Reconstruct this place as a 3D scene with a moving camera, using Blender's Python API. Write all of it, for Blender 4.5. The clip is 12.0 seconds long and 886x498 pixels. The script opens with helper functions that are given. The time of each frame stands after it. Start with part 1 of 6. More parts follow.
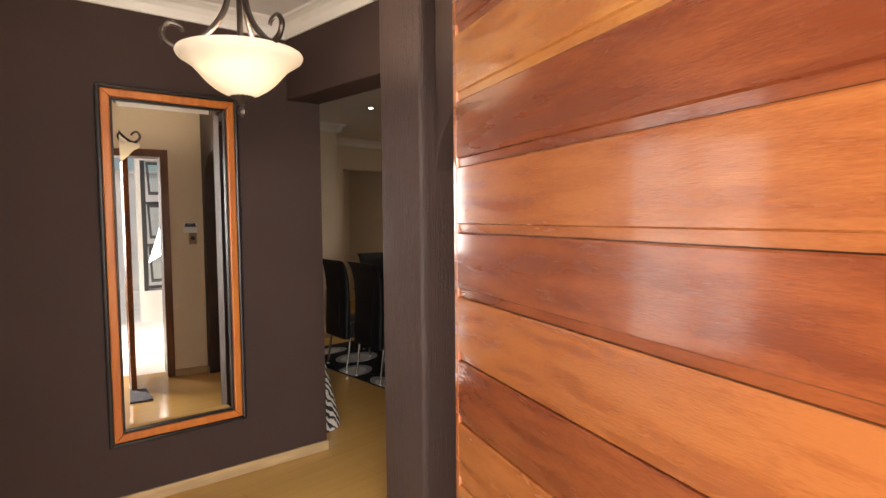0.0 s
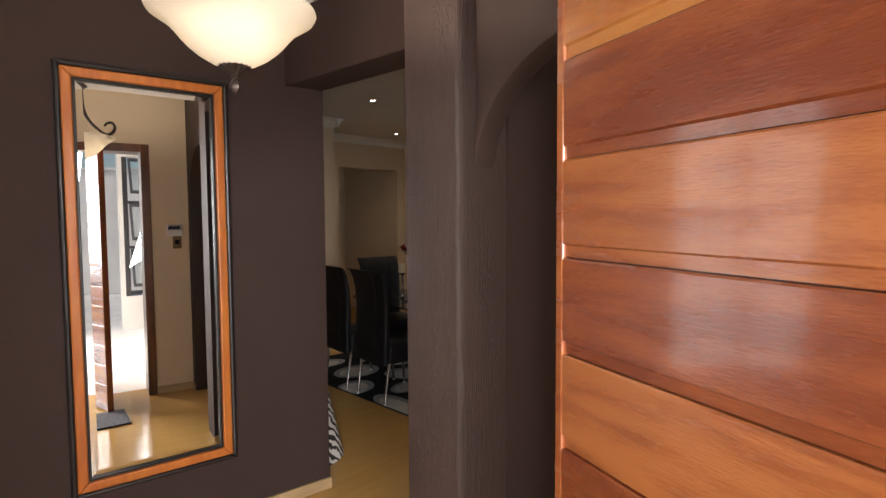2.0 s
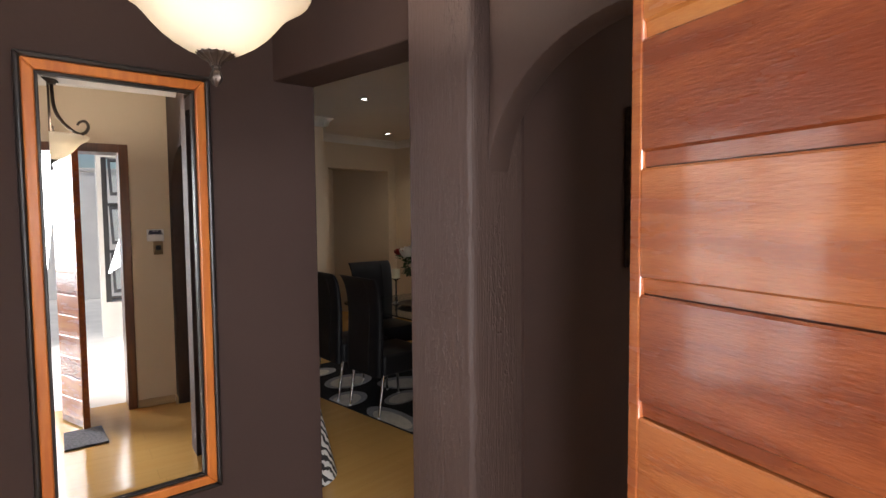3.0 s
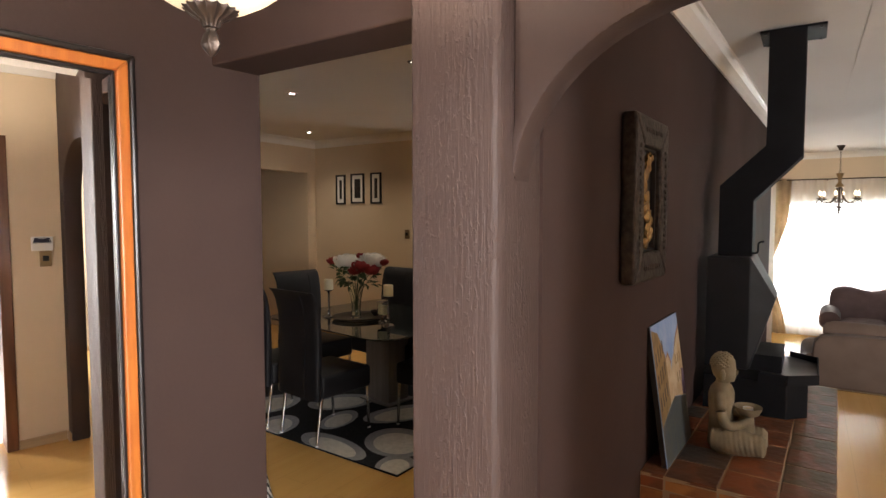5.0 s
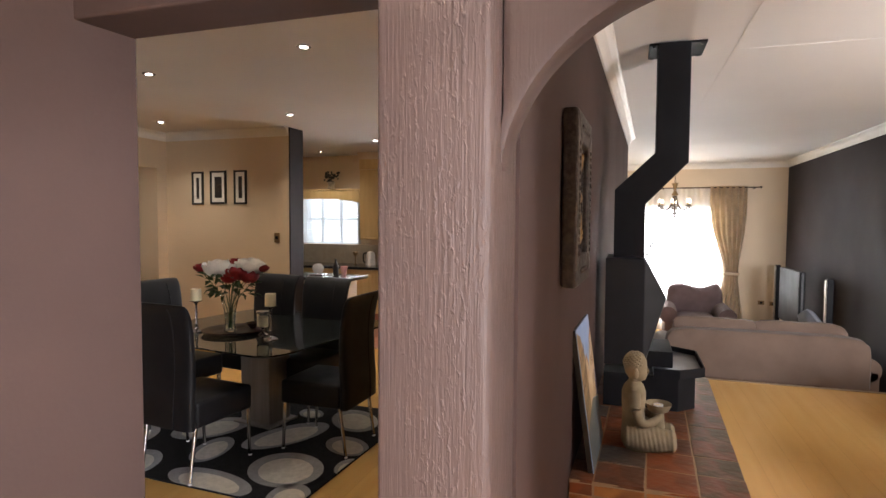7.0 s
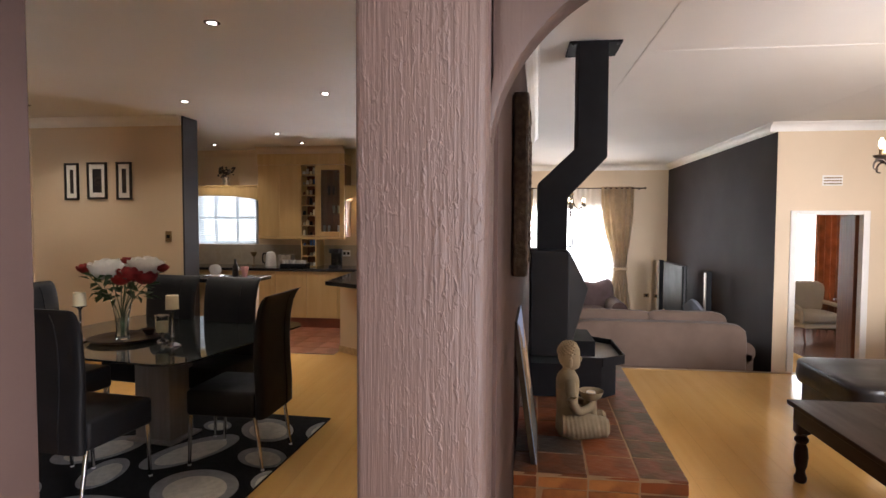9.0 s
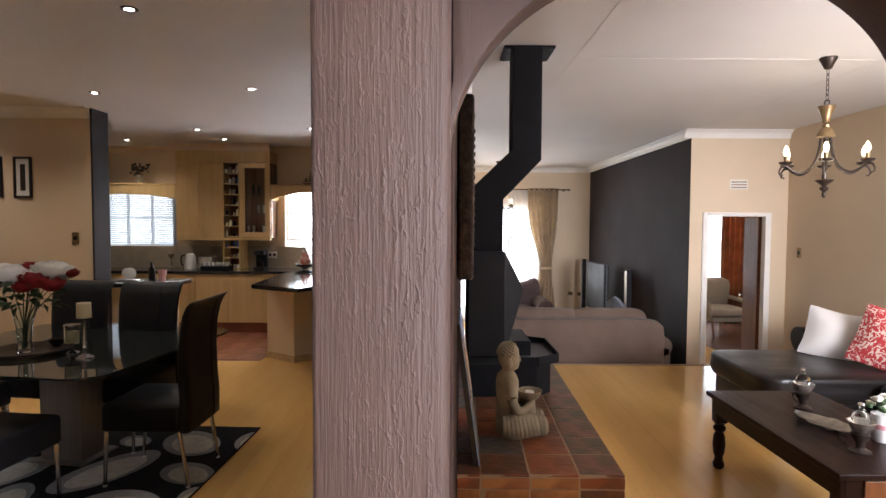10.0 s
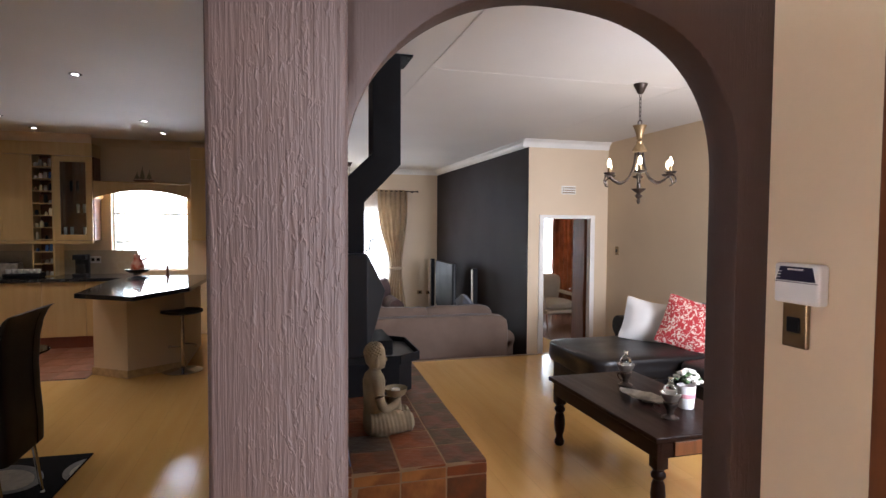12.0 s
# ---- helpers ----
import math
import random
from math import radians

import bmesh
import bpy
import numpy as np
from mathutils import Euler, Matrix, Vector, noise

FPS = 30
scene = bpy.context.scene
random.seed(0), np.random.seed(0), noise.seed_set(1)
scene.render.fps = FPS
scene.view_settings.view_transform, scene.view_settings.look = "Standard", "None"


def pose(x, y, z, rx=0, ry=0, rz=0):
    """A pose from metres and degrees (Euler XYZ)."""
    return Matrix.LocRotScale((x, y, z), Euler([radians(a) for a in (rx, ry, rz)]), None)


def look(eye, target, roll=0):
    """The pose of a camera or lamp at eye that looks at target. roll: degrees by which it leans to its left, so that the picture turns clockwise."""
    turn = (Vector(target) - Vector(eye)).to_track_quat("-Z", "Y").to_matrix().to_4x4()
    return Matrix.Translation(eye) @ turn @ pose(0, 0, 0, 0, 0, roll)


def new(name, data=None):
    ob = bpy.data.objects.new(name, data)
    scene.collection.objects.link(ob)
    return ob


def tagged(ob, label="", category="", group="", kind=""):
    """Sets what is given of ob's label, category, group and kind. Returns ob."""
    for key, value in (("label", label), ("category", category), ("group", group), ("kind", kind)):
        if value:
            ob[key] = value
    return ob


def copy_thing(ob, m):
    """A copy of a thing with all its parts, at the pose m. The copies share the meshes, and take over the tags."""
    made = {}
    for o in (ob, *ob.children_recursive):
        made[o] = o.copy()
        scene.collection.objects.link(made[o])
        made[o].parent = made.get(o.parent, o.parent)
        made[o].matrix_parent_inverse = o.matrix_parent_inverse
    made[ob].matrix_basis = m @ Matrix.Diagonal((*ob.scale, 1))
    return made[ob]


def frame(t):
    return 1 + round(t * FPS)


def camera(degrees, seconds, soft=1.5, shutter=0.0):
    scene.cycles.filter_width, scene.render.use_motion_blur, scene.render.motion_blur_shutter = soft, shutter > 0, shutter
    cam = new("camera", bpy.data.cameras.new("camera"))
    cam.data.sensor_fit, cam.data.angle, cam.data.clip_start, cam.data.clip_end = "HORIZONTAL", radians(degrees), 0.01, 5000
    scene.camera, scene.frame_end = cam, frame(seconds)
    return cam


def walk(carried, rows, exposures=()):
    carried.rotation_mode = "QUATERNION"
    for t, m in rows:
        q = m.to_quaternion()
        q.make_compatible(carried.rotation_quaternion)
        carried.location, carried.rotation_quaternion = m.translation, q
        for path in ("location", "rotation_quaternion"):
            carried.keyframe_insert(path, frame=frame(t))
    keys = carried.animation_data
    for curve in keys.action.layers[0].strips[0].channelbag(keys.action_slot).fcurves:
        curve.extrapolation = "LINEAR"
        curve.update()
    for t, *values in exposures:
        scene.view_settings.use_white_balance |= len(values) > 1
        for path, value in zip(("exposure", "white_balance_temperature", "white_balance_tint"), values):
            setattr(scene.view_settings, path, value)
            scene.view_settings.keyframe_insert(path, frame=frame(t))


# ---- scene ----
# ---------------------------------------------------------------- camera
cam = camera(76.2, 12.0)
# seconds, eye x, y, z, then heading, tilt and lean in degrees
ROWS = [
    (0.0, -0.013, 0.207, 1.441, -45.20, -3.30, 0.55),
    (0.5, 0.041, 0.292, 1.456, -45.33, -3.42, 0.43),
    (1.0, 0.082, 0.403, 1.467, -45.58, -3.45, 0.46),
    (1.5, 0.132, 0.538, 1.474, -45.92, -3.41, 0.41),
    (2.0, 0.185, 0.637, 1.470, -46.21, -3.40, 0.37),
    (2.5, 0.244, 0.727, 1.480, -46.76, -3.40, 0.42),
    (4.5, 0.322, 1.131, 1.546, -53.16, -3.42, 0.31),
    (5.0, 0.329, 1.228, 1.538, -57.11, -3.28, 0.06),
    (5.5, 0.355, 1.316, 1.528, -61.13, -3.17, -0.04),
    (6.0, 0.389, 1.427, 1.522, -64.52, -3.04, -0.15),
    (6.5, 0.408, 1.509, 1.520, -68.17, -2.90, -0.27),
    (7.0, 0.408, 1.583, 1.520, -71.89, -2.81, -0.31),
    (9.0, 0.466, 1.791, 1.470, -82.65, -2.60, -0.21),
    (9.5, 0.488, 1.820, 1.480, -86.31, -2.65, -0.27),
    (10.0, 0.494, 1.859, 1.480, -90.15, -2.59, -0.26),
    (10.5, 0.498, 1.909, 1.488, -94.72, -2.54, -0.30),
    (11.0, 0.485, 1.939, 1.498, -98.72, -2.57, -0.29),
    (11.5, 0.464, 1.959, 1.494, -102.44, -2.47, -0.30),
    (12.0, 0.440, 1.962, 1.495, -105.72, -2.50, -0.32),
]
EXPOSURES = [(0.0, -1.05, 7000, 13), (1.5, -1.15, 6750, 12), (2.5, -1.12, 6250, 12), (4.5, -0.38, 6350, 12), (5.5, -0.05, 6700, 13), (6.5, 0.32, 6350, 14), (7.0, 0.50, 6250, 14), (9.0, 0.36, 6150, 15), (10.5, 0.12, 5900, 15), (12.0, -0.02, 5700, 14)]
walk(cam, [(t, pose(x, y, z, 90 + tilt, lean, yaw)) for t, x, y, z, yaw, tilt, lean in ROWS], EXPOSURES)

# ---------------------------------------------------------------- light
world = bpy.data.worlds.new("sky")
scene.world = world
world.use_nodes = True
wn = world.node_tree
sky = wn.nodes.new("ShaderNodeTexSky")
sky.sky_type, sky.sun_disc = "NISHITA", False
sky.sun_elevation, sky.sun_rotation = radians(62), radians(312)
wn.links.new(sky.outputs[0], wn.nodes["Background"].inputs[0])
wn.nodes["Background"].inputs[1].default_value = 0.14


def lamp(name, kind, m, energy, colour, size=None, size_y=None, angle=None):
    data = bpy.data.lights.new(name, kind)
    data.energy, data.color = energy, colour
    if kind == "AREA":
        data.shape, data.size, data.size_y = "RECTANGLE", size, size_y
    if kind in ("POINT", "SPOT"):
        data.shadow_soft_size = size
    if kind == "SPOT":
        data.spot_size, data.spot_blend = radians(angle), 0.8
    if kind == "SUN":
        data.angle = radians(0.5)
    ob = new(name, data)
    ob.matrix_world = m
    return ob


DAY = (1.0, 0.98, 0.96)
WARM = (1.0, 0.83, 0.58)
SUN_DIR = (0.50, -0.45, -1.30)
lamp("sun", "SUN", look((0, 0, 8), (SUN_DIR[0], SUN_DIR[1], 8 + SUN_DIR[2])), 5.0, (1.0, 0.95, 0.88))
lamp("door_daylight", "AREA", look((-1.15, -1.30, 1.55), (0.7, 1.9, 0.1)), 620, DAY, 2.0, 1.5)
lamp("hall_daylight", "AREA", look((-0.71, 3.70, 1.18), (-0.55, 2.3, 0.9)), 30, DAY, 0.94, 1.5)
# Added fill through an unseen opening in wall_living_front.
lamp("living_daylight", "AREA", look((1.50, -1.05, 1.5), (4.0, -0.6, 0.7)), 84, DAY, 1.45, 1.1)
lamp("lounge_daylight", "AREA", look((11.7, 0.93, 0.80), (5.0, 0.8, 0.2)), 125, DAY, 1.8, 1.9)
lamp("kitchen_daylight", "AREA", look((8.95, 3.65, 1.5), (5.0, 3.8, 0.5)), 60, DAY, 0.85, 1.0)
lamp("kitchen_daylight_blind", "AREA", look((8.95, 6.2, 1.55), (5.0, 5.6, 0.9)), 11, DAY, 1.0, 0.75)
lamp("bedroom_daylight", "AREA", look((12.0, -3.4, 1.0), (8.0, -2.6, 0.3)), 85, DAY, 1.6, 1.7)

# ---------------------------------------------------------------- materials


def mat(name, col, rough=0.5, metal=0.0, var=0.15, scale=3.0, bump=0.15, bscale=60.0, stretch=(1, 1, 1), col2=None,
        coat=0.0, emit=0.0, glass=0.0, dist=0.004, spec=0.5, sheen=0.0, rvar=0.12, obj=0.0, grain=0.5):
    m = bpy.data.materials.new(name)
    m.use_nodes = True
    nt = m.node_tree
    b = nt.nodes["Principled BSDF"]
    tc = nt.nodes.new("ShaderNodeTexCoord")
    mp = nt.nodes.new("ShaderNodeMapping")
    mp.inputs["Scale"].default_value = stretch
    nt.links.new(tc.outputs["Object"], mp.inputs[0])
    n1 = nt.nodes.new("ShaderNodeTexNoise")
    n1.inputs["Scale"].default_value, n1.inputs["Detail"].default_value = scale, 6
    n2 = nt.nodes.new("ShaderNodeTexNoise")
    n2.inputs["Scale"].default_value, n2.inputs["Detail"].default_value = bscale, 5
    for n in (n1, n2):
        nt.links.new(mp.outputs[0], n.inputs["Vector"])
    mix = nt.nodes.new("ShaderNodeMix")
    mix.data_type = "RGBA"
    c2 = col2 or tuple(c * (1 - var) for c in col)
    mix.inputs["A"].default_value, mix.inputs["B"].default_value = (*col, 1), (*c2, 1)
    ramp = nt.nodes.new("ShaderNodeMapRange")
    ramp.inputs["From Min"].default_value, ramp.inputs["From Max"].default_value = 0.35, 0.65
    nt.links.new(n1.outputs[0], ramp.inputs["Value"])
    fine = nt.nodes.new("ShaderNodeMath")
    fine.operation = "MULTIPLY_ADD"
    fine.inputs[1].default_value, fine.inputs[2].default_value = grain, -grain / 2
    nt.links.new(n2.outputs[0], fine.inputs[0])
    add = nt.nodes.new("ShaderNodeMath")
    add.operation, add.use_clamp = "ADD", True
    nt.links.new(ramp.outputs[0], add.inputs[0])
    nt.links.new(fine.outputs[0], add.inputs[1])
    last = add
    if obj:
        oi = nt.nodes.new("ShaderNodeObjectInfo")
        mr = nt.nodes.new("ShaderNodeMapRange")
        mr.inputs["To Min"].default_value, mr.inputs["To Max"].default_value = -obj, obj
        nt.links.new(oi.outputs["Random"], mr.inputs["Value"])
        last = nt.nodes.new("ShaderNodeMath")
        last.operation, last.use_clamp = "ADD", True
        nt.links.new(add.outputs[0], last.inputs[0])
        nt.links.new(mr.outputs[0], last.inputs[1])
    nt.links.new(last.outputs[0], mix.inputs["Factor"])
    nt.links.new(mix.outputs["Result"], b.inputs["Base Color"])
    rr = nt.nodes.new("ShaderNodeMapRange")
    rr.inputs["To Min"].default_value, rr.inputs["To Max"].default_value = max(rough - rvar, 0.02), min(rough + rvar, 1)
    nt.links.new(n1.outputs[0], rr.inputs["Value"])
    nt.links.new(rr.outputs[0], b.inputs["Roughness"])
    b.inputs["Metallic"].default_value = metal
    b.inputs["Coat Weight"].default_value, b.inputs["Coat Roughness"].default_value = coat, 0.08
    b.inputs["Specular IOR Level"].default_value = spec
    b.inputs["Sheen Weight"].default_value = sheen
    b.inputs["Transmission Weight"].default_value = glass
    if emit:
        b.inputs["Emission Color"].default_value, b.inputs["Emission Strength"].default_value = (*col, 1), emit
    if bump:
        bp = nt.nodes.new("ShaderNodeBump")
        bp.inputs["Strength"].default_value, bp.inputs["Distance"].default_value = bump, dist
        nt.links.new(n2.outputs[0], bp.inputs["Height"])
        nt.links.new(bp.outputs[0], b.inputs["Normal"])
    return m


def plain(name, col, rough=0.3, metal=0.0, glass=0.0, emit=0.0, ior=1.45):
    m = bpy.data.materials.new(name)
    m.use_nodes = True
    b = m.node_tree.nodes["Principled BSDF"]
    b.inputs["Base Color"].default_value, b.inputs["Roughness"].default_value = (*col, 1), rough
    b.inputs["Metallic"].default_value, b.inputs["Transmission Weight"].default_value = metal, glass
    b.inputs["IOR"].default_value = ior
    if emit:
        b.inputs["Emission Color"].default_value, b.inputs["Emission Strength"].default_value = (*col, 1), emit
    return m


def sheer(name, col, through_part):
    """Thin cloth or frosted glass: part diffuse, part lets light through, part clear."""
    m = bpy.data.materials.new(name)
    m.use_nodes = True
    nt = m.node_tree
    nt.nodes.remove(nt.nodes["Principled BSDF"])
    d, t, c = (nt.nodes.new("ShaderNodeBsdf" + k) for k in ("Diffuse", "Translucent", "Transparent"))
    for n in (d, t):
        n.inputs[0].default_value = (*col, 1)
    a, b = nt.nodes.new("ShaderNodeMixShader"), nt.nodes.new("ShaderNodeMixShader")
    a.inputs[0].default_value, b.inputs[0].default_value = 0.6, through_part
    nt.links.new(d.outputs[0], a.inputs[1]); nt.links.new(t.outputs[0], a.inputs[2])
    nt.links.new(a.outputs[0], b.inputs[1]); nt.links.new(c.outputs[0], b.inputs[2])
    nt.links.new(b.outputs[0], nt.nodes["Material Output"].inputs[0])
    return m


def planks(name, col, col2, width, length, rough, gap=0.35):
    """Laminate boards along x with fine dark seams."""
    m = mat(name, col, rough, col2=col2, scale=2.0, bump=0.05, bscale=30, stretch=(0.6, 7, 7), rvar=0.06)
    nt = m.node_tree
    b = nt.nodes["Principled BSDF"]
    tc = nt.nodes.new("ShaderNodeTexCoord")
    br = nt.nodes.new("ShaderNodeTexBrick")
    br.inputs["Scale"].default_value = 1.0
    br.inputs["Brick Width"].default_value, br.inputs["Row Height"].default_value = length, width
    br.inputs["Mortar Size"].default_value, br.inputs["Mortar Smooth"].default_value = 0.0015, 0.3
    br.inputs["Color1"].default_value, br.inputs["Color2"].default_value = (1, 1, 1, 1), (0.965, 0.96, 0.95, 1)
    br.inputs["Mortar"].default_value = (1 - gap, 1 - gap, 1 - gap, 1)
    nt.links.new(tc.outputs["Object"], br.inputs["Vector"])
    mul = nt.nodes.new("ShaderNodeMix")
    mul.data_type, mul.blend_type = "RGBA", "MULTIPLY"
    mul.inputs["Factor"].default_value = 1.0
    src = b.inputs["Base Color"].links[0].from_socket
    nt.links.new(src, mul.inputs["A"]); nt.links.new(br.outputs["Color"], mul.inputs["B"])
    nt.links.new(mul.outputs["Result"], b.inputs["Base Color"])
    return m


M_BROWN = mat("brown_wall_paint", (0.060, 0.0375, 0.0325), 0.75, spec=0.16, var=0.12, scale=1.4, bump=0.25, bscale=70, dist=0.002)
M_PILLAR = mat("brown_rough_plaster", (0.070, 0.045, 0.039), 0.55, spec=0.32, var=0.10, scale=3, bump=0)


def combed(m, strength, deep):
    """Fine dragged strands down the plaster, with patches of coarse ridges and lumps."""
    nt = m.node_tree
    b, tc = nt.nodes["Principled BSDF"], nt.nodes["Texture Coordinate"]
    def noise(sc, stretch, detail, dist):
        mp = nt.nodes.new("ShaderNodeMapping")
        mp.inputs["Scale"].default_value = stretch
        n = nt.nodes.new("ShaderNodeTexNoise")
        n.inputs["Scale"].default_value, n.inputs["Detail"].default_value, n.inputs["Distortion"].default_value = sc, detail, dist
        nt.links.new(tc.outputs["Object"], mp.inputs[0])
        nt.links.new(mp.outputs[0], n.inputs["Vector"])
        return n.outputs[0]
    def op(kind, p, q):
        n = nt.nodes.new("ShaderNodeMath")
        n.operation = kind
        for i, v in enumerate((p, q)):
            if isinstance(v, float):
                n.inputs[i].default_value = v
            else:
                nt.links.new(v, n.inputs[i])
        return n.outputs[0]
    def span(v, lo, hi):
        n = nt.nodes.new("ShaderNodeMapRange")
        n.inputs["From Min"].default_value, n.inputs["From Max"].default_value = lo, hi
        nt.links.new(v, n.inputs["Value"])
        return n.outputs[0]
    fine = noise(210, (1, 1, 0.035), 3, 0.0)
    ridge = span(noise(75, (1, 1, 0.10), 4, 0.6), 0.36, 0.90)
    lump = span(noise(95, (1, 1, 0.42), 2, 0.4), 0.54, 0.88)
    where = span(noise(9, (1, 1, 0.35), 3, 0.3), 0.36, 0.70)
    h = op("ADD", op("MULTIPLY", fine, 0.55), op("MULTIPLY", op("MULTIPLY", ridge, where), 0.9))
    h = op("ADD", h, op("MULTIPLY", op("MULTIPLY", lump, where), 1.3))
    bp = nt.nodes.new("ShaderNodeBump")
    bp.inputs["Strength"].default_value, bp.inputs["Distance"].default_value = strength, deep
    nt.links.new(h, bp.inputs["Height"])
    nt.links.new(bp.outputs[0], b.inputs["Normal"])


combed(M_PILLAR, 0.9, 0.0043)
M_ARCH = mat("brown_trowelled_plaster", (0.061, 0.039, 0.0335), 0.6, spec=0.26, var=0.10, scale=3, bump=0)
combed(M_ARCH, 0.35, 0.0025)
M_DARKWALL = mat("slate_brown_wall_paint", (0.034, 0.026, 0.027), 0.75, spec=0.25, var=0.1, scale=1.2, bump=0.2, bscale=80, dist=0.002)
M_CREAM = mat("cream_wall_paint", (0.66, 0.525, 0.365), 0.6, var=0.06, scale=1.2, bump=0.25, bscale=45, dist=0.003)
M_CEIL = mat("white_ceiling_paint", (0.74, 0.71, 0.68), 0.7, var=0.05, scale=0.9, bump=0.1, bscale=90, dist=0.001)
M_WHITE = mat("white_gloss_paint", (0.80, 0.77, 0.72), 0.4, var=0.06, scale=5, bump=0.05)
M_FLOOR = planks("maple_laminate", (0.66, 0.395, 0.130), (0.625, 0.362, 0.114), 0.19, 1.28, 0.14, 0.22)
M_SKIRT = mat("maple_skirting", (0.55, 0.38, 0.20), 0.35, var=0.25, scale=3, stretch=(1, 8, 8), bump=0.05)
M_BEDFLOOR = planks("red_brown_parquet", (0.21, 0.10, 0.06), (0.14, 0.06, 0.035), 0.12, 0.8, 0.25)
M_TERRA = mat("terracotta_tile", (0.34, 0.125, 0.065), 0.35, var=0.35, scale=5, bump=0.2, bscale=50, obj=0.3)
M_GROUT = mat("grey_grout", (0.30, 0.25, 0.2), 0.85)
M_SLATE = mat("rust_slate_tile", (0.215, 0.063, 0.022), 0.42, col2=(0.100, 0.044, 0.024), scale=7, spec=0.28, bump=0.8, bscale=22, dist=0.008, obj=0.55)
M_SLATE2 = mat("ochre_slate_tile", (0.42, 0.185, 0.055), 0.42, col2=(0.20, 0.080, 0.034), scale=7, spec=0.28, bump=0.8, bscale=22, dist=0.008, obj=0.4)
M_SLATE3 = mat("dark_slate_tile", (0.040, 0.040, 0.036), 0.33, col2=(0.085, 0.050, 0.032), scale=5, spec=0.28, bump=0.8, bscale=20, dist=0.008, obj=0.3)
M_SLATE4 = mat("purple_brown_slate_tile", (0.165, 0.060, 0.034), 0.5, col2=(0.080, 0.058, 0.030), scale=9, spec=0.28, bump=0.8, bscale=22, dist=0.008, obj=0.3)
M_JOINT = mat("pale_tile_joint", (0.33, 0.23, 0.14), 0.85, scale=20)
M_PLANK = [mat("varnished_mahogany_" + n, a, 0.26, col2=b, scale=4.5, bump=0.32, bscale=64, stretch=(1.0, 7, 7), coat=0.6, dist=0.0015, rvar=0.10, obj=0.22, grain=1.3)
           for n, a, b in (("red", (0.265, 0.069, 0.021), (0.168, 0.036, 0.0115)), ("orange", (0.375, 0.122, 0.034), (0.25, 0.063, 0.0175)),
                           ("gold", (0.46, 0.180, 0.045), (0.33, 0.100, 0.024)))]
M_FRAMEWOOD = mat("brown_stained_wood", (0.17, 0.060, 0.022), 0.35, var=0.4, scale=3, stretch=(8, 8, 0.8), bump=0.1, coat=0.2)
M_BLACKWOOD = mat("black_stained_wood", (0.018, 0.014, 0.014), 0.34, var=0.3, scale=10, bump=0.1)
M_ORANGEWOOD = mat("orange_oiled_wood", (0.58, 0.19, 0.035), 0.36, col2=(0.46, 0.125, 0.022), scale=4, stretch=(9, 9, 0.9), bump=0.12)
M_MIRROR = plain("mirror_silver", (0.93, 0.93, 0.92), 0.0, 1.0)
M_IRON = mat("dark_bronze_iron", (0.075, 0.055, 0.045), 0.42, 0.75, var=0.4, scale=14, bump=0.2)
M_BLACKSTEEL = mat("matt_black_steel", (0.007, 0.007, 0.009), 0.65, 0.0, spec=0.18, var=0.2, scale=6, bump=0.08, bscale=140)
M_STEELGREY = mat("grey_painted_steel", (0.040, 0.041, 0.046), 0.45, 0.1, var=0.2, scale=6, bump=0.05)
M_CHROME = plain("chrome", (0.52, 0.52, 0.54), 0.18, 1.0)
M_LEATHER = mat("black_leather", (0.0115, 0.0115, 0.0135), 0.5, spec=0.22, var=0.3, scale=5, bump=0.35, bscale=120, dist=0.002)
M_LEATHER2 = mat("dark_brown_leather", (0.011, 0.009, 0.009), 0.36, spec=0.3, var=0.35, scale=5, bump=0.45, bscale=90, dist=0.003)
M_RUGBLACK = mat("black_rug_pile", (0.010, 0.010, 0.012), 0.95, var=0.3, scale=30, bump=0.6, bscale=250, sheen=0.02, spec=0.1)
M_RUGGREY = mat("grey_rug_pile", (0.25, 0.25, 0.25), 0.95, var=0.2, scale=30, bump=0.6, bscale=250, sheen=0.2)
M_RUGCREAM = mat("cream_rug_pile", (0.60, 0.56, 0.48), 0.95, var=0.2, scale=30, bump=0.6, bscale=250, sheen=0.2)
M_MAT = mat("grey_doormat_pile", (0.16, 0.15, 0.16), 0.95, var=0.5, scale=60, bump=0.9, bscale=200)
M_GLASS = plain("clear_glass", (0.92, 0.97, 0.95), 0.0, glass=1.0)
M_TABLEGLASS = plain("smoked_table_glass", (0.13, 0.145, 0.14), 0.02, glass=0.9)
M_OPAL = sheer("opal_glass", (0.97, 0.93, 0.84), 0.0)
M_BULB = plain("lit_bulb", (1.0, 0.80, 0.50), 0.3, emit=9)
M_SPOT = plain("lit_downlight", (1.0, 0.95, 0.85), 0.3, emit=30)
M_WAX = mat("cream_candle_wax", (0.72, 0.64, 0.42), 0.45, var=0.08)
M_STONE = mat("cast_sandstone", (0.235, 0.185, 0.112), 0.85, var=0.3, scale=12, bump=0.35, bscale=110, dist=0.002)
M_SOFA = mat("taupe_sofa_fabric", (0.150, 0.100, 0.074), 0.9, var=0.15, scale=4, bump=0.5, bscale=300, sheen=0.12, dist=0.002)
M_ARM = mat("mauve_brown_velour", (0.125, 0.082, 0.080), 0.9, var=0.25, scale=5, bump=0.4, bscale=200, sheen=0.08)
M_CURTAIN = mat("gold_beige_curtain", (0.58, 0.45, 0.29), 0.8, var=0.2, scale=6, bump=0.3, bscale=200, sheen=0.3)
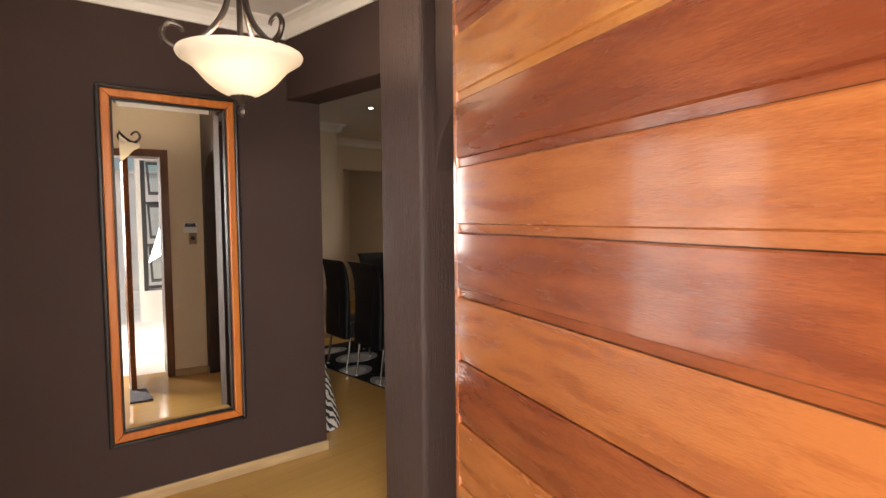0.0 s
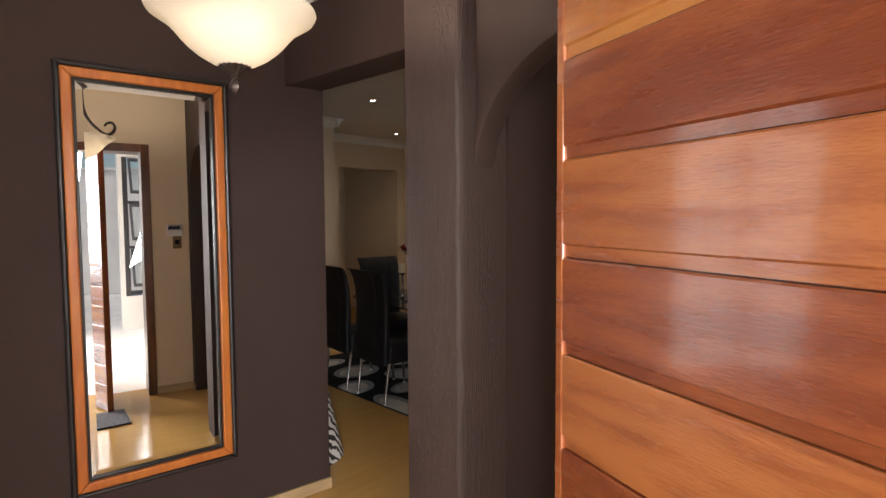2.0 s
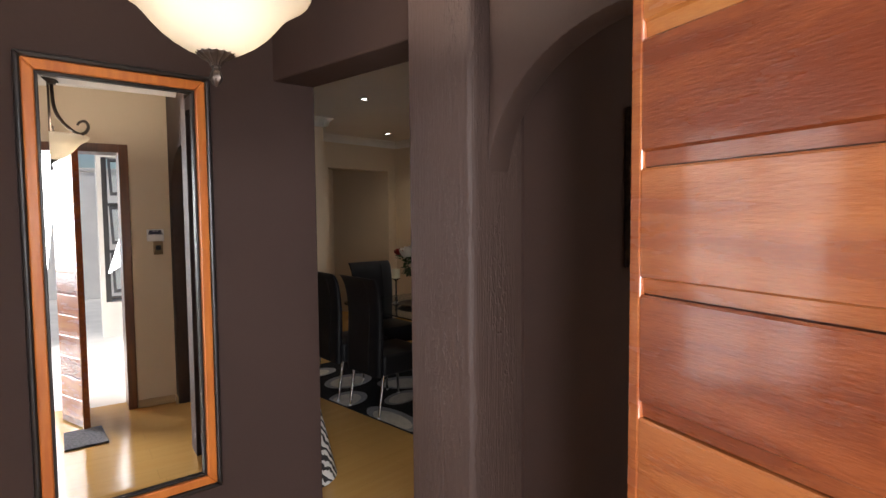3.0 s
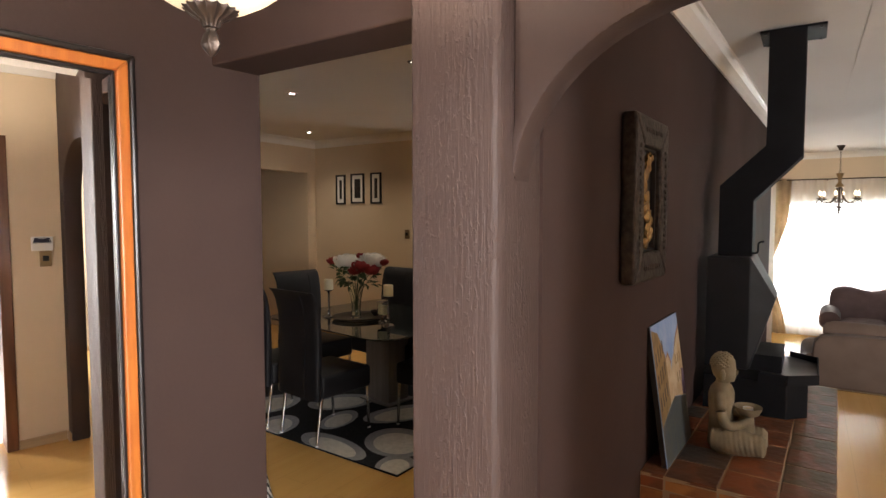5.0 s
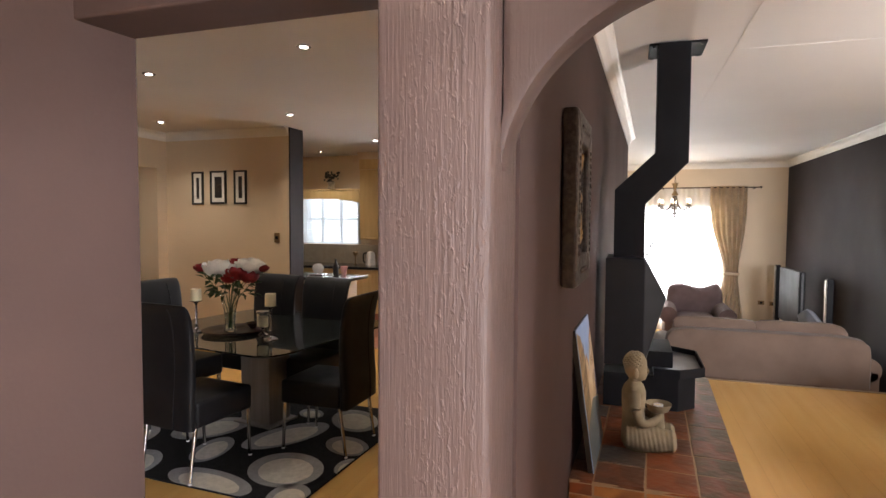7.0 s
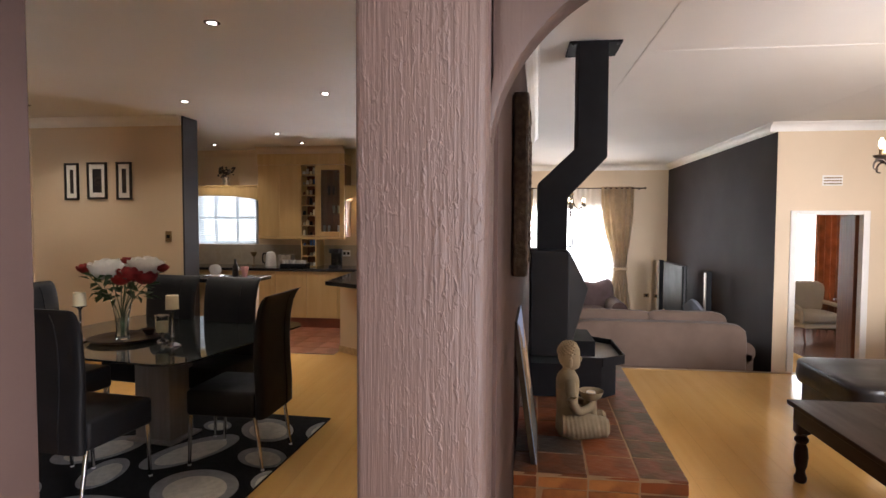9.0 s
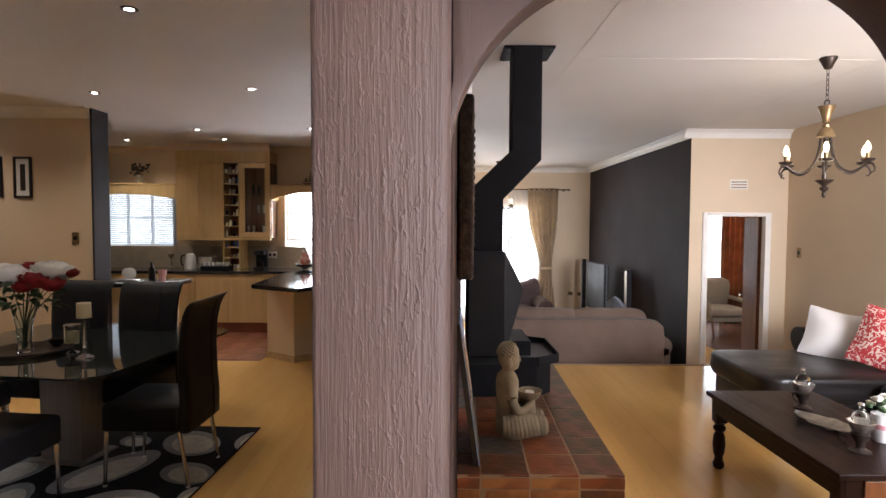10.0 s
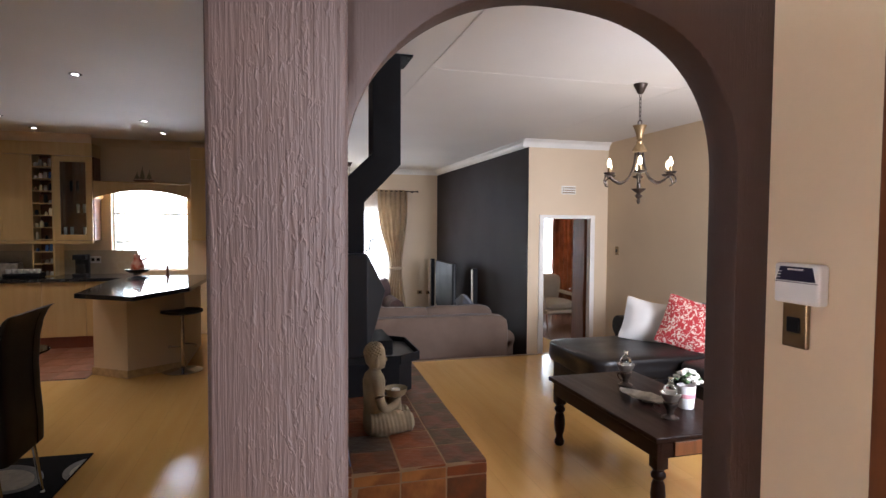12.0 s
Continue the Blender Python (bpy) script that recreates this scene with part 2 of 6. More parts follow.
M_ORCURTAIN = mat("rust_orange_curtain", (0.26, 0.095, 0.032), 0.8, var=0.35, scale=6, bump=0.3, bscale=200)
M_SHEER = sheer("white_sheer_voile", (0.95, 0.95, 0.95), 0.35)
M_BLIND = sheer("white_blind_slat", (0.62, 0.65, 0.69), 0.12)
M_MAPLECAB = mat("pale_maple_veneer", (0.60, 0.42, 0.19), 0.35, col2=(0.55, 0.37, 0.155), scale=2, stretch=(8, 8, 0.8), bump=0.05)
M_GRANITE = mat("black_granite", (0.022, 0.022, 0.025), 0.10, var=0.8, scale=60, bump=0.02, rvar=0.04)
M_PLINTH = mat("brick_red_plinth", (0.25, 0.075, 0.040), 0.5, var=0.2)
M_SPLASH = mat("beige_splash_tile", (0.42, 0.36, 0.28), 0.3, var=0.15, scale=8)
M_DARKTABLE = mat("dark_stained_table_wood", (0.018, 0.0080, 0.0060), 0.34, col2=(0.012, 0.0055, 0.0042), scale=3, stretch=(0.8, 9, 9), bump=0.06, spec=0.10)
M_SILVER = mat("tarnished_silver", (0.55, 0.50, 0.44), 0.35, 0.9, var=0.4, scale=20, bump=0.4)
M_PLASTIC = mat("white_plastic", (0.78, 0.77, 0.76), 0.4, var=0.04, bump=0)
M_BLACKPL = mat("black_plastic", (0.012, 0.012, 0.014), 0.5, spec=0.15, var=0.2, bump=0)
M_BRASS = mat("aged_brass_plate", (0.30, 0.20, 0.10), 0.35, 0.7, var=0.3)
M_PETALW = mat("white_petal", (0.82, 0.78, 0.72), 0.6, var=0.1, scale=20)
M_PETALR = mat("dark_red_petal", (0.33, 0.020, 0.020), 0.6, var=0.4, scale=20)
M_LEAF = mat("dark_green_leaf", (0.045, 0.085, 0.028), 0.5, var=0.4, scale=15)
M_PILLOW = mat("white_cushion_cotton", (0.60, 0.57, 0.54), 0.9, var=0.08, bump=0.4, bscale=250)
M_PAPER = mat("white_picture_mount", (0.75, 0.72, 0.66), 0.8, var=0.04, bump=0)
M_GOLD = mat("gilt_relief", (0.46, 0.28, 0.10), 0.38, 0.6, col2=(0.16, 0.085, 0.03), scale=16, bump=0.6, bscale=50)
M_PEWTER = mat("embossed_pewter", (0.070, 0.054, 0.046), 0.42, 0.35, spec=0.35, col2=(0.024, 0.018, 0.015), scale=45, bump=0.8, bscale=70, dist=0.006)
M_PAVE = mat("pale_concrete", (0.66, 0.645, 0.62), 0.85, var=0.15, scale=3, bump=0.4)
M_OUTWALL = mat("white_outdoor_render", (0.75, 0.74, 0.72), 0.8, var=0.08, bump=0.3)
M_GRASS = mat("lawn_green", (0.06, 0.11, 0.03), 0.9, var=0.5, scale=8)

# ---------------------------------------------------------------- mesh helpers


def box(bm, x0, x1, y0, y1, z0, z1, bev=0.0, seg=2):
    r = bmesh.ops.create_cube(bm, size=1)
    for v in r["verts"]:
        v.co = Vector(((x0 + x1) / 2 + v.co.x * (x1 - x0), (y0 + y1) / 2 + v.co.y * (y1 - y0), (z0 + z1) / 2 + v.co.z * (z1 - z0)))
    if bev:
        edges = list({e for v in r["verts"] for e in v.link_edges})
        bmesh.ops.bevel(bm, geom=edges, offset=bev, segments=seg, affect="EDGES", profile=0.5)
    return bm


def prism(bm, poly, z0, z1, bev=0.0):
    lo = [bm.verts.new((x, y, z0)) for x, y in poly]
    hi = [bm.verts.new((x, y, z1)) for x, y in poly]
    fs = [bm.faces.new(lo[::-1]), bm.faces.new(hi)]
    n = len(poly)
    for i in range(n):
        fs.append(bm.faces.new((lo[i], lo[(i + 1) % n], hi[(i + 1) % n], hi[i])))
    bmesh.ops.recalc_face_normals(bm, faces=fs)
    if bev:
        bmesh.ops.bevel(bm, geom=list({e for f in fs for e in f.edges}), offset=bev, segments=2, affect="EDGES", profile=0.5)
    return bm


def extrude(bm, poly, axis, a0, a1, bev=0.0):
    """A flat outline pushed along an axis: x takes (y, z) outlines, y takes (x, z)."""
    put = (lambda u, v, a: (a, u, v)) if axis == "x" else (lambda u, v, a: (u, a, v))
    lo = [bm.verts.new(put(u, v, a0)) for u, v in poly]
    hi = [bm.verts.new(put(u, v, a1)) for u, v in poly]
    fs = [bm.faces.new(lo[::-1]), bm.faces.new(hi)]
    n = len(poly)
    for i in range(n):
        fs.append(bm.faces.new((lo[i], lo[(i + 1) % n], hi[(i + 1) % n], hi[i])))
    bmesh.ops.recalc_face_normals(bm, faces=fs)
    if bev:
        bmesh.ops.bevel(bm, geom=list({e for f in fs for e in f.edges}), offset=bev, segments=2, affect="EDGES", profile=0.5)
    return bm


def lathe(bm, profile, n=24, c=(0, 0, 0), wob=0.0, lobes=0):
    rings = []
    for r, z in profile:
        ring = []
        for i in range(n):
            a = 2 * math.pi * i / n
            rr = max(r, 0.0004) * (1 + wob * math.cos(lobes * a))
            ring.append(bm.verts.new((c[0] + rr * math.cos(a), c[1] + rr * math.sin(a), c[2] + z)))
        rings.append(ring)
    for a, b in zip(rings, rings[1:]):
        for i in range(n):
            bm.faces.new((a[i], a[(i + 1) % n], b[(i + 1) % n], b[i]))
    bm.faces.new(rings[0][::-1])
    bm.faces.new(rings[-1])
    return bm


def smooth_path(pts, k=5):
    out = []
    p = [Vector(q) for q in pts]
    for i in range(len(p) - 1):
        a, b, c, d = p[max(i - 1, 0)], p[i], p[i + 1], p[min(i + 2, len(p) - 1)]
        for j in range(k):
            t = j / k
            out.append(0.5 * ((2 * b) + (c - a) * t + (2 * a - 5 * b + 4 * c - d) * t * t + (3 * b - a - 3 * c + d) * t ** 3))
    return out + [p[-1]]


def tube(bm, pts, r, n=8, r2=None):
    pts = [Vector(p) for p in pts]
    rings = []
    up = Vector((0.12, 0.2, 1)).normalized()
    for i, p in enumerate(pts):
        d = (pts[min(i + 1, len(pts) - 1)] - pts[max(i - 1, 0)]).normalized()
        s = d.cross(up)
        if s.length < 1e-3:
            s = d.cross(Vector((1, 0, 0)))
        s.normalize()
        u = s.cross(d)
        rr = r if r2 is None else r + (r2 - r) * i / (len(pts) - 1)
        rings.append([bm.verts.new(p + s * (rr * math.cos(2 * math.pi * j / n)) + u * (rr * math.sin(2 * math.pi * j / n))) for j in range(n)])
    for a, b in zip(rings, rings[1:]):
        for j in range(n):
            bm.faces.new((a[j], a[(j + 1) % n], b[(j + 1) % n], b[j]))
    bm.faces.new(rings[0][::-1])
    bm.faces.new(rings[-1])
    return bm


def cushion(bm, c, size, puff=0.35, m=None, cuts=7, power=4.0, wob=0.0, pinch=0.0):
    """A soft block: full in the middle, drawn in towards its rim."""
    tmp = bmesh.new()
    bmesh.ops.create_cube(tmp, size=2)
    bmesh.ops.subdivide_edges(tmp, edges=tmp.edges[:], cuts=cuts, use_grid_fill=True)
    vs = tmp.verts[:]
    for v in vs:
        x, y, z = v.co
        k = (abs(x) ** power + abs(y) ** power + abs(z) ** power) ** (1 / power)
        s = max(abs(x), abs(y), abs(z))
        q = Vector((x, y, z)) * (s / k if k else 1)
        q.z *= 1 - puff * max(abs(x), abs(y)) ** 2.2
        q.x, q.y = q.x * (1 - pinch * (1 - y * y)), q.y * (1 - pinch * (1 - x * x))
        w = 1 + wob * noise.noise(Vector((x * 1.7 + c[0], y * 1.7 + c[1], z * 1.7 + c[2])))
        q = Vector((q.x * size[0] / 2, q.y * size[1] / 2, q.z * size[2] / 2)) * w
        v.co = (m @ q if m else q) + Vector(c)
    me = bpy.data.meshes.new("soft_block")
    tmp.to_mesh(me)
    tmp.free()
    bm.from_mesh(me)
    bpy.data.meshes.remove(me)
    return bm


def blob(bm, c, r, sub=2, squash=(1, 1, 1), wob=0.1, f=3.0):
    res = bmesh.ops.create_icosphere(bm, subdivisions=sub, radius=1)
    for v in res["verts"]:
        k = 1 + wob * noise.noise(v.co * f + Vector(c) * 7)
        v.co = Vector((v.co.x * squash[0], v.co.y * squash[1], v.co.z * squash[2])) * (r * k) + Vector(c)
    return bm


def link(name, bm, material, smooth=False):
    me = bpy.data.meshes.new(name)
    bm.to_mesh(me)
    bm.free()
    me.materials.append(material)
    if smooth:
        me.polygons.foreach_set("use_smooth", [True] * len(me.polygons))
        me.set_sharp_from_angle(angle=radians(42))
    return new(name, me)


def part(name, bm, material, parent, label="", smooth=False):
    ob = link(name, bm, material, smooth)
    ob.parent = parent
    return tagged(ob, label)


def thing(name, label, category, loc=(0, 0, 0), rz=0, group=""):
    ob = new(name)
    ob.empty_display_size = 0.1
    ob.matrix_world = pose(*loc, 0, 0, rz)
    return tagged(ob, label, category, group)


def setting(name, bm, material, label, category="", smooth=False):
    return tagged(link(name, bm, material, smooth), label, category or name.split("_")[0], "", "structure")


def B():
    return bmesh.new()


CE = 2.554      # ceiling
LOW = -0.42     # sunken lounge floor

# ---------------------------------------------------------------- structure
SKEW = -0.1186


def mirror_wall_y(x):
    return 3.154 + SKEW * (x - 1.912)


def picture_wall_y(x):
    return 1.842 - 0.0386 * (x - 1.516)


FLOOR_PLAN = [(-2.2, 0.57), (1.6, 0.57), (1.6, -2.3), (6.39, -2.3), (6.39, 1.75), (8.8, 1.75), (8.8, 8.2), (1.0, 8.2), (1.0, 3.30), (-2.2, 3.68)]
setting("floor", prism(B(), FLOOR_PLAN, -0.06, 0.0), M_FLOOR, "glossy pale maple laminate floor through hall, dining and living")
setting("floor_lounge", box(B(), 6.39, 11.3, -2.3, 2.3, LOW - 0.06, LOW), M_FLOOR, "pale maple laminate floor of the sunken lounge")
setting("floor_bedroom", box(B(), 6.95, 11.8, -5.4, -2.3, LOW - 0.06, LOW), M_BEDFLOOR, "red-brown parquet floor of the bedroom")
setting("step_riser", box(B(), 6.345, 6.388, -2.3, 1.7, LOW, -0.062), M_SKIRT, "maple riser below the edge of the upper floor", "step")
setting("trim_floor_edge", box(B(), 6.355, 6.40, -2.08, 1.68, 0.001, 0.007, 0.002), M_BRASS, "thin metal edge strip on the laminate floor", "trim")

for nm, plan in (("ceiling", FLOOR_PLAN), ("ceiling_lounge", [(6.39, -2.3), (11.5, -2.3), (11.5, 2.4), (8.8, 2.4), (8.8, 1.75), (6.39, 1.75)]),
                 ("ceiling_bedroom", [(6.95, -5.4), (11.8, -5.4), (11.8, -2.3), (6.95, -2.3)])):
    setting(nm, prism(B(), plan, CE, CE + 0.08), M_CEIL, "smooth white painted board ceiling")

yl, yr = mirror_wall_y(-2.2), 3.154
WX0, WX1, WZ0, WZ1 = -1.20, -0.22, 0.40, 1.95
bm = B()
for x0, x1, z0, z1 in ((-2.2, WX0, 0, CE), (WX0, WX1, 0, WZ0), (WX0, WX1, WZ1, CE), (WX1, 1.912, 0, CE)):
    ya, yb = mirror_wall_y(x0), mirror_wall_y(x1)
    prism(bm, [(x0, ya), (x1, yb), (x1, yb + 0.18), (x0, ya + 0.18)], z0, z1, 0.006 if x1 > 1.9 else 0.0)
setting("wall_mirror", bm, M_BROWN, "dark brown painted hall wall with a window beside the mirror")
setting("wall_dining_west", box(B(), 1.0, 1.15, mirror_wall_y(1.0) + 0.181, 8.2, 0, CE), M_CREAM, "cream plastered end wall of the dining room")
# Added slab, out of view: blocks direct sun through the hall window.
setting("ceiling_eave", prism(B(), [(-2.4, 3.70), (0.999, 3.305), (0.999, 4.6), (-2.4, 4.6)], CE, CE + 0.08), M_CEIL, "unseen added slab that keeps the sun out of the hall window")
bm = B()
box(bm, 1.31, 1.59, 0.566, 0.786, 0, CE)
box(bm, -2.2, -0.45, 0.566, 0.786, 0, CE)
box(bm, -0.45, 1.31, 0.566, 0.786, 2.06, CE)
setting("wall_front", bm, M_CREAM, "cream plastered front wall round the entrance door")
bm = B()
for y0, y1, z0, z1 in ((0.566, 3.82, 0, CE),):
    box(bm, -2.4, -2.2, y0, y1, z0, z1)
setting("wall_hall_end", bm, M_CREAM, "cream plastered end wall of the hall")
def arch_z(y):
    """Height of the hand-plastered arch head: a round left haunch and a squarer right one."""
    u, p = (y - 1.361) / 0.481, 2.0 if y > 1.361 else 2.4
    return 1.6 + 0.412 * (1 - min(abs(u), 1) ** p) ** (1 / p)


arch = [(0.566, 0), (0.880, 0), (0.880, 1.6)]
arch += [(y, arch_z(y)) for y in (1.361 - 0.481 * math.cos(a) for a in np.linspace(0.08, math.pi - 0.12, 44))]
arch += [(1.842, 1.62), (1.842, CE), (0.566, CE)]
setting("wall_arch", extrude(B(), arch, "x", 1.592, 1.70, 0.012), M_ARCH, "dark brown wall with a round-headed arch to the living room", smooth=True)
# The gap in this wall is out of view, left for the living_daylight lamp.
bm = B()
for y0, y1, z0, z1 in ((-2.3, -1.80, 0, CE), (-1.80, -0.30, 0, 0.90), (-1.80, -0.30, 2.10, CE), (-0.30, 0.565, 0, CE)):
    box(bm, 1.592, 1.70, y0, y1, z0, z1)
setting("wall_living_front", bm, M_CREAM, "cream living room wall with an unseen opening added for fill light")
setting("wall_pillar", prism(B(), [(1.516, 1.861), (1.519, 1.853), (1.530, 1.845), (1.548, 1.842), (1.76, 1.842), (1.76, 2.096), (1.526, 2.096), (1.519, 2.092), (1.516, 2.084)], 0, CE), M_PILLAR, "mauve-brown pillar of coarsely combed plaster", "pillar", True)
setting("wall_lintel", box(B(), 1.706, 1.912, 2.097, 3.30, 2.12, CE, 0.008), M_BROWN, "dark brown lintel over the opening to the dining room")
setting("wall_picture", prism(B(), [(1.761, picture_wall_y(1.761)), (7.8, picture_wall_y(7.8)), (7.8, 1.87), (1.761, 2.09)], LOW, CE), M_BROWN,
        "dark brown wall between living and dining room")
for nm, b in (("wall_dining", (5.897, 6.15, 5.190, 7.1, 0, CE)), ("wall_dining_back", (3.961, 4.72, 6.9, 7.1, 0, CE)), ("wall_dining_jamb", (5.75, 5.8969, 6.9, 7.1, 0, CE)), ("wall_dining_head", (4.72, 5.75, 6.9, 7.1, 2.13, CE))):
    setting(nm, box(B(), *b), M_CREAM, "cream plastered dining room wall beside a doorway")
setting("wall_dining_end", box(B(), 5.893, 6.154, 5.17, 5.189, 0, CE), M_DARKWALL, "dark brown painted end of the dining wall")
setting("wall_dining_left", box(B(), 1.151, 3.96, 5.94, 7.1, 0, CE), M_CREAM, "cream plastered projecting wall of the dining room")
bm = B()
box(bm, 4.52, 4.72, 7.1, 8.2, 0, CE)
box(bm, 5.75, 5.95, 7.1, 8.2, 0, CE)
box(bm, 1.0, 8.8, 8.2, 8.4, 0, CE)
setting("wall_passage", bm, M_CREAM, "cream walls of the passage beyond the dining room")
bm = B()
for y0, y1, z0, z1 in ((1.75, 3.20, 0, CE), (3.20, 4.10, 0, 0.87), (3.20, 4.10, 1.98, CE), (4.10, 5.70, 0, CE), (5.70, 6.75, 0, 1.14),
                       (5.70, 6.75, 1.93, CE), (6.75, 8.2, 0, CE)):
    box(bm, 8.60, 8.80, y0, y1, z0, z1)
setting("wall_kitchen", bm, M_CREAM, "cream kitchen wall with two windows")
bm = B()
box(bm, 7.8, 8.8, 1.60, 1.75, LOW, CE)
box(bm, 8.8, 11.3, 2.25, 2.4, LOW, CE)
box(bm, 8.8, 8.95, 1.6, 2.25, LOW, CE)
setting("wall_lounge_side", bm, M_CREAM, "cream side wall of the lounge")
bm = B()
for y0, y1, z0, z1 in ((-1.0, 0.02, LOW, CE), (0.02, 1.85, LOW, -0.25), (0.02, 1.85, 1.76, CE), (1.85, 2.4, LOW, CE)):
    box(bm, 11.3, 11.5, y0, y1, z0, z1)
setting("wall_lounge_window", bm, M_CREAM, "cream lounge wall with a tall window")
setting("wall_television", box(B(), 6.949, 11.3, -1.12, -0.972, LOW, CE), M_DARKWALL, "dark slate-brown painted wall behind the television")
bm = B()
for y0, y1, z0, z1 in ((-2.3, -1.87, LOW, CE), (-1.87, -1.15, 1.59, CE), (-1.15, -0.975, LOW, CE)):
    box(bm, 6.945, 7.06, y0, y1, z0, z1)
setting("wall_return", bm, M_CREAM, "pale cream wall with a white-framed doorway")
setting("wall_living", box(B(), 1.70, 6.944, -2.3, -2.09, 0, CE), M_CREAM, "cream plastered living room wall")
bm = B()
box(bm, 6.95, 11.8, -5.4, -5.2, LOW, CE)
box(bm, 7.061, 11.8, -1.165, -1.122, LOW, CE)
for y0, y1, z0, z1 in ((-5.2, -4.3, LOW, CE), (-4.3, -2.2, LOW, 0.1), (-4.3, -2.2, 1.85, CE), (-2.2, -1.166, LOW, CE)):
    box(bm, 11.6, 11.8, y0, y1, z0, z1)
setting("wall_bedroom", bm, M_CREAM, "cream bedroom walls with a window")


def cornice(name, p, q, side, material, h=0.095, d=0.085, label="white cove cornice"):
    """A cove moulding along the ceiling from p to q, standing out to the left (1) or right (-1) of that way."""
    a, b = Vector((*p, 0)), Vector((*q, 0))
    n = Vector((-(b - a).y, (b - a).x, 0)).normalized() * side
    prof = [(0, 0), (0.012, 0), (0.016, 0.016), (0.026, 0.042), (0.045, 0.066), (0.066, 0.078), (d - 0.006, 0.082), (d, h - 0.002), (0, h - 0.002)]
    bm = bmesh.new()
    rings = [[bm.verts.new(pt + n * u + Vector((0, 0, CE - h + v))) for u, v in prof] for pt in (a, b)]
    k = len(prof)
    for i in range(k):
        bm.faces.new((rings[0][i], rings[0][(i + 1) % k], rings[1][(i + 1) % k], rings[1][i]))
    bm.faces.new(rings[0])
    bm.faces.new(rings[1][::-1])
    bmesh.ops.recalc_face_normals(bm, faces=bm.faces)
    return setting(name, bm, material, label, "cornice")


cornice("trim_cornice_hall", (-2.2, yl), (1.705, mirror_wall_y(1.705)), -1, M_WHITE)
cornice("trim_cornice_hall_b", (1.705, 3.17), (1.705, 2.10), -1, M_WHITE)
cornice("trim_cornice_hall_c", (-2.2, 0.787), (1.59, 0.787), 1, M_WHITE)
cornice("trim_cornice_picture", (1.762, picture_wall_y(1.762)), (7.8, picture_wall_y(7.8)), -1, M_WHITE)
cornice("trim_cornice_television", (6.945, -0.971), (11.3, -0.971), 1, M_WHITE)
cornice("trim_cornice_return", (6.944, -2.09), (6.944, -0.885), 1, M_WHITE)
cornice("trim_cornice_lounge", (11.299, -0.97), (11.299, 2.25), 1, M_WHITE)
cornice("trim_cornice_dining", (5.896, 5.19), (5.896, 6.9), 1, M_WHITE, label="pale cove cornice")
cornice("trim_cornice_dining_b", (3.961, 6.899), (5.896, 6.899), -1, M_WHITE, label="pale cove cornice")
cornice("trim_cornice_dining_c", (1.151, 5.939), (3.96, 5.939), -1, M_WHITE, label="pale cove cornice")
cornice("trim_cornice_dining_d", (3.961, 5.86), (3.961, 6.9), -1, M_WHITE, label="pale cove cornice")
cornice("trim_cornice_kitchen", (8.599, 1.9), (8.599, 8.2), 1, M_CREAM, label="cream cove cornice")
for nm, b in (("trim_ceiling_batten", (2.0, 6.3, 0.975, 1.005)), ("trim_ceiling_batten_b", (4.20, 4.225, -2.05, 0.974)), ("trim_ceiling_batten_c", (2.0, 6.8, -1.02, -0.99))):
    setting(nm, box(B(), *b, CE - 0.0025, CE - 0.0004, 0.0008), M_CEIL, "flat cover strip over a ceiling board joint", "trim")

bm = B()
for a, b in (((-2.2, yl), (1.915, yr)),):
    prism(bm, [(a[0], a[1] - 0.001), (b[0], b[1] - 0.001), (b[0], b[1] - 0.016), (a[0], a[1] - 0.016)], 0.001, 0.062, 0.003)
setting("baseboard_hall", bm, M_SKIRT, "low pale maple skirting along the brown wall", "baseboard")
setting("baseboard_front", box(B(), 1.311, 1.576, 0.787, 0.802, 0.001, 0.062, 0.003), M_SKIRT, "low pale maple skirting below the keypad", "baseboard")
setting("baseboard_arch", box(B(), 1.577, 1.591, 0.803, 0.879, 0.001, 0.062, 0.003), M_SKIRT, "low pale maple skirting beside the arch", "baseboard")
setting("baseboard_dining", box(B(), 5.882, 5.896, 5.19, 6.88, 0.001, 0.062, 0.003), M_SKIRT, "low pale maple skirting in the dining room", "baseboard")
setting("baseboard_dining_left", box(B(), 1.151, 3.96, 5.925, 5.939, 0.001, 0.062, 0.003), M_SKIRT, "low pale maple skirting in the dining room", "baseboard")
setting("baseboard_living", box(B(), 1.71, 6.94, -2.089, -2.075, 0.001, 0.062, 0.003), M_SKIRT, "low pale maple skirting in the living room", "baseboard")

# doorway to the bedroom, with its leaf standing open
bm = B()
for y0, y1, z0, z1 in ((-1.185, -1.12, LOW, 1.62), (-1.90, -1.835, LOW, 1.62), (-1.835, -1.185, 1.575, 1.62)):
    box(bm, 6.925, 7.01, y0 + 0.0001, y1 - 0.0001, z0, z1, 0.005)
setting("door_frame_bedroom", bm, M_WHITE, "white painted door frame of the bedroom doorway", "door frame")
bed_door = thing("door_bedroom", "brown wooden bedroom door standing open", "door", (7.085, -1.885, LOW), -17)
part("leaf", box(B(), 0.0, 0.74, 0.0, 0.04, 0.01, 2.0, 0.004), mat("red_brown_door_veneer", (0.20, 0.062, 0.028), 0.55, var=0.3, scale=3, stretch=(8, 8, 0.8), bump=0.08, spec=0.25), bed_door)
part("handle", tube(B(), smooth_path([(0.68, 0.045, 1.0), (0.68, 0.085, 1.0), (0.66, 0.09, 1.0), (0.58, 0.09, 1.0)]), 0.009), M_CHROME, bed_door, "chrome lever handle")

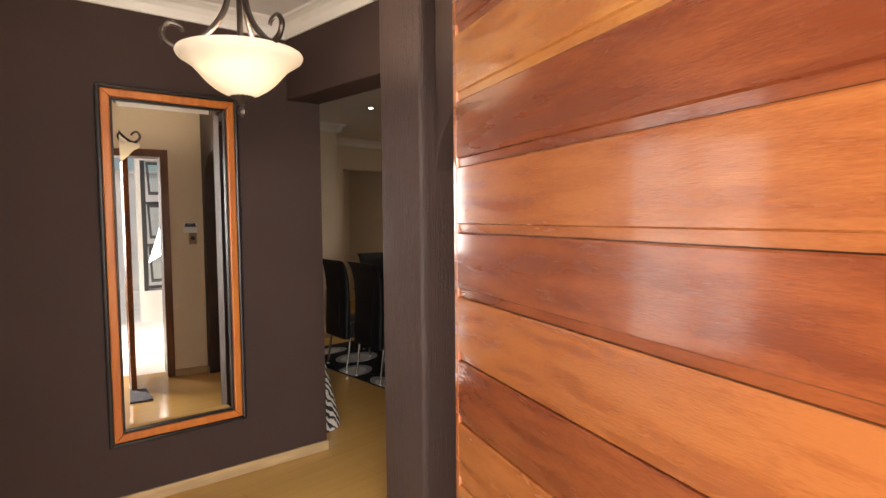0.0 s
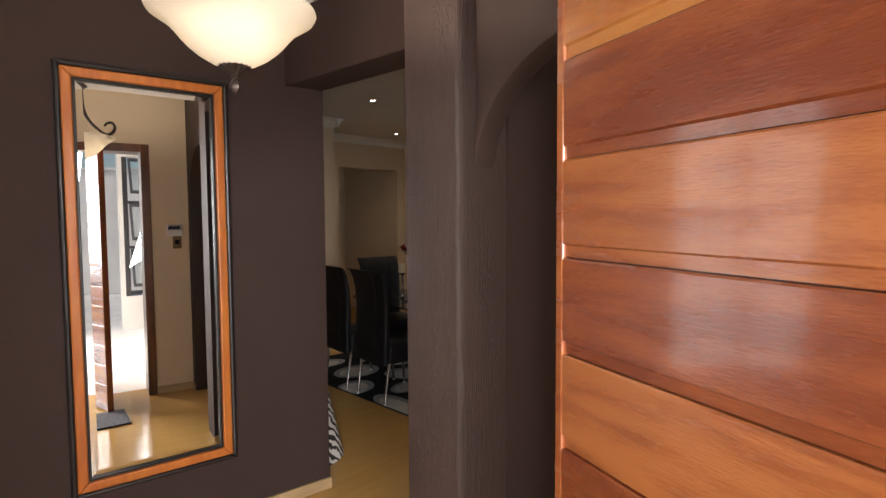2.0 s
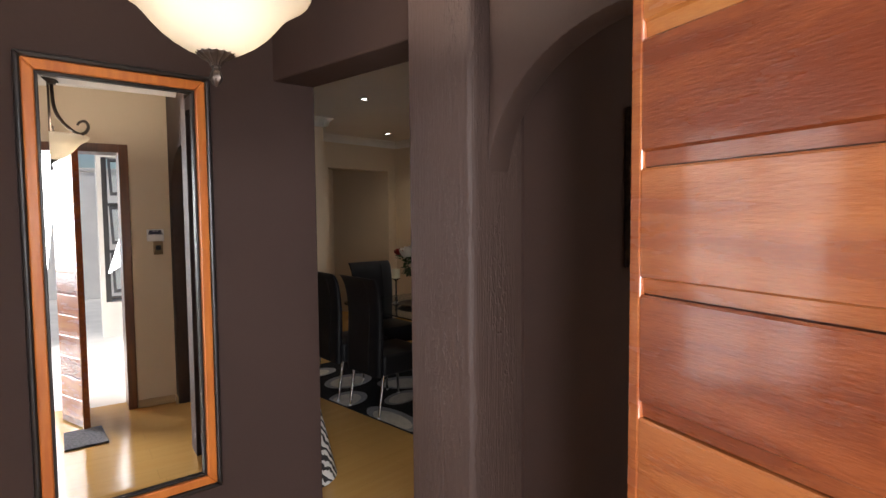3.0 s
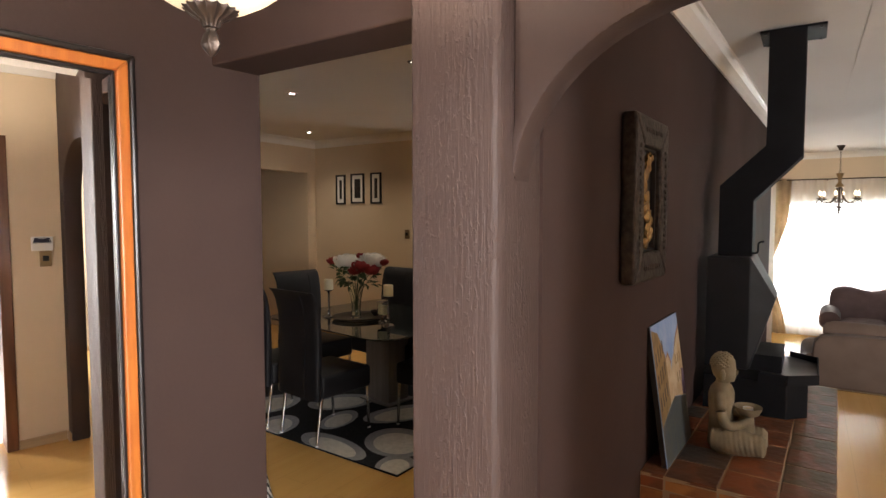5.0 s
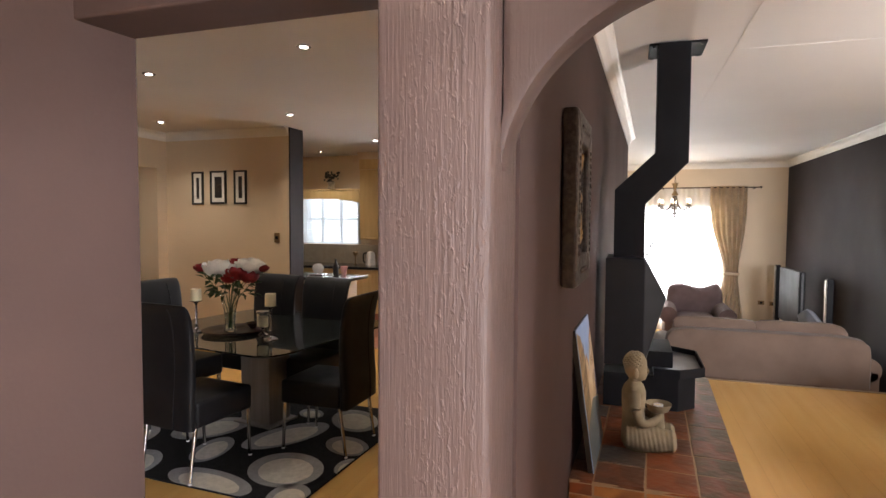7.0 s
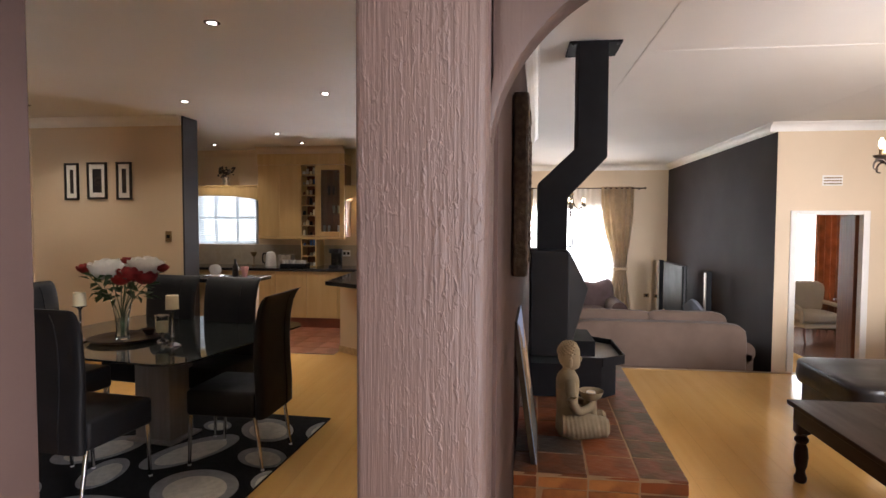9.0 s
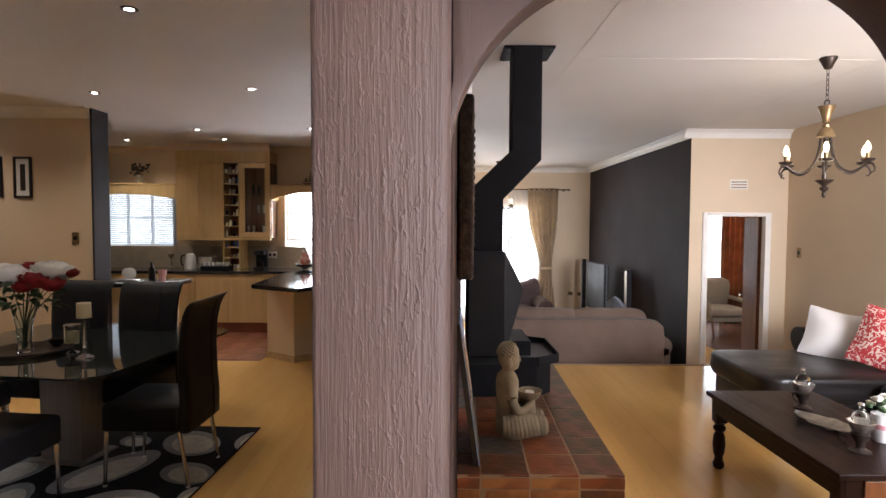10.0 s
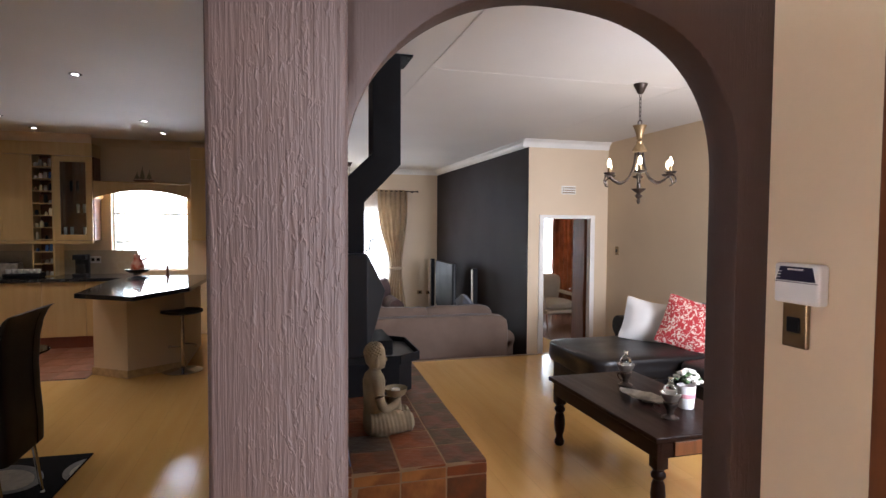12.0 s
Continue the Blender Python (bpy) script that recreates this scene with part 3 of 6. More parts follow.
# ---------------------------------------------------------------- outside
setting("ground", prism(B(), [(-80, 0.565), (1.585, 0.565), (1.585, -5.6), (80, -5.6), (80, -120), (-80, -120)], -0.30, -0.03), M_PAVE, "pale sunlit concrete paving outside the entrance")
setting("ground_side", box(B(), -80, 0.995, 3.90, 80, -0.30, -0.03), M_PAVE, "pale concrete paving outside the hall window", "ground")
setting("ground_back", box(B(), 11.9, 120, -80, 80, -1.0, -0.8), M_GRASS, "green garden ground behind the house", "ground")
gw = thing("garden_wall", "white rendered garden wall outside the entrance", "wall", (0, -7.0, -0.03))
part("render", box(B(), -8, 8, 0, 0.22, 0, 2.4, 0.01), M_OUTWALL, gw)
part("coping", box(B(), -8.02, 8.02, -0.03, 0.25, 2.4, 2.47, 0.01), M_PAVE, gw)
wing = thing("house_wing", "white rendered house wing with a steel window", "house", (0, -2.6, -0.03))
bm = B()
for x0, x1, z0, z1 in ((1.25, 5.0, 0, 0.45), (1.25, 1.30, 0.45, 2.30), (2.2, 5.0, 0.45, 2.30), (1.25, 5.0, 2.30, 2.9)):
    box(bm, x0, x1, -0.3, 0, z0, z1)
part("wall", bm, M_OUTWALL, wing)
part("window_post", box(B(), 1.30, 1.36, -0.06, 0.0, 0.45, 2.30, 0.004), M_STEELGREY, wing)
part("window_post", box(B(), 2.14, 2.20, -0.06, 0.0, 0.45, 2.30, 0.004), M_STEELGREY, wing)
for k in range(3):
    z = 0.52 + 0.6 * k
    part("window_rail", box(B(), 1.36, 2.14, -0.05, 0.0, z - 0.04, z, 0.004), M_STEELGREY, wing)
    bm = B()
    for x0, x1, u0, u1 in ((1.37, 1.40, 0, 0.55), (2.10, 2.13, 0, 0.55), (1.40, 2.10, 0, 0.03), (1.40, 2.10, 0.52, 0.55)):
        box(bm, x0, x1, -0.015, 0.015, -u1, -u0)
    sash = part("window_sash", bm, M_STEELGREY, wing, "tilted grey steel sash")
    sash.matrix_basis = pose(0, 0.02, z + 0.55, 34, 0, 0)
    part("pane", box(B(), 1.40, 2.10, -0.003, 0.003, -0.52, -0.03), M_GLASS, sash)

# ---------------------------------------------------------------- hall
# pivoting entrance door of stepped mahogany boards
door = thing("entrance_door", "pivoting entrance door of varnished reddish mahogany boards, standing open", "door", (0.8300, 0.7915, 0.0), 67.4)
part("core", box(B(), -0.95, 0.326, -0.020, 0.010, 0.012, 2.02, 0.002), M_FRAMEWOOD, door)
part("stile", box(B(), 0.3265, 0.3445, -0.021, 0.024, 0.012, 2.02, 0.003), M_PLANK[1], door)
PITCH, Z0 = 0.1490, 1.2555 - 8 * 0.1490
order = [1, 2, 0, 1, 2, 1, 0, 1, 0, 1, 0, 2, 0, 1]
for k in range(14):
    z = Z0 + PITCH * k
    z1 = min(z + PITCH - 0.0008, 2.018)
    bm = bmesh.new()
    extrude(bm, [(0.0112, max(z + 0.001, 0.013)), (0.017, max(z + 0.001, 0.0135)), (0.018, z + 0.018), (0.023, z + 0.021), (0.0235, z1 - 0.003), (0.021, z1), (0.0112, z1)], "x", -0.949, 0.326)
    part("board", bm, M_PLANK[order[k]], door)
    part("board_back", box(B(), -0.949, 0.326, -0.028, -0.0205, max(z + 0.01, 0.013), z1, 0.002), M_PLANK[order[-k - 1]], door)
bm = B()
box(bm, 1.245, 1.309, 0.55, 0.797, 0, 2.0595, 0.004)
box(bm, -0.449, -0.385, 0.55, 0.797, 0, 2.0595, 0.004)
box(bm, -0.3849, 1.2449, 0.55, 0.797, 1.995, 2.0592, 0.004)
setting("door_frame_entrance", bm, M_FRAMEWOOD, "brown stained wooden frame of the entrance", "door frame")
mat_ob = thing("doormat", "grey speckled doormat on the laminate floor", "doormat", (0.93, 1.26, 0.0), -4)
part("mat_top", box(B(), -0.36, 0.13, -0.16, 0.2, 0.001, 0.014, 0.005), M_MAT, mat_ob)

# tall framed mirror, hung on the skewed wall
ang = math.degrees(math.atan(SKEW))
mx = 1.080
mirror = thing("tall_mirror", "tall mirror with an orange and black frame on brown wall", "mirror", (mx, mirror_wall_y(mx), 1.205), ang)


def frame_rails(name, w, h, t, y0, y1, material, parent, bev=0.004, label=""):
    """Four mitred rails round a w by h opening, t wide."""
    for k, (a, b, n) in enumerate((((-w / 2, -h / 2), (w / 2, -h / 2), (0, -1)), ((w / 2, -h / 2), (w / 2, h / 2), (1, 0)),
                                   ((w / 2, h / 2), (-w / 2, h / 2), (0, 1)), ((-w / 2, h / 2), (-w / 2, -h / 2), (-1, 0)))):
        da = (math.copysign(t, a[0]), math.copysign(t, a[1]))
        db = (math.copysign(t, b[0]), math.copysign(t, b[1]))
        part(name, extrude(B(), [a, b, (b[0] + db[0], b[1] + db[1]), (a[0] + da[0], a[1] + da[1])], "y", y0, y1, bev), material, parent, label)


MW, MH = 0.521, 1.620
frame_rails("inner_rail", MW, MH, 0.012, -0.024, -0.004, M_BLACKWOOD, mirror, 0.003, "black inner lip")
frame_rails("orange_rail", MW + 0.025, MH + 0.025, 0.039, -0.036, -0.004, M_ORANGEWOOD, mirror, 0.006, "orange oiled wood rail")
frame_rails("outer_rail", MW + 0.104, MH + 0.104, 0.021, -0.042, -0.002, M_BLACKWOOD, mirror, 0.008, "reeded black outer rail")
bm = bmesh.new()
w2, h2, bv = MW / 2 - 0.001, MH / 2 - 0.001, 0.024
o4 = [bm.verts.new((x, -0.012, z)) for x, z in ((-w2, -h2), (w2, -h2), (w2, h2), (-w2, h2))]
i4 = [bm.verts.new((x, -0.0145, z)) for x, z in ((-w2 + bv, -h2 + bv), (w2 - bv, -h2 + bv), (w2 - bv, h2 - bv), (-w2 + bv, h2 - bv))]
b4 = [bm.verts.new((v.co.x, -0.005, v.co.z)) for v in o4]
bm.faces.new(i4)
bm.faces.new(b4[::-1])
for i in range(4):
    j = (i + 1) % 4
    bm.faces.new((o4[i], o4[j], i4[j], i4[i]))
    bm.faces.new((b4[i], b4[j], o4[j], o4[i]))
bmesh.ops.recalc_face_normals(bm, faces=bm.faces)
part("mirror_glass", bm, M_MIRROR, mirror, "bevelled silvered glass")

# hanging bowl lamp
LX, LY = 0.829, 1.936
bowl = thing("pendant_bowl_lamp", "lit opal glass bowl lamp on dark bronze scrolled rods", "ceiling lamp", (LX, LY, 0))
prof = [(0.012, 1.816), (0.027, 1.819), (0.054, 1.829), (0.081, 1.845), (0.102, 1.862), (0.119, 1.880), (0.133, 1.897), (0.148, 1.913), (0.167, 1.926), (0.187, 1.939), (0.192, 1.949), (0.190, 1.955), (0.184, 1.953), (0.179, 1.941), (0.162, 1.930), (0.142, 1.917), (0.127, 1.901), (0.113, 1.884), (0.096, 1.866), (0.077, 1.850), (0.050, 1.834), (0.012, 1.823)]
part("bowl", lathe(B(), [(r_, z_ + 0.004) for r_, z_ in prof], 48), M_OPAL, bowl, "cream opal glass bowl", True)
ZB, ZR = 1.820, 1.957
part("finial_cap", lathe(B(), [(0.004, ZB - 0.020), (0.010, ZB - 0.019), (0.014, ZB - 0.010), (0.028, ZB - 0.002), (0.035, ZB + 0.005), (0.036, ZB + 0.010), (0.008, ZB + 0.010)], 48, wob=0.07, lobes=16), M_IRON, bowl, "fluted bronze cap", True)
part("finial_tip", lathe(B(), [(0.002, ZB - 0.058), (0.007, ZB - 0.053), (0.013, ZB - 0.043), (0.010, ZB - 0.030), (0.006, ZB - 0.024), (0.008, ZB - 0.0205)], 18, wob=0.12, lobes=5), M_IRON, bowl, "", True)
part("stem", tube(B(), [(0, 0, ZB + 0.009), (0, 0, ZR + 0.36)], 0.009), M_IRON, bowl, "", True)
for k in range(3):
    a = radians(35 + 120 * k)
    cs = lambda r, z: (r * math.cos(a), r * math.sin(a), ZR + z)
    part("rod", tube(B(), smooth_path([cs(0.026, 0.520), cs(0.028, 0.360), cs(0.033, 0.178), cs(0.069, 0.089), cs(0.138, 0.023), cs(0.178, 0.004)]), 0.0095), M_IRON, bowl, "", True)
    part("scroll", tube(B(), smooth_path([cs(0.179, 0.003), cs(0.212, 0.020), cs(0.224, 0.050), cs(0.205, 0.076), cs(0.173, 0.070), cs(0.163, 0.055)]), 0.010, r2=0.006), M_IRON, bowl, "", True)
part("collar", lathe(B(), [(0.022, ZR + 0.280), (0.044, ZR + 0.283), (0.046, ZR + 0.310), (0.036, ZR + 0.316), (0.020, ZR + 0.318)], 20), M_IRON, bowl, "", True)
part("canopy", lathe(B(), [(0.024, CE - 0.12), (0.034, CE - 0.10), (0.058, CE - 0.06), (0.068, CE - 0.02), (0.068, CE)], 24), M_IRON, bowl, "", True)
for k in range(2):
    part("bulb", blob(B(), (0.08 - 0.16 * k, 0.045 - 0.09 * k, ZR - 0.030), 0.020, 2, (1, 1, 1.3), 0), M_BULB, bowl, "", True)
lamp("pendant_glow", "POINT", pose(LX + 0.03, LY, ZR - 0.02), 48, (1.0, 0.87, 0.70), 0.035)

# alarm keypad and switch
pad = thing("alarm_keypad", "white alarm keypad with a dark display on the cream wall", "keypad", (1.477, 0.787, 1.362))
M_NAVY = mat("navy_display_film", (0.016, 0.015, 0.040), 0.35, var=0.1, bump=0)
part("case", box(B(), -0.060, 0.060, 0.0, 0.032, -0.048, 0.046, 0.007), M_PLASTIC, pad)
part("display", extrude(B(), [(-0.052, 0.006), (0.052, 0.006), (0.040, 0.039), (-0.044, 0.039)], "y", 0.0322, 0.0345), M_NAVY, pad, "dark navy display")
part("seam", box(B(), -0.0585, 0.0585, 0.0322, 0.0328, 0.002, 0.0035), M_STEELGREY, pad)
part("marking", box(B(), -0.022, 0.020, 0.0346, 0.0352, 0.031, 0.0345), M_PLASTIC, pad)
for k in range(3):
    part("key_line", box(B(), 0.036 + 0.002 * k, 0.046 + 0.002 * k, 0.0346, 0.0352, 0.026 - 0.007 * k, 0.028 - 0.007 * k), M_PLASTIC, pad)


def switch_plate(loc, rz, label):
    s = thing("light_switch", label, "light switch", loc, rz)
    part("plate", box(B(), -0.034, 0.034, 0.0, 0.012, -0.055, 0.055, 0.004), M_BRASS, s)
    part("rocker", box(B(), -0.018, 0.018, 0.0122, 0.017, -0.018, 0.018, 0.003), M_BLACKPL, s, "black rocker")
    return s


switch_plate((1.495, 0.787, 1.262), 0, "brass light switch with a black rocker below the keypad")
switch_plate((5.896, 5.347, 1.325), 90, "bronze light switch on the cream dining wall")
switch_plate((6.70, -2.089, 1.175), 0, "bronze light switch on the cream living wall")
switch_plate((5.0, 8.199, 1.25), 180, "bronze light switch in the passage")

# ---------------------------------------------------------------- living room: hearth
HX0, HX1, HZ = 2.726, 4.55, 0.471


def hearth_y(x):
    return 1.112 - 0.036 * (x - HX0)


hearth = thing("hearth_bench", "raised hearth bench clad in rust, brown and dark slate tiles", "hearth")
part("core", prism(B(), [(HX0 + 0.003, hearth_y(HX0) + 0.003), (HX1, hearth_y(HX1) + 0.003), (HX1, picture_wall_y(HX1) - 0.003), (HX0 + 0.003, picture_wall_y(HX0) - 0.003)], 0.0, HZ - 0.0025), M_JOINT, hearth, "pale mortar joints")
rnd = random.Random(4)
tile_meshes = {}


def slate(dx, dy, dz, loc, material):
    """One slate tile; alike tiles share their mesh."""
    key = (round(dx, 3), round(dy, 3), round(dz, 3), material.name, rnd.randrange(2))
    if key not in tile_meshes:
        bm = bmesh.new()
        box(bm, -dx / 2, dx / 2, -dy / 2, dy / 2, -dz / 2, dz / 2, 0.003, 1)
        for v in bm.verts:
            v.co += Vector([rnd.uniform(-0.0014, 0.0014) for _ in range(3)])
        me = bpy.data.meshes.new("slate_tile")
        bm.to_mesh(me)
        bm.free()
        me.materials.append(material)
        tile_meshes[key] = me
    ob = new("slate_tile", tile_meshes[key])
    ob.parent = hearth
    ob.location = loc
    ob.rotation_euler = (0, 0, radians(-2.06))
    return ob


G = 0.005
cols = [(0.0, 0.185), (0.185, 0.385), (0.385, 0.585), (0.585, 0.682)]
rows_x = [HX0 + 0.2027 * i for i in range(10)]
for i in range(9):
    for c_, (a, b) in enumerate(cols):
        xm = (rows_x[i] + rows_x[i + 1]) / 2
        m = M_SLATE4 if c_ == 0 else M_SLATE3 if (i, c_) in ((1, 2), (4, 3), (6, 1)) else M_SLATE
        slate(0.2027 - G, b - a - G, 0.014, (xm, hearth_y(xm) + (a + b) / 2, HZ - 0.007 + rnd.uniform(-0.0012, 0.0012)), m)
for z0, z1 in ((0.408, 0.457), (0.205, 0.408), (0.0, 0.205)):
    for a, b in cols:
        slate(0.014, b - a - G, z1 - z0 - G, (HX0 + 0.006, hearth_y(HX0) + (a + b) / 2, (z0 + z1) / 2), M_SLATE2 if rnd.random() < 0.7 else M_SLATE)
    for i in range(9):
        xm = (rows_x[i] + rows_x[i + 1]) / 2
        slate(0.2027 - G, 0.014, z1 - z0 - G, (xm, hearth_y(xm) + 0.006, (z0 + z1) / 2), M_SLATE2 if rnd.random() < 0.6 else M_SLATE)

fire = thing("freestanding_fireplace", "black steel fireplace with a cranked square flue", "fireplace")
part("ceiling_plate", box(B(), 3.94, 4.235, 1.175, 1.485, CE - 0.013, CE - 0.001, 0.002), M_BLACKSTEEL, fire)
for x, y in ((3.965, 1.20), (3.965, 1.46), (4.21, 1.20), (4.21, 1.46)):
    part("bolt", lathe(B(), [(0.008, 0), (0.008, 0.006), (0.004, 0.008)], 8, (x, y, CE - 0.021)), M_STEELGREY, fire)
flue = [(1.262, CE - 0.0135), (1.436, CE - 0.0135), (1.436, 1.925), (1.660, 1.712), (1.660, 1.31), (1.488, 1.31), (1.488, 1.625), (1.262, 1.862)]
part("flue", extrude(B(), flue, "x", 3.90, 4.09, 0.004), M_BLACKSTEEL, fire)
bm = bmesh.new()
hood = [(3.78, y, z) for y in (1.485, 1.70) for z in (0.70, 1.315)] + [(4.22, y, z) for y in (1.485, 1.70) for z in (0.70, 1.315)]
hood += [(3.86, 1.365, 1.09), (4.14, 1.365, 1.09), (3.84, 1.475, 0.70), (4.16, 1.475, 0.70)]
vs = [bm.verts.new(p) for p in hood]
bmesh.ops.convex_hull(bm, input=vs)
bmesh.ops.bevel(bm, geom=bm.edges[:], offset=0.004, segments=1, affect="EDGES")
part("hood", bm, mat("black_grey_hood_steel", (0.012, 0.0125, 0.015), 0.5, 0.0, spec=0.25, var=0.2, scale=6, bump=0.05), fire, "dark grey faceted hood")
part("firebox", box(B(), 3.82, 4.2, 1.325, 1.69, 0.695, 0.785, 0.004), M_BLACKSTEEL, fire)
part("base", prism(B(), [(3.74, 1.30), (3.83, 1.205), (4.25, 1.205), (4.33, 1.30), (4.33, 1.70), (3.74, 1.70)], HZ + 0.0015, 0.665, 0.004), M_BLACKSTEEL, fire)
part("tray", prism(B(), [(3.72, 1.30), (3.82, 1.165), (4.26, 1.165), (4.36, 1.30), (4.36, 1.43), (3.72, 1.43)], 0.665, 0.680, 0.003), M_STEELGREY, fire, "grey ash ledge")
for p, q in (((3.72, 1.43), (3.72, 1.30)), ((3.72, 1.30), (3.82, 1.165)), ((3.82, 1.165), (4.26, 1.165)), ((4.26, 1.165), (4.36, 1.30))):
    n = Vector((q[1] - p[1], p[0] - q[0])).normalized() * 0.008
    part("tray_rim", prism(B(), [p, q, (q[0] + n.x, q[1] + n.y), (p[0] + n.x, p[1] + n.y)], 0.660, 0.712), M_BLACKSTEEL, fire)
part("damper_handle", tube(B(), smooth_path([(3.88, 1.488, 1.335), (3.88, 1.46, 1.34), (3.88, 1.455, 1.39), (3.88, 1.43, 1.40)]), 0.005), M_BLACKSTEEL, fire)

# seated stone figure with a bowl: one plain mesh
SX, SY = 3.17, 1.595


def loft(bm, rings, n=22):
    """Closed skin through elliptic rings (centre, first half axis, second half axis)."""
    loops = []
    for c, u, v in rings:
        c, u, v = Vector(c), Vector(u), Vector(v)
        loops.append([bm.verts.new(c + u * math.cos(2 * math.pi * i / n) + v * math.sin(2 * math.pi * i / n)) for i in range(n)])
    for p, q in zip(loops, loops[1:]):
        for i in range(n):
            bm.faces.new((p[i], p[(i + 1) % n], q[(i + 1) % n], q[i]))
    bm.faces.new(loops[0][::-1])
    bm.faces.new(loops[-1])


bm = bmesh.new()
body = [(0.002, 0.085, 0.072, 0.085), (0.03, 0.070, 0.070, 0.098), (0.07, 0.063, 0.062, 0.090), (0.12, 0.056, 0.052, 0.075), (0.17, 0.053, 0.050, 0.072),
        (0.22, 0.054, 0.054, 0.082), (0.26, 0.054, 0.054, 0.092), (0.285, 0.054, 0.046, 0.086), (0.30, 0.055, 0.034, 0.060), (0.312, 0.056, 0.027, 0.032), (0.335, 0.058, 0.027, 0.030)]
loft(bm, [((SX, SY - u, HZ + z), (0, -d, 0), (w, 0, 0)) for z, u, d, w in body])
skull = [(0.312, 0.070, 0.020, 0.020), (0.320, 0.070, 0.036, 0.030), (0.340, 0.064, 0.047, 0.040), (0.365, 0.060, 0.052, 0.045), (0.390, 0.058, 0.052, 0.046),
         (0.412, 0.057, 0.050, 0.044), (0.430, 0.056, 0.040, 0.035), (0.441, 0.055, 0.026, 0.023), (0.447, 0.054, 0.010, 0.009)]
loft(bm, [((SX, SY - u, HZ + z), (0, -d, 0), (w, 0, 0)) for z, u, d, w in skull])
for k in range(110):
    a_, e_ = 2.39996 * k, math.asin(min(0.98, 0.02 + 0.96 * k / 110))
    y_ = 0.051 * math.sin(a_) * math.cos(e_)
    if y_ < -0.028 and e_ < 0.75:
        continue
    blob(bm, (SX + 0.046 * math.cos(a_) * math.cos(e_), SY - 0.057 + y_, HZ + 0.386 + 0.060 * math.sin(e_)), 0.0068, 1, (1, 1, 1), 0.0)
blob(bm, (SX, SY - 0.112, HZ + 0.360), 0.010, 1, (0.7, 0.9, 1.5), 0)
blob(bm, (SX, SY - 0.104, HZ + 0.338), 0.012, 1, (1.1, 0.8, 0.5), 0)
for s_ in (-1, 1):
    blob(bm, (SX + 0.045 * s_, SY - 0.062, HZ + 0.352), 0.017, 2, (0.35, 0.7, 1.6), 0)
    tube(bm, smooth_path([(SX + 0.082 * s_, SY - 0.056, HZ + 0.272), (SX + 0.100 * s_, SY - 0.062, HZ + 0.215), (SX + 0.100 * s_, SY - 0.080, HZ + 0.155), (SX + 0.084 * s_, SY - 0.110, HZ + 0.138),
                              (SX + 0.050 * s_, SY - 0.150, HZ + 0.146), (SX + 0.022 * s_, SY - 0.172, HZ + 0.160)]), 0.026, 12, 0.016)
    folds = []
    for j in range(49):
        f = j / 48
        r = 0.046 + 0.012 * math.sin(math.pi * min(1, f * 1.25)) + 0.0015 * math.sin(2 * math.pi * 11 * f)
        if f > 0.93:
            r *= 1 - 4.5 * (f - 0.93)
        bend = 0.012 * math.sin(3 * f)
        folds.append(((SX + (0.062 - 0.012 * f) * s_, SY - 0.025 - 0.215 * f, HZ + 0.0645 - 0.004 * f), (0.058 * r / 0.058, 0, 0), (0, bend, r * 1.05)))
    loft(bm, folds, 18)
    blob(bm, (SX + 0.046 * s_, SY - 0.226, HZ + 0.050), 0.042, 2, (0.95, 0.40, 1.05), 0.04)
lathe(bm, [(0.022, 0.0), (0.044, 0.012), (0.055, 0.034), (0.058, 0.046), (0.052, 0.044), (0.022, 0.018)], 26, (SX, SY - 0.163, HZ + 0.168))
loft(bm, [((SX, SY - 0.150, HZ + 0.09), (0, 0.045, 0), (0.055, 0, 0)), ((SX, SY - 0.155, HZ + 0.135), (0, 0.035, 0), (0.042, 0, 0)), ((SX, SY - 0.162, HZ + 0.172), (0, 0.026, 0), (0.034, 0, 0))])
bmesh.ops.recalc_face_normals(bm, faces=bm.faces)
tagged(link("stone_figure", bm, M_STONE, True), "seated sandstone garden figure holding a small bowl on the hearth", "statue")
tl = thing("tealight", "small white tealight in the bowl of the stone figure", "candle", (SX, SY - 0.163, HZ + 0.190))
part("cup", lathe(B(), [(0.020, 0), (0.021, 0.018), (0.019, 0.018), (0.018, 0.014)], 16), M_PLASTIC, tl, "", True)
part("wax", lathe(B(), [(0.0175, 0.004), (0.017, 0.015), (0.002, 0.016)], 16), M_WAX, tl, "", True)

# leaning canvas
canvas = thing("leaning_canvas", "unframed town painting on canvas leaning against the brown wall", "painting", (2.82, 1.695, HZ + 0.001), -2.2)
lean = pose(0, 0, 0, -8)
o = part("stretcher", box(B(), -0.02, 0.43, 0.004, 0.026, 0.0, 0.60, 0.002), M_BLACKWOOD, canvas)
o.matrix_basis = lean
o = part("picture", box(B(), -0.022, 0.432, 0.0, 0.0035, 0.0, 0.602), mat("painted_blue_sky", (0.20, 0.33, 0.60), 0.45, col2=(0.36, 0.46, 0.66), scale=7, bump=0.3, bscale=40), canvas, "blue painted sky")
o.matrix_basis = lean
OCHRE = mat("painted_ochre_facade", (0.34, 0.215, 0.085), 0.5, col2=(0.20, 0.13, 0.06), scale=16, bump=0.3, bscale=40)
PALE = mat("painted_pale_facade", (0.64, 0.52, 0.36), 0.5, col2=(0.50, 0.33, 0.17), scale=14, bump=0.3, bscale=40)
STREET = mat("painted_wet_street", (0.055, 0.075, 0.095), 0.45, col2=(0.13, 0.13, 0.10), scale=12, stretch=(4, 1, 1), bump=0.3, bscale=40)
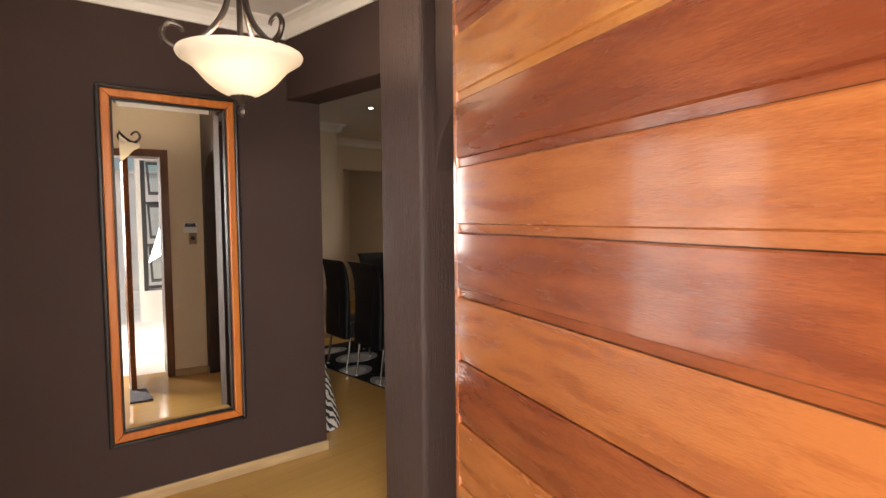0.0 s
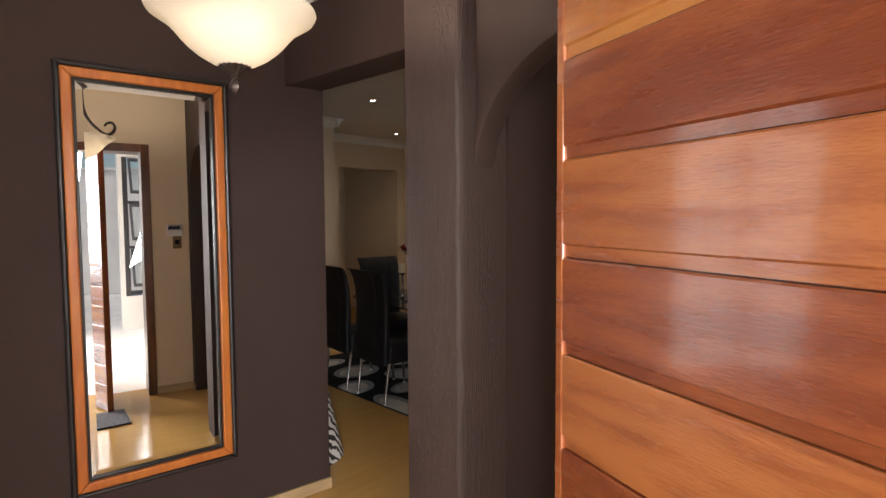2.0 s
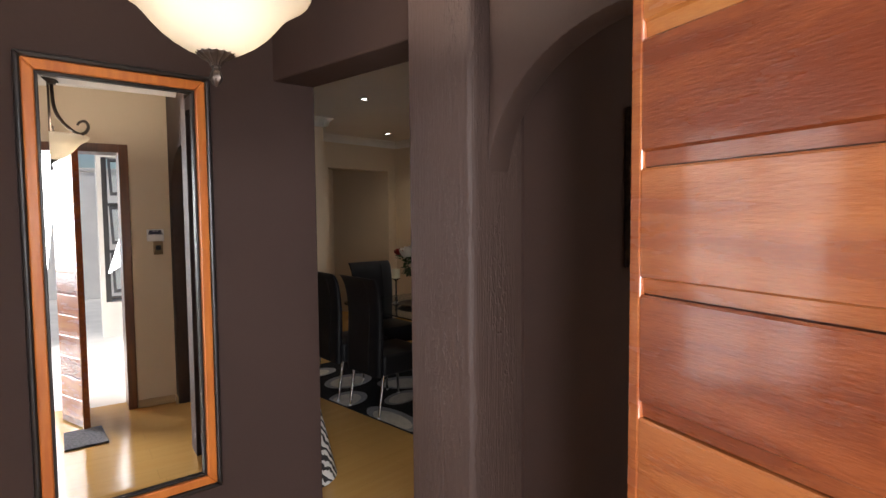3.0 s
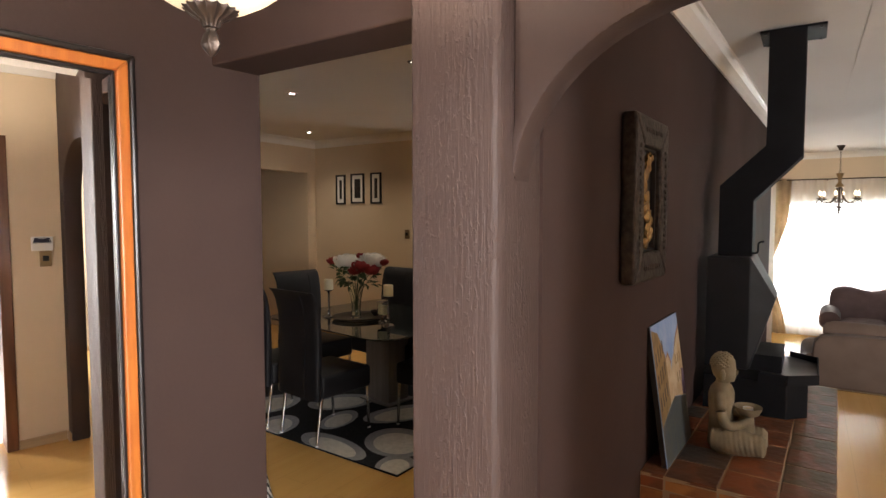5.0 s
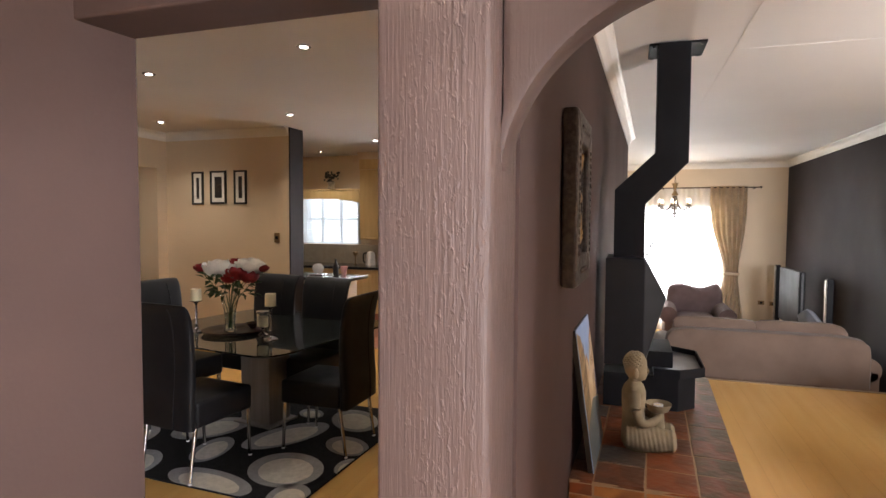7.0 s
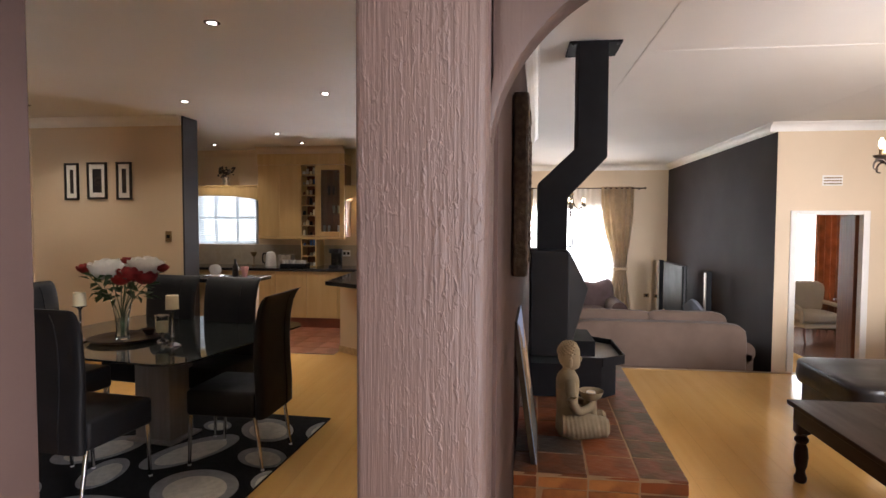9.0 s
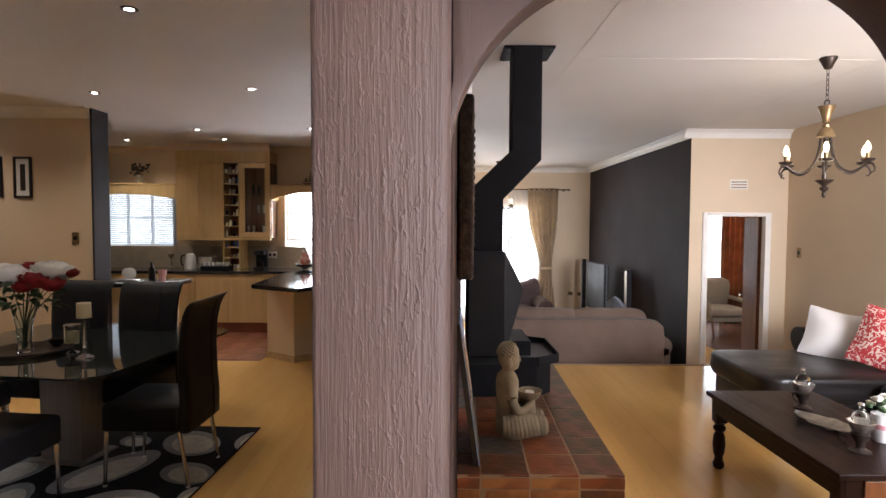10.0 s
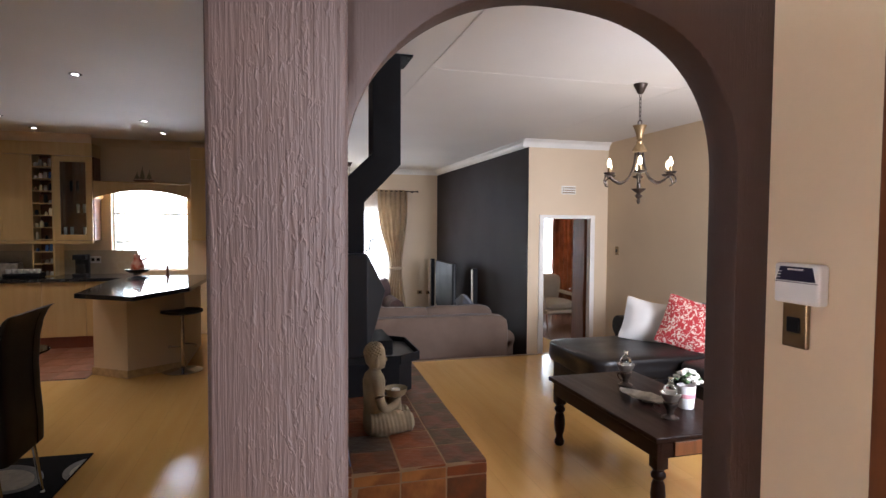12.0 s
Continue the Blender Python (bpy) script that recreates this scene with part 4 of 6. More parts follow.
ROOF = mat("painted_rust_roof", (0.38, 0.13, 0.06), 0.5, var=0.3, scale=14)
SHADE = mat("painted_dark_window", (0.07, 0.055, 0.05), 0.5, var=0.3, scale=14)
MAUVE = mat("painted_mauve_shadow", (0.20, 0.13, 0.24), 0.5, var=0.3, scale=14)
layers = [("street", [(-0.02, 0.002), (0.43, 0.002), (0.43, 0.20), (0.22, 0.245), (-0.02, 0.17)], STREET), ("near_house", [(-0.02, 0.172), (0.15, 0.228), (0.15, 0.44), (0.07, 0.56), (-0.02, 0.585)], OCHRE),
          ("middle_house", [(0.151, 0.228), (0.225, 0.246), (0.225, 0.40), (0.185, 0.45), (0.151, 0.43)], PALE), ("far_house", [(0.226, 0.246), (0.30, 0.230), (0.30, 0.43), (0.262, 0.41), (0.226, 0.36)], PALE),
          ("corner_house", [(0.301, 0.230), (0.43, 0.202), (0.43, 0.545), (0.36, 0.50), (0.301, 0.44)], PALE)]
for nm, poly, m in layers:
    o = part(nm, extrude(B(), poly, "y", -0.0008, -0.0001), m, canvas)
    o.matrix_basis = lean
strokes = [([(0.148, 0.432), (0.19, 0.458), (0.23, 0.402), (0.226, 0.395), (0.188, 0.443)], ROOF), ([(0.30, 0.436), (0.362, 0.502), (0.43, 0.547), (0.43, 0.53), (0.36, 0.488)], ROOF), ([(0.37, 0.22), (0.43, 0.206), (0.43, 0.33), (0.39, 0.34)], MAUVE)]
for k in range(4):
    for j in range(3):
        x, z = 0.0 + 0.037 * k, 0.235 + 0.095 * j + 0.012 * k
        strokes.append(([(x, z), (x + 0.013, z + 0.003), (x + 0.013, z + 0.058), (x, z + 0.06)], SHADE))
for k in range(3):
    for j in range(2):
        x, z = 0.315 + 0.036 * k, 0.29 + 0.085 * j
        strokes.append(([(x, z), (x + 0.011, z), (x + 0.011, z + 0.045), (x, z + 0.045)], OCHRE))
for poly, m in strokes:
    o = part("brush_stroke", extrude(B(), poly, "y", -0.0014, -0.0009), m, canvas)
    o.matrix_basis = lean

art = thing("relief_picture", "gilt relief picture in a broad embossed pewter frame", "wall art", (2.637, picture_wall_y(2.637), 1.602), -2.2)
frame_rails("embossed_rail", 0.235, 0.405, 0.112, -0.058, -0.003, M_PEWTER, art, 0.010)
frame_rails("inner_slip", 0.213, 0.383, 0.0108, -0.036, -0.004, M_BLACKWOOD, art, 0.002, "black inner slip")
part("backing", box(B(), -0.106, 0.106, -0.016, -0.004, -0.191, 0.191), M_BLACKWOOD, art)
rr = random.Random(9)
for k in range(34):
    f = k / 33
    bm = blob(B(), (0.045 * math.sin(7 * f) + rr.uniform(-0.040, 0.040), -0.030 - rr.uniform(0, 0.010), -0.175 + 0.35 * f), rr.uniform(0.012, 0.026), 2, (1, 0.5, rr.uniform(0.8, 1.6)), 0.5, 5)
    part("relief", bm, M_GOLD, art, "", True)
for sx, cz, n_, vert in ((-0.175, 0.0, 16, 1), (0.175, 0.0, 16, 1), (0.0, 0.262, 9, 0), (0.0, -0.262, 9, 0)):
    for k in range(n_):
        u = (k - (n_ - 1) / 2) * 0.026
        part("stud", blob(B(), (sx + (0 if vert else u), -0.0585, cz + (u if vert else 0)), 0.0125, 1, (0.9, 0.45, 0.9), 0.5, 4), M_PEWTER, art)

# ---------------------------------------------------------------- living room: coffee table, couch, chandelier
ctab = thing("coffee_table", "dark-stained low wooden table with turned legs", "coffee table", (0, 0, 0))
TX0, TX1, TY0, TY1, TZ = 2.76, 3.93, -0.43, 0.225, 0.46
part("tabletop", box(B(), TX0, TX1, TY0, TY1, TZ - 0.028, TZ, 0.006), M_DARKTABLE, ctab)
for b in ((TX0 + 0.03, TX1 - 0.03, TY1 - 0.045, TY1 - 0.025), (TX0 + 0.03, TX1 - 0.03, TY0 + 0.025, TY0 + 0.045), (TX0 + 0.025, TX0 + 0.045, TY0 + 0.0451, TY1 - 0.0451), (TX1 - 0.045, TX1 - 0.025, TY0 + 0.0451, TY1 - 0.0451)):
    part("apron", box(B(), *b, TZ - 0.118, TZ - 0.0285, 0.003), M_DARKTABLE, ctab)
dr = part("drawer_front", box(B(), TX0 + 0.014, TX0 + 0.0245, TY0 + 0.12, TY1 - 0.12, TZ - 0.108, TZ - 0.036, 0.003), M_FRAMEWOOD, ctab, "red-brown drawer front")
part("handle", tube(B(), smooth_path([(TX0 + 0.013, -0.14, TZ - 0.065), (TX0 - 0.004, -0.13, TZ - 0.08), (TX0 - 0.004, -0.08, TZ - 0.08), (TX0 + 0.013, -0.07, TZ - 0.065)]), 0.004), M_IRON, dr)
legp = [(r_ * 1.22, z_) for r_, z_ in [(0.020, 0.0), (0.026, 0.01), (0.028, 0.03), (0.021, 0.05), (0.019, 0.07), (0.027, 0.10), (0.031, 0.15), (0.027, 0.20), (0.019, 0.225), (0.030, 0.24), (0.030, 0.255), (0.020, 0.27), (0.030, 0.285)]]
for x in (TX0 + 0.06, TX1 - 0.06):
    for y in (TY0 + 0.06, TY1 - 0.06):
        bm = lathe(B(), legp, 16, (x, y, 0))
        box(bm, x - 0.033, x + 0.033, y - 0.033, y + 0.033, 0.285, TZ - 0.029, 0.003)
        part("leg", bm, M_DARKTABLE, ctab, "", True)


def oil_lamp(x, y, k):
    t = thing("oil_lamp", "small glass and pewter oil lamp on the coffee table", "oil lamp", (x, y, TZ + 0.001), 40 * k, "oil lamps on the coffee table")
    part("foot", lathe(B(), [(0.045, 0), (0.046, 0.006), (0.030, 0.012), (0.018, 0.022), (0.020, 0.045), (0.034, 0.065), (0.038, 0.085), (0.020, 0.094)], 20), M_IRON, t, "", True)
    part("bowl", lathe(B(), [(0.010, 0.085), (0.034, 0.095), (0.050, 0.125), (0.056, 0.140), (0.050, 0.140), (0.030, 0.110)], 20, wob=0.05, lobes=6), M_SILVER, t, "", True)
    part("chimney", lathe(B(), [(0.030, 0.132), (0.038, 0.150), (0.032, 0.175), (0.014, 0.195), (0.012, 0.215), (0.016, 0.222), (0.003, 0.224)], 20), M_GLASS, t, "clear glass chimney", True)
    part("loop_handle", tube(B(), smooth_path([(0.05, 0, 0.02), (0.085, 0, 0.035), (0.08, 0, 0.06), (0.05, 0, 0.055)]), 0.004), M_IRON, t, "", True)


oil_lamp(3.60, -0.16, 0)
oil_lamp(2.99, -0.03, 1)
dish = thing("silver_leaf_dish", "tarnished silver leaf-shaped dish on the dark table", "dish", (3.27, -0.09, TZ + 0.001), 25)
bm = bmesh.new()
for i in range(13):
    for j in range(7):
        u, v = i / 12 * 2 - 1, j / 6 * 2 - 1
        wdt = 0.068 * (1 - abs(u) ** 2.4) * (1 + 0.12 * math.sin(9 * u)) + 0.004
        bm.verts.new((u * 0.185, v * wdt * 1.15, 0.010 + 0.020 * v * v + 0.012 * u * u + 0.002 * math.sin(14 * u)))
bm.verts.ensure_lookup_table()
for i in range(12):
    for j in range(6):
        bm.faces.new([bm.verts[a] for a in (i * 7 + j, (i + 1) * 7 + j, (i + 1) * 7 + j + 1, i * 7 + j + 1)])
bmesh.ops.solidify(bm, geom=bm.faces[:], thickness=0.004)
part("leaf_bowl", bm, M_SILVER, dish, "", True)
part("foot_ring", lathe(B(), [(0.03, 0), (0.032, 0.004), (0.026, 0.009)], 16), M_SILVER, dish)
pot = thing("flower_pot", "white pot of white and green hydrangea with a pink ribbon", "potted flowers", (3.12, -0.235, TZ + 0.001))
part("pot", lathe(B(), [(0.040, 0), (0.043, 0.004), (0.052, 0.13), (0.049, 0.13), (0.042, 0.012)], 24), M_PLASTIC, pot, "", True)
part("ribbon", lathe(B(), [(0.0475, 0.062), (0.0485, 0.064), (0.0500, 0.084), (0.0485, 0.086)], 24), mat("pink_ribbon", (0.62, 0.28, 0.32), 0.5), pot)
bm, bm2 = bmesh.new(), bmesh.new()
for k in range(46):
    a, e, r = rr.uniform(0, 6.28), rr.uniform(0.0, 1.4), rr.uniform(0.055, 0.085)
    p = (r * math.cos(a) * math.cos(e), r * math.sin(a) * math.cos(e), 0.15 + r * 0.75 * math.sin(e))
    blob(bm if k % 3 else bm2, p, rr.uniform(0.014, 0.022), 1, (1, 1, 0.7), 0.4, 8)
part("blossom", bm, M_PETALW, pot)
part("leaves", bm2, M_LEAF, pot)

couch = thing("leather_couch", "dark brown leather corner couch with a chaise end", "couch")
part("base", box(B(), 2.3, 5.24, -2.05, -1.13, 0.07, 0.27, 0.03, 3), M_LEATHER2, couch, "", True)
part("chaise_base", box(B(), 4.32, 5.16, -1.129, -0.43, 0.07, 0.26, 0.03, 3), M_LEATHER2, couch, "", True)
part("chaise_cushion", cushion(B(), (4.74, -1.02, 0.345), (0.92, 1.30, 0.21), 0.05, power=10, cuts=11, wob=0.02), M_LEATHER2, couch, "", True)
part("seat_cushion", cushion(B(), (3.80, -1.40, 0.345), (1.0, 0.70, 0.20), 0.15, power=5), M_LEATHER2, couch, "", True)
part("seat_cushion", cushion(B(), (2.80, -1.40, 0.345), (1.0, 0.70, 0.20), 0.15, power=5), M_LEATHER2, couch, "", True)
part("backrest", cushion(B(), (3.75, -1.92, 0.52), (2.95, 0.28, 0.50), 0.0, power=6), M_LEATHER2, couch, "", True)
bm = tube(B(), [(5.32, -2.03, 0.50), (5.32, -1.22, 0.50)], 0.105, 16)
box(bm, 5.235, 5.40, -2.03, -1.23, 0.07, 0.50, 0.02)
part("armrest", bm, M_LEATHER2, couch, "rolled leather armrest", True)
for x in (2.4, 4.4, 5.1):
    for y in (-1.95, -1.2 if x < 4 else -0.5):
        part("foot", box(B(), x - 0.03, x + 0.03, y - 0.03, y + 0.03, 0, 0.0699, 0.004), M_BLACKWOOD, couch)



def facing(d, roll):
    """Turns a cushion's broad side to the way d, rolled by some degrees."""
    return Vector(d).normalized().to_track_quat("Z", "Y").to_matrix() @ Euler((0, 0, radians(roll))).to_matrix()


rotm = facing((-0.72, 0.60, 0.34), -10)
pw = thing("white_cushion", "plain white cushion propped on the leather couch", "cushion", (0, 0, 0))
part("cover", cushion(B(), (4.89, -1.22, 0.615), (0.41, 0.41, 0.17), 0.85, rotm, power=16, pinch=0.10, wob=0.04), M_PILLOW, pw, "", True)
M_PAISLEY = mat("red_paisley_cotton", (0.36, 0.018, 0.024), 0.9, col2=(0.60, 0.47, 0.40), scale=27, bump=0.4, bscale=250)
for n in M_PAISLEY.node_tree.nodes:
    if n.type == "MAP_RANGE" and n.inputs["From Min"].default_value > 0.3:
        n.inputs["From Min"].default_value, n.inputs["From Max"].default_value = 0.52, 0.57
    if n.type == "TEX_NOISE" and n.inputs["Scale"].default_value == 27:
        n.inputs["Distortion"].default_value, n.inputs["Detail"].default_value = 1.8, 1.0
pr = thing("patterned_cushion", "red and white scroll-patterned cushion on the leather couch", "cushion", (0, 0, 0))
part("cover", cushion(B(), (4.48, -1.35, 0.650), (0.45, 0.45, 0.18), 0.85, facing((-0.62, 0.70, 0.30), -14), power=16, pinch=0.09, wob=0.04), M_PAISLEY, pr, "", True)

vent = thing("air_vent", "small white louvred air vent above the doorway", "air vent", (6.944, -1.523, 1.938), 90)
part("frame_plate", box(B(), -0.10, 0.10, 0.0, 0.006, -0.055, 0.055, 0.002), M_WHITE, vent)
for i in range(3):
    for j in range(7):
        part("louvre", box(B(), -0.088 + 0.0255 * j, -0.068 + 0.0255 * j, 0.0062, 0.009, -0.042 + 0.031 * i, -0.026 + 0.031 * i), M_BRASS, vent)


def chandelier(x, y, drop, label, rz):
    c = thing("chandelier", label, "chandelier", (x, y, 0), rz, "bronze chandeliers")
    d = -drop
    part("canopy", lathe(B(), [(0.012, CE - 0.075), (0.022, CE - 0.07), (0.040, CE - 0.03), (0.052, CE - 0.008), (0.052, CE - 0.0005)], 20), M_IRON, c, "", True)
    top, low = CE - 0.075, 2.285 + d
    n = max(4, int((top - low) / 0.030))
    for k in range(n):
        z = low + (top - low) * (k + 0.5) / n
        h = (top - low) / n * 0.72
        pts = [(0.009 * math.cos(a) if k % 2 else 0, 0 if k % 2 else 0.009 * math.cos(a), z + h * math.sin(a)) for a in np.linspace(0, 2 * math.pi, 11)]
        part("chain_link", tube(B(), pts, 0.0022, 5), M_IRON, c, "", True)
    part("ring", tube(B(), [(0.020 * math.cos(a), 0, 2.265 + d + 0.020 * math.sin(a)) for a in np.linspace(0, 2 * math.pi, 19)], 0.004, 6), M_IRON, c, "", True)
    part("cup", lathe(B(), [(0.012, 2.135), (0.026, 2.14), (0.022, 2.155), (0.030, 2.19), (0.046, 2.232), (0.052, 2.245), (0.046, 2.247), (0.010, 2.243)], 20, (0, 0, d)), M_BRASS, c, "", True)
    part("dome", lathe(B(), [(0.040, 2.045), (0.055, 2.05), (0.052, 2.065), (0.038, 2.09), (0.022, 2.11), (0.024, 2.125), (0.014, 2.135)], 20, (0, 0, d)), M_BRASS, c, "", True)
    part("column", lathe(B(), [(0.010, 1.75), (0.016, 1.79), (0.011, 1.83), (0.020, 1.86), (0.010, 1.90), (0.012, 2.0), (0.016, 2.045)], 16, (0, 0, d)), M_IRON, c, "", True)
    part("finial", lathe(B(), [(0.003, 1.655), (0.012, 1.67), (0.014, 1.685), (0.008, 1.695), (0.024, 1.71), (0.028, 1.72), (0.012, 1.735), (0.050, 1.765), (0.054, 1.772), (0.010, 1.776)], 20, (0, 0, d)), M_IRON, c, "", True)
    for k in range(6):
        a = radians(60 * k + 18)
        q = lambda r, z: (r * math.cos(a), r * math.sin(a), z + d)
        arm = part("arm", tube(B(), smooth_path([q(0.03, 2.04), q(0.045, 1.94), q(0.085, 1.855), q(0.15, 1.815), q(0.205, 1.835), q(0.240, 1.862), q(0.262, 1.862), q(0.282, 1.84), q(0.284, 1.81), q(0.262, 1.80)]), 0.0085, 8, 0.005), M_IRON, c, "", True)
        part("pan", lathe(B(), [(0.012, 1.868), (0.036, 1.874), (0.044, 1.886), (0.038, 1.888), (0.014, 1.884)], 16, q(0.245, 0)), M_IRON, arm, "", True)
        part("candle_tube", lathe(B(), [(0.013, 1.885), (0.013, 1.925), (0.010, 1.926)], 12, q(0.245, 0)), M_BRASS, arm, "", True)
        part("bulb", lathe(B(), [(0.007, 1.925), (0.012, 1.937), (0.016, 1.952), (0.013, 1.972), (0.005, 1.988), (0.001, 1.994)], 14, q(0.245, 0)), M_BULB, arm, "lit candle bulb", True)
    return c


chandelier(4.165, -0.62, 0.0, "lit bronze chandelier with six scrolled arms over the living room", 9)
chandelier(10.3, 0.87, 0.09, "lit bronze chandelier with six scrolled arms before the lounge window", 30)
lamp("chandelier_glow", "POINT", pose(4.165, -0.62, 1.90), 7, WARM, 0.22)
lamp("chandelier_glow_lounge", "POINT", pose(10.3, 0.87, 1.95), 5, WARM, 0.22)

# ---------------------------------------------------------------- dining room
rug = thing("dining_rug", "black rug patterned with cream and grey ovals", "rug", (2.912, 3.222, 0.0), -2.5)
part("backing", box(B(), 0, 1.59, 0, 2.35, 0.001, 0.011, 0.003), M_RUGBLACK, rug)


def oval(cx, cy, rx, ry, tilt, z0, z1, x1=1.585):
    pts = []
    for i in range(36):
        a = 2 * math.pi * i / 36
        u, v = rx * math.cos(a), ry * math.sin(a)
        c, s = math.cos(tilt), math.sin(tilt)
        pts.append((min(max(cx + c * u - s * v, 0.005), x1), min(max(cy + s * u + c * v, 0.005), 2.345)))
    return prism(bmesh.new(), pts, z0, z1)


OVALS = ((0.384, 0.323, 0.255, 0.215, 1.09), (0.843, 0.646, 0.325, 0.165, -0.46), (0.461, 0.957, 0.205, 0.115, 0.26), (0.828, 0.157, 0.185, 0.125, 1.06), (1.274, 0.350, 0.245, 0.165, 0.80),
         (0.088, 0.638, 0.315, 0.125, 1.45), (1.285, 0.740, 0.118, 0.084, 1.05), (0.12, 1.25, 0.20, 0.15, 0.5), (0.76, 1.24, 0.27, 0.185, -0.60), (1.28, 1.20, 0.26, 0.17, 0.9),
         (0.42, 1.66, 0.24, 0.18, 0.2), (0.95, 1.76, 0.24, 0.18, 1.2), (1.35, 1.86, 0.19, 0.13, 0.8), (0.35, 2.10, 0.22, 0.13, 0.0), (0.545, -0.01, 0.115, 0.075, 0.2), (1.33, -0.03, 0.16, 0.10, 0.1), (0.10, 0.10, 0.15, 0.12, 0.4))
for k, (cx, cy, rx, ry, tl_) in enumerate(OVALS):
    ring = part("oval", oval(cx, cy, rx, ry, tl_, 0.0112, 0.0135), M_RUGGREY, rug, "grey oval")
    part("oval_centre", oval(cx - 0.02, cy - 0.015, rx * 0.72, ry * 0.72, tl_, 0.0137, 0.0152), M_RUGCREAM, ring, "cream oval centre")


def dining_chair():
    c = thing("dining_chair", "high-backed black leather dining chair with slim chrome legs", "chair", (0, 0, 0), 0, "chairs round the dining table")
    bm = box(B(), -0.225, 0.225, -0.20, 0.235, 0.325, 0.480, 0.024, 3)
    part("seat", bm, M_LEATHER, c, "", True)
    rows = [(0.322, -0.222, 0.222, 0.033), (0.46, -0.222, 0.224, 0.034), (0.60, -0.214, 0.222, 0.032), (0.75, -0.212, 0.221, 0.029), (0.88, -0.222, 0.223, 0.026),
            (0.97, -0.240, 0.227, 0.024), (1.02, -0.262, 0.231, 0.022), (1.042, -0.282, 0.233, 0.017), (1.05, -0.300, 0.232, 0.009)]
    bm = bmesh.new()
    rings = []
    for z, y, w, t in rows:
        ring = []
        for i in range(24):
            a = 2 * math.pi * i / 24
            cx, sy = math.cos(a), math.sin(a)
            ring.append(bm.verts.new((w * math.copysign(abs(cx) ** 0.35, cx), y + t * math.copysign(abs(sy) ** 0.6, sy), z)))
        rings.append(ring)
    for a, b in zip(rings, rings[1:]):
        for i in range(24):
            bm.faces.new((a[i], a[(i + 1) % 24], b[(i + 1) % 24], b[i]))
    bm.faces.new(rings[0][::-1])
    bm.faces.new(rings[-1])
    back = part("backrest", bm, M_LEATHER, c, "", True)
    part("seam", tube(B(), smooth_path([(0.10, y - t - 0.0005, z) for z, y, w, t in rows[:7]], 3), 0.004, 6), M_BLACKPL, back)
    part("seam", tube(B(), smooth_path([(-0.10, y + t + 0.0005, z) for z, y, w, t in rows[2:7]], 3), 0.003, 6), M_BLACKPL, back)
    for x, y, dx, dy in ((-0.20, 0.215, 0.0, 0.015), (0.20, 0.215, 0.0, 0.015), (-0.20, -0.19, 0.0, -0.045), (0.20, -0.19, 0.0, -0.045)):
        leg = part("leg", tube(B(), [(x + dx, y + dy, 0.016), (x, y, 0.330)], 0.0095, 10, 0.0125), M_CHROME, c, "", True)
        part("foot_cap", lathe(B(), [(0.010, 0.012), (0.011, 0.016), (0.009, 0.024)], 10, (x + dx, y + dy, 0.0035)), M_PLASTIC, leg)
    return c


ch = dining_chair()
ch.matrix_basis = pose(3.765, 3.485, 0, 0, 0, -1)
for x, y, r in ((3.203, 4.085, -97), (3.262, 4.63, -99), (4.27, 3.97, 82), (4.36, 4.51, 82), (3.84, 4.83, 173)):
    copy_thing(ch, pose(x, y, 0, 0, 0, r))

table = thing("dining_table", "smoked glass dining table on a brushed grey pedestal", "dining table", (3.97, 4.165, 0.0), -9)
HXT, HYT, RC = 0.69, 0.74, 0.17
pts = []
for k, (sx, sy) in enumerate(((1, 1), (-1, 1), (-1, -1), (1, -1))):
    for j in range(9):
        a = math.pi / 2 * (k + j / 8)
        pts.append((sx * (HXT - RC) + RC * math.cos(a), sy * (HYT - RC) + RC * math.sin(a)))
part("tabletop", prism(B(), pts, 0.708, 0.720, 0.002), M_TABLEGLASS, table, "smoked glass top")
M_COLUMN = mat("brushed_steel", (0.30, 0.27, 0.245), 0.42, 0.6, var=0.15, scale=4, stretch=(8, 8, 0.5), bump=0.05)
part("pedestal", box(B(), -0.09, 0.13, -0.15, 0.13, 0.03, 0.692, 0.006), M_COLUMN, table, "brushed steel column")
part("foot_plate", box(B(), -0.13, 0.17, -0.19, 0.17, 0.0155, 0.0295, 0.004), M_COLUMN, table, "brushed steel foot plate")
part("mount_disc", lathe(B(), [(0.05, 0.6925), (0.05, 0.7075)], 20), M_CHROME, table, "", True)

TT = 0.7205
tray = thing("serving_tray", "round dark wooden tray under the flower vase", "tray", (3.75, 4.25, TT))
part("dish", lathe(B(), [(0.14, 0), (0.15, 0.004), (0.205, 0.016), (0.215, 0.024), (0.208, 0.026), (0.15, 0.012), (0.01, 0.010)], 32), M_DARKTABLE, tray, "", True)
part("handle", tube(B(), smooth_path([(0.20, -0.05, 0.020), (0.235, -0.03, 0.03), (0.235, 0.03, 0.03), (0.20, 0.05, 0.020)]), 0.006), M_DARKTABLE, tray)
vase = thing("flower_vase", "clear glass vase holding white and dark red roses", "vase of flowers", (3.72, 4.25, TT + 0.0125))
part("glass", lathe(B(), [(0.038, 0), (0.041, 0.006), (0.034, 0.06), (0.042, 0.15), (0.062, 0.25), (0.066, 0.262), (0.062, 0.262), (0.038, 0.15), (0.030, 0.06), (0.032, 0.02), (0.002, 0.016)], 24), M_GLASS, vase, "clear flared glass", True)
fr = random.Random(21)


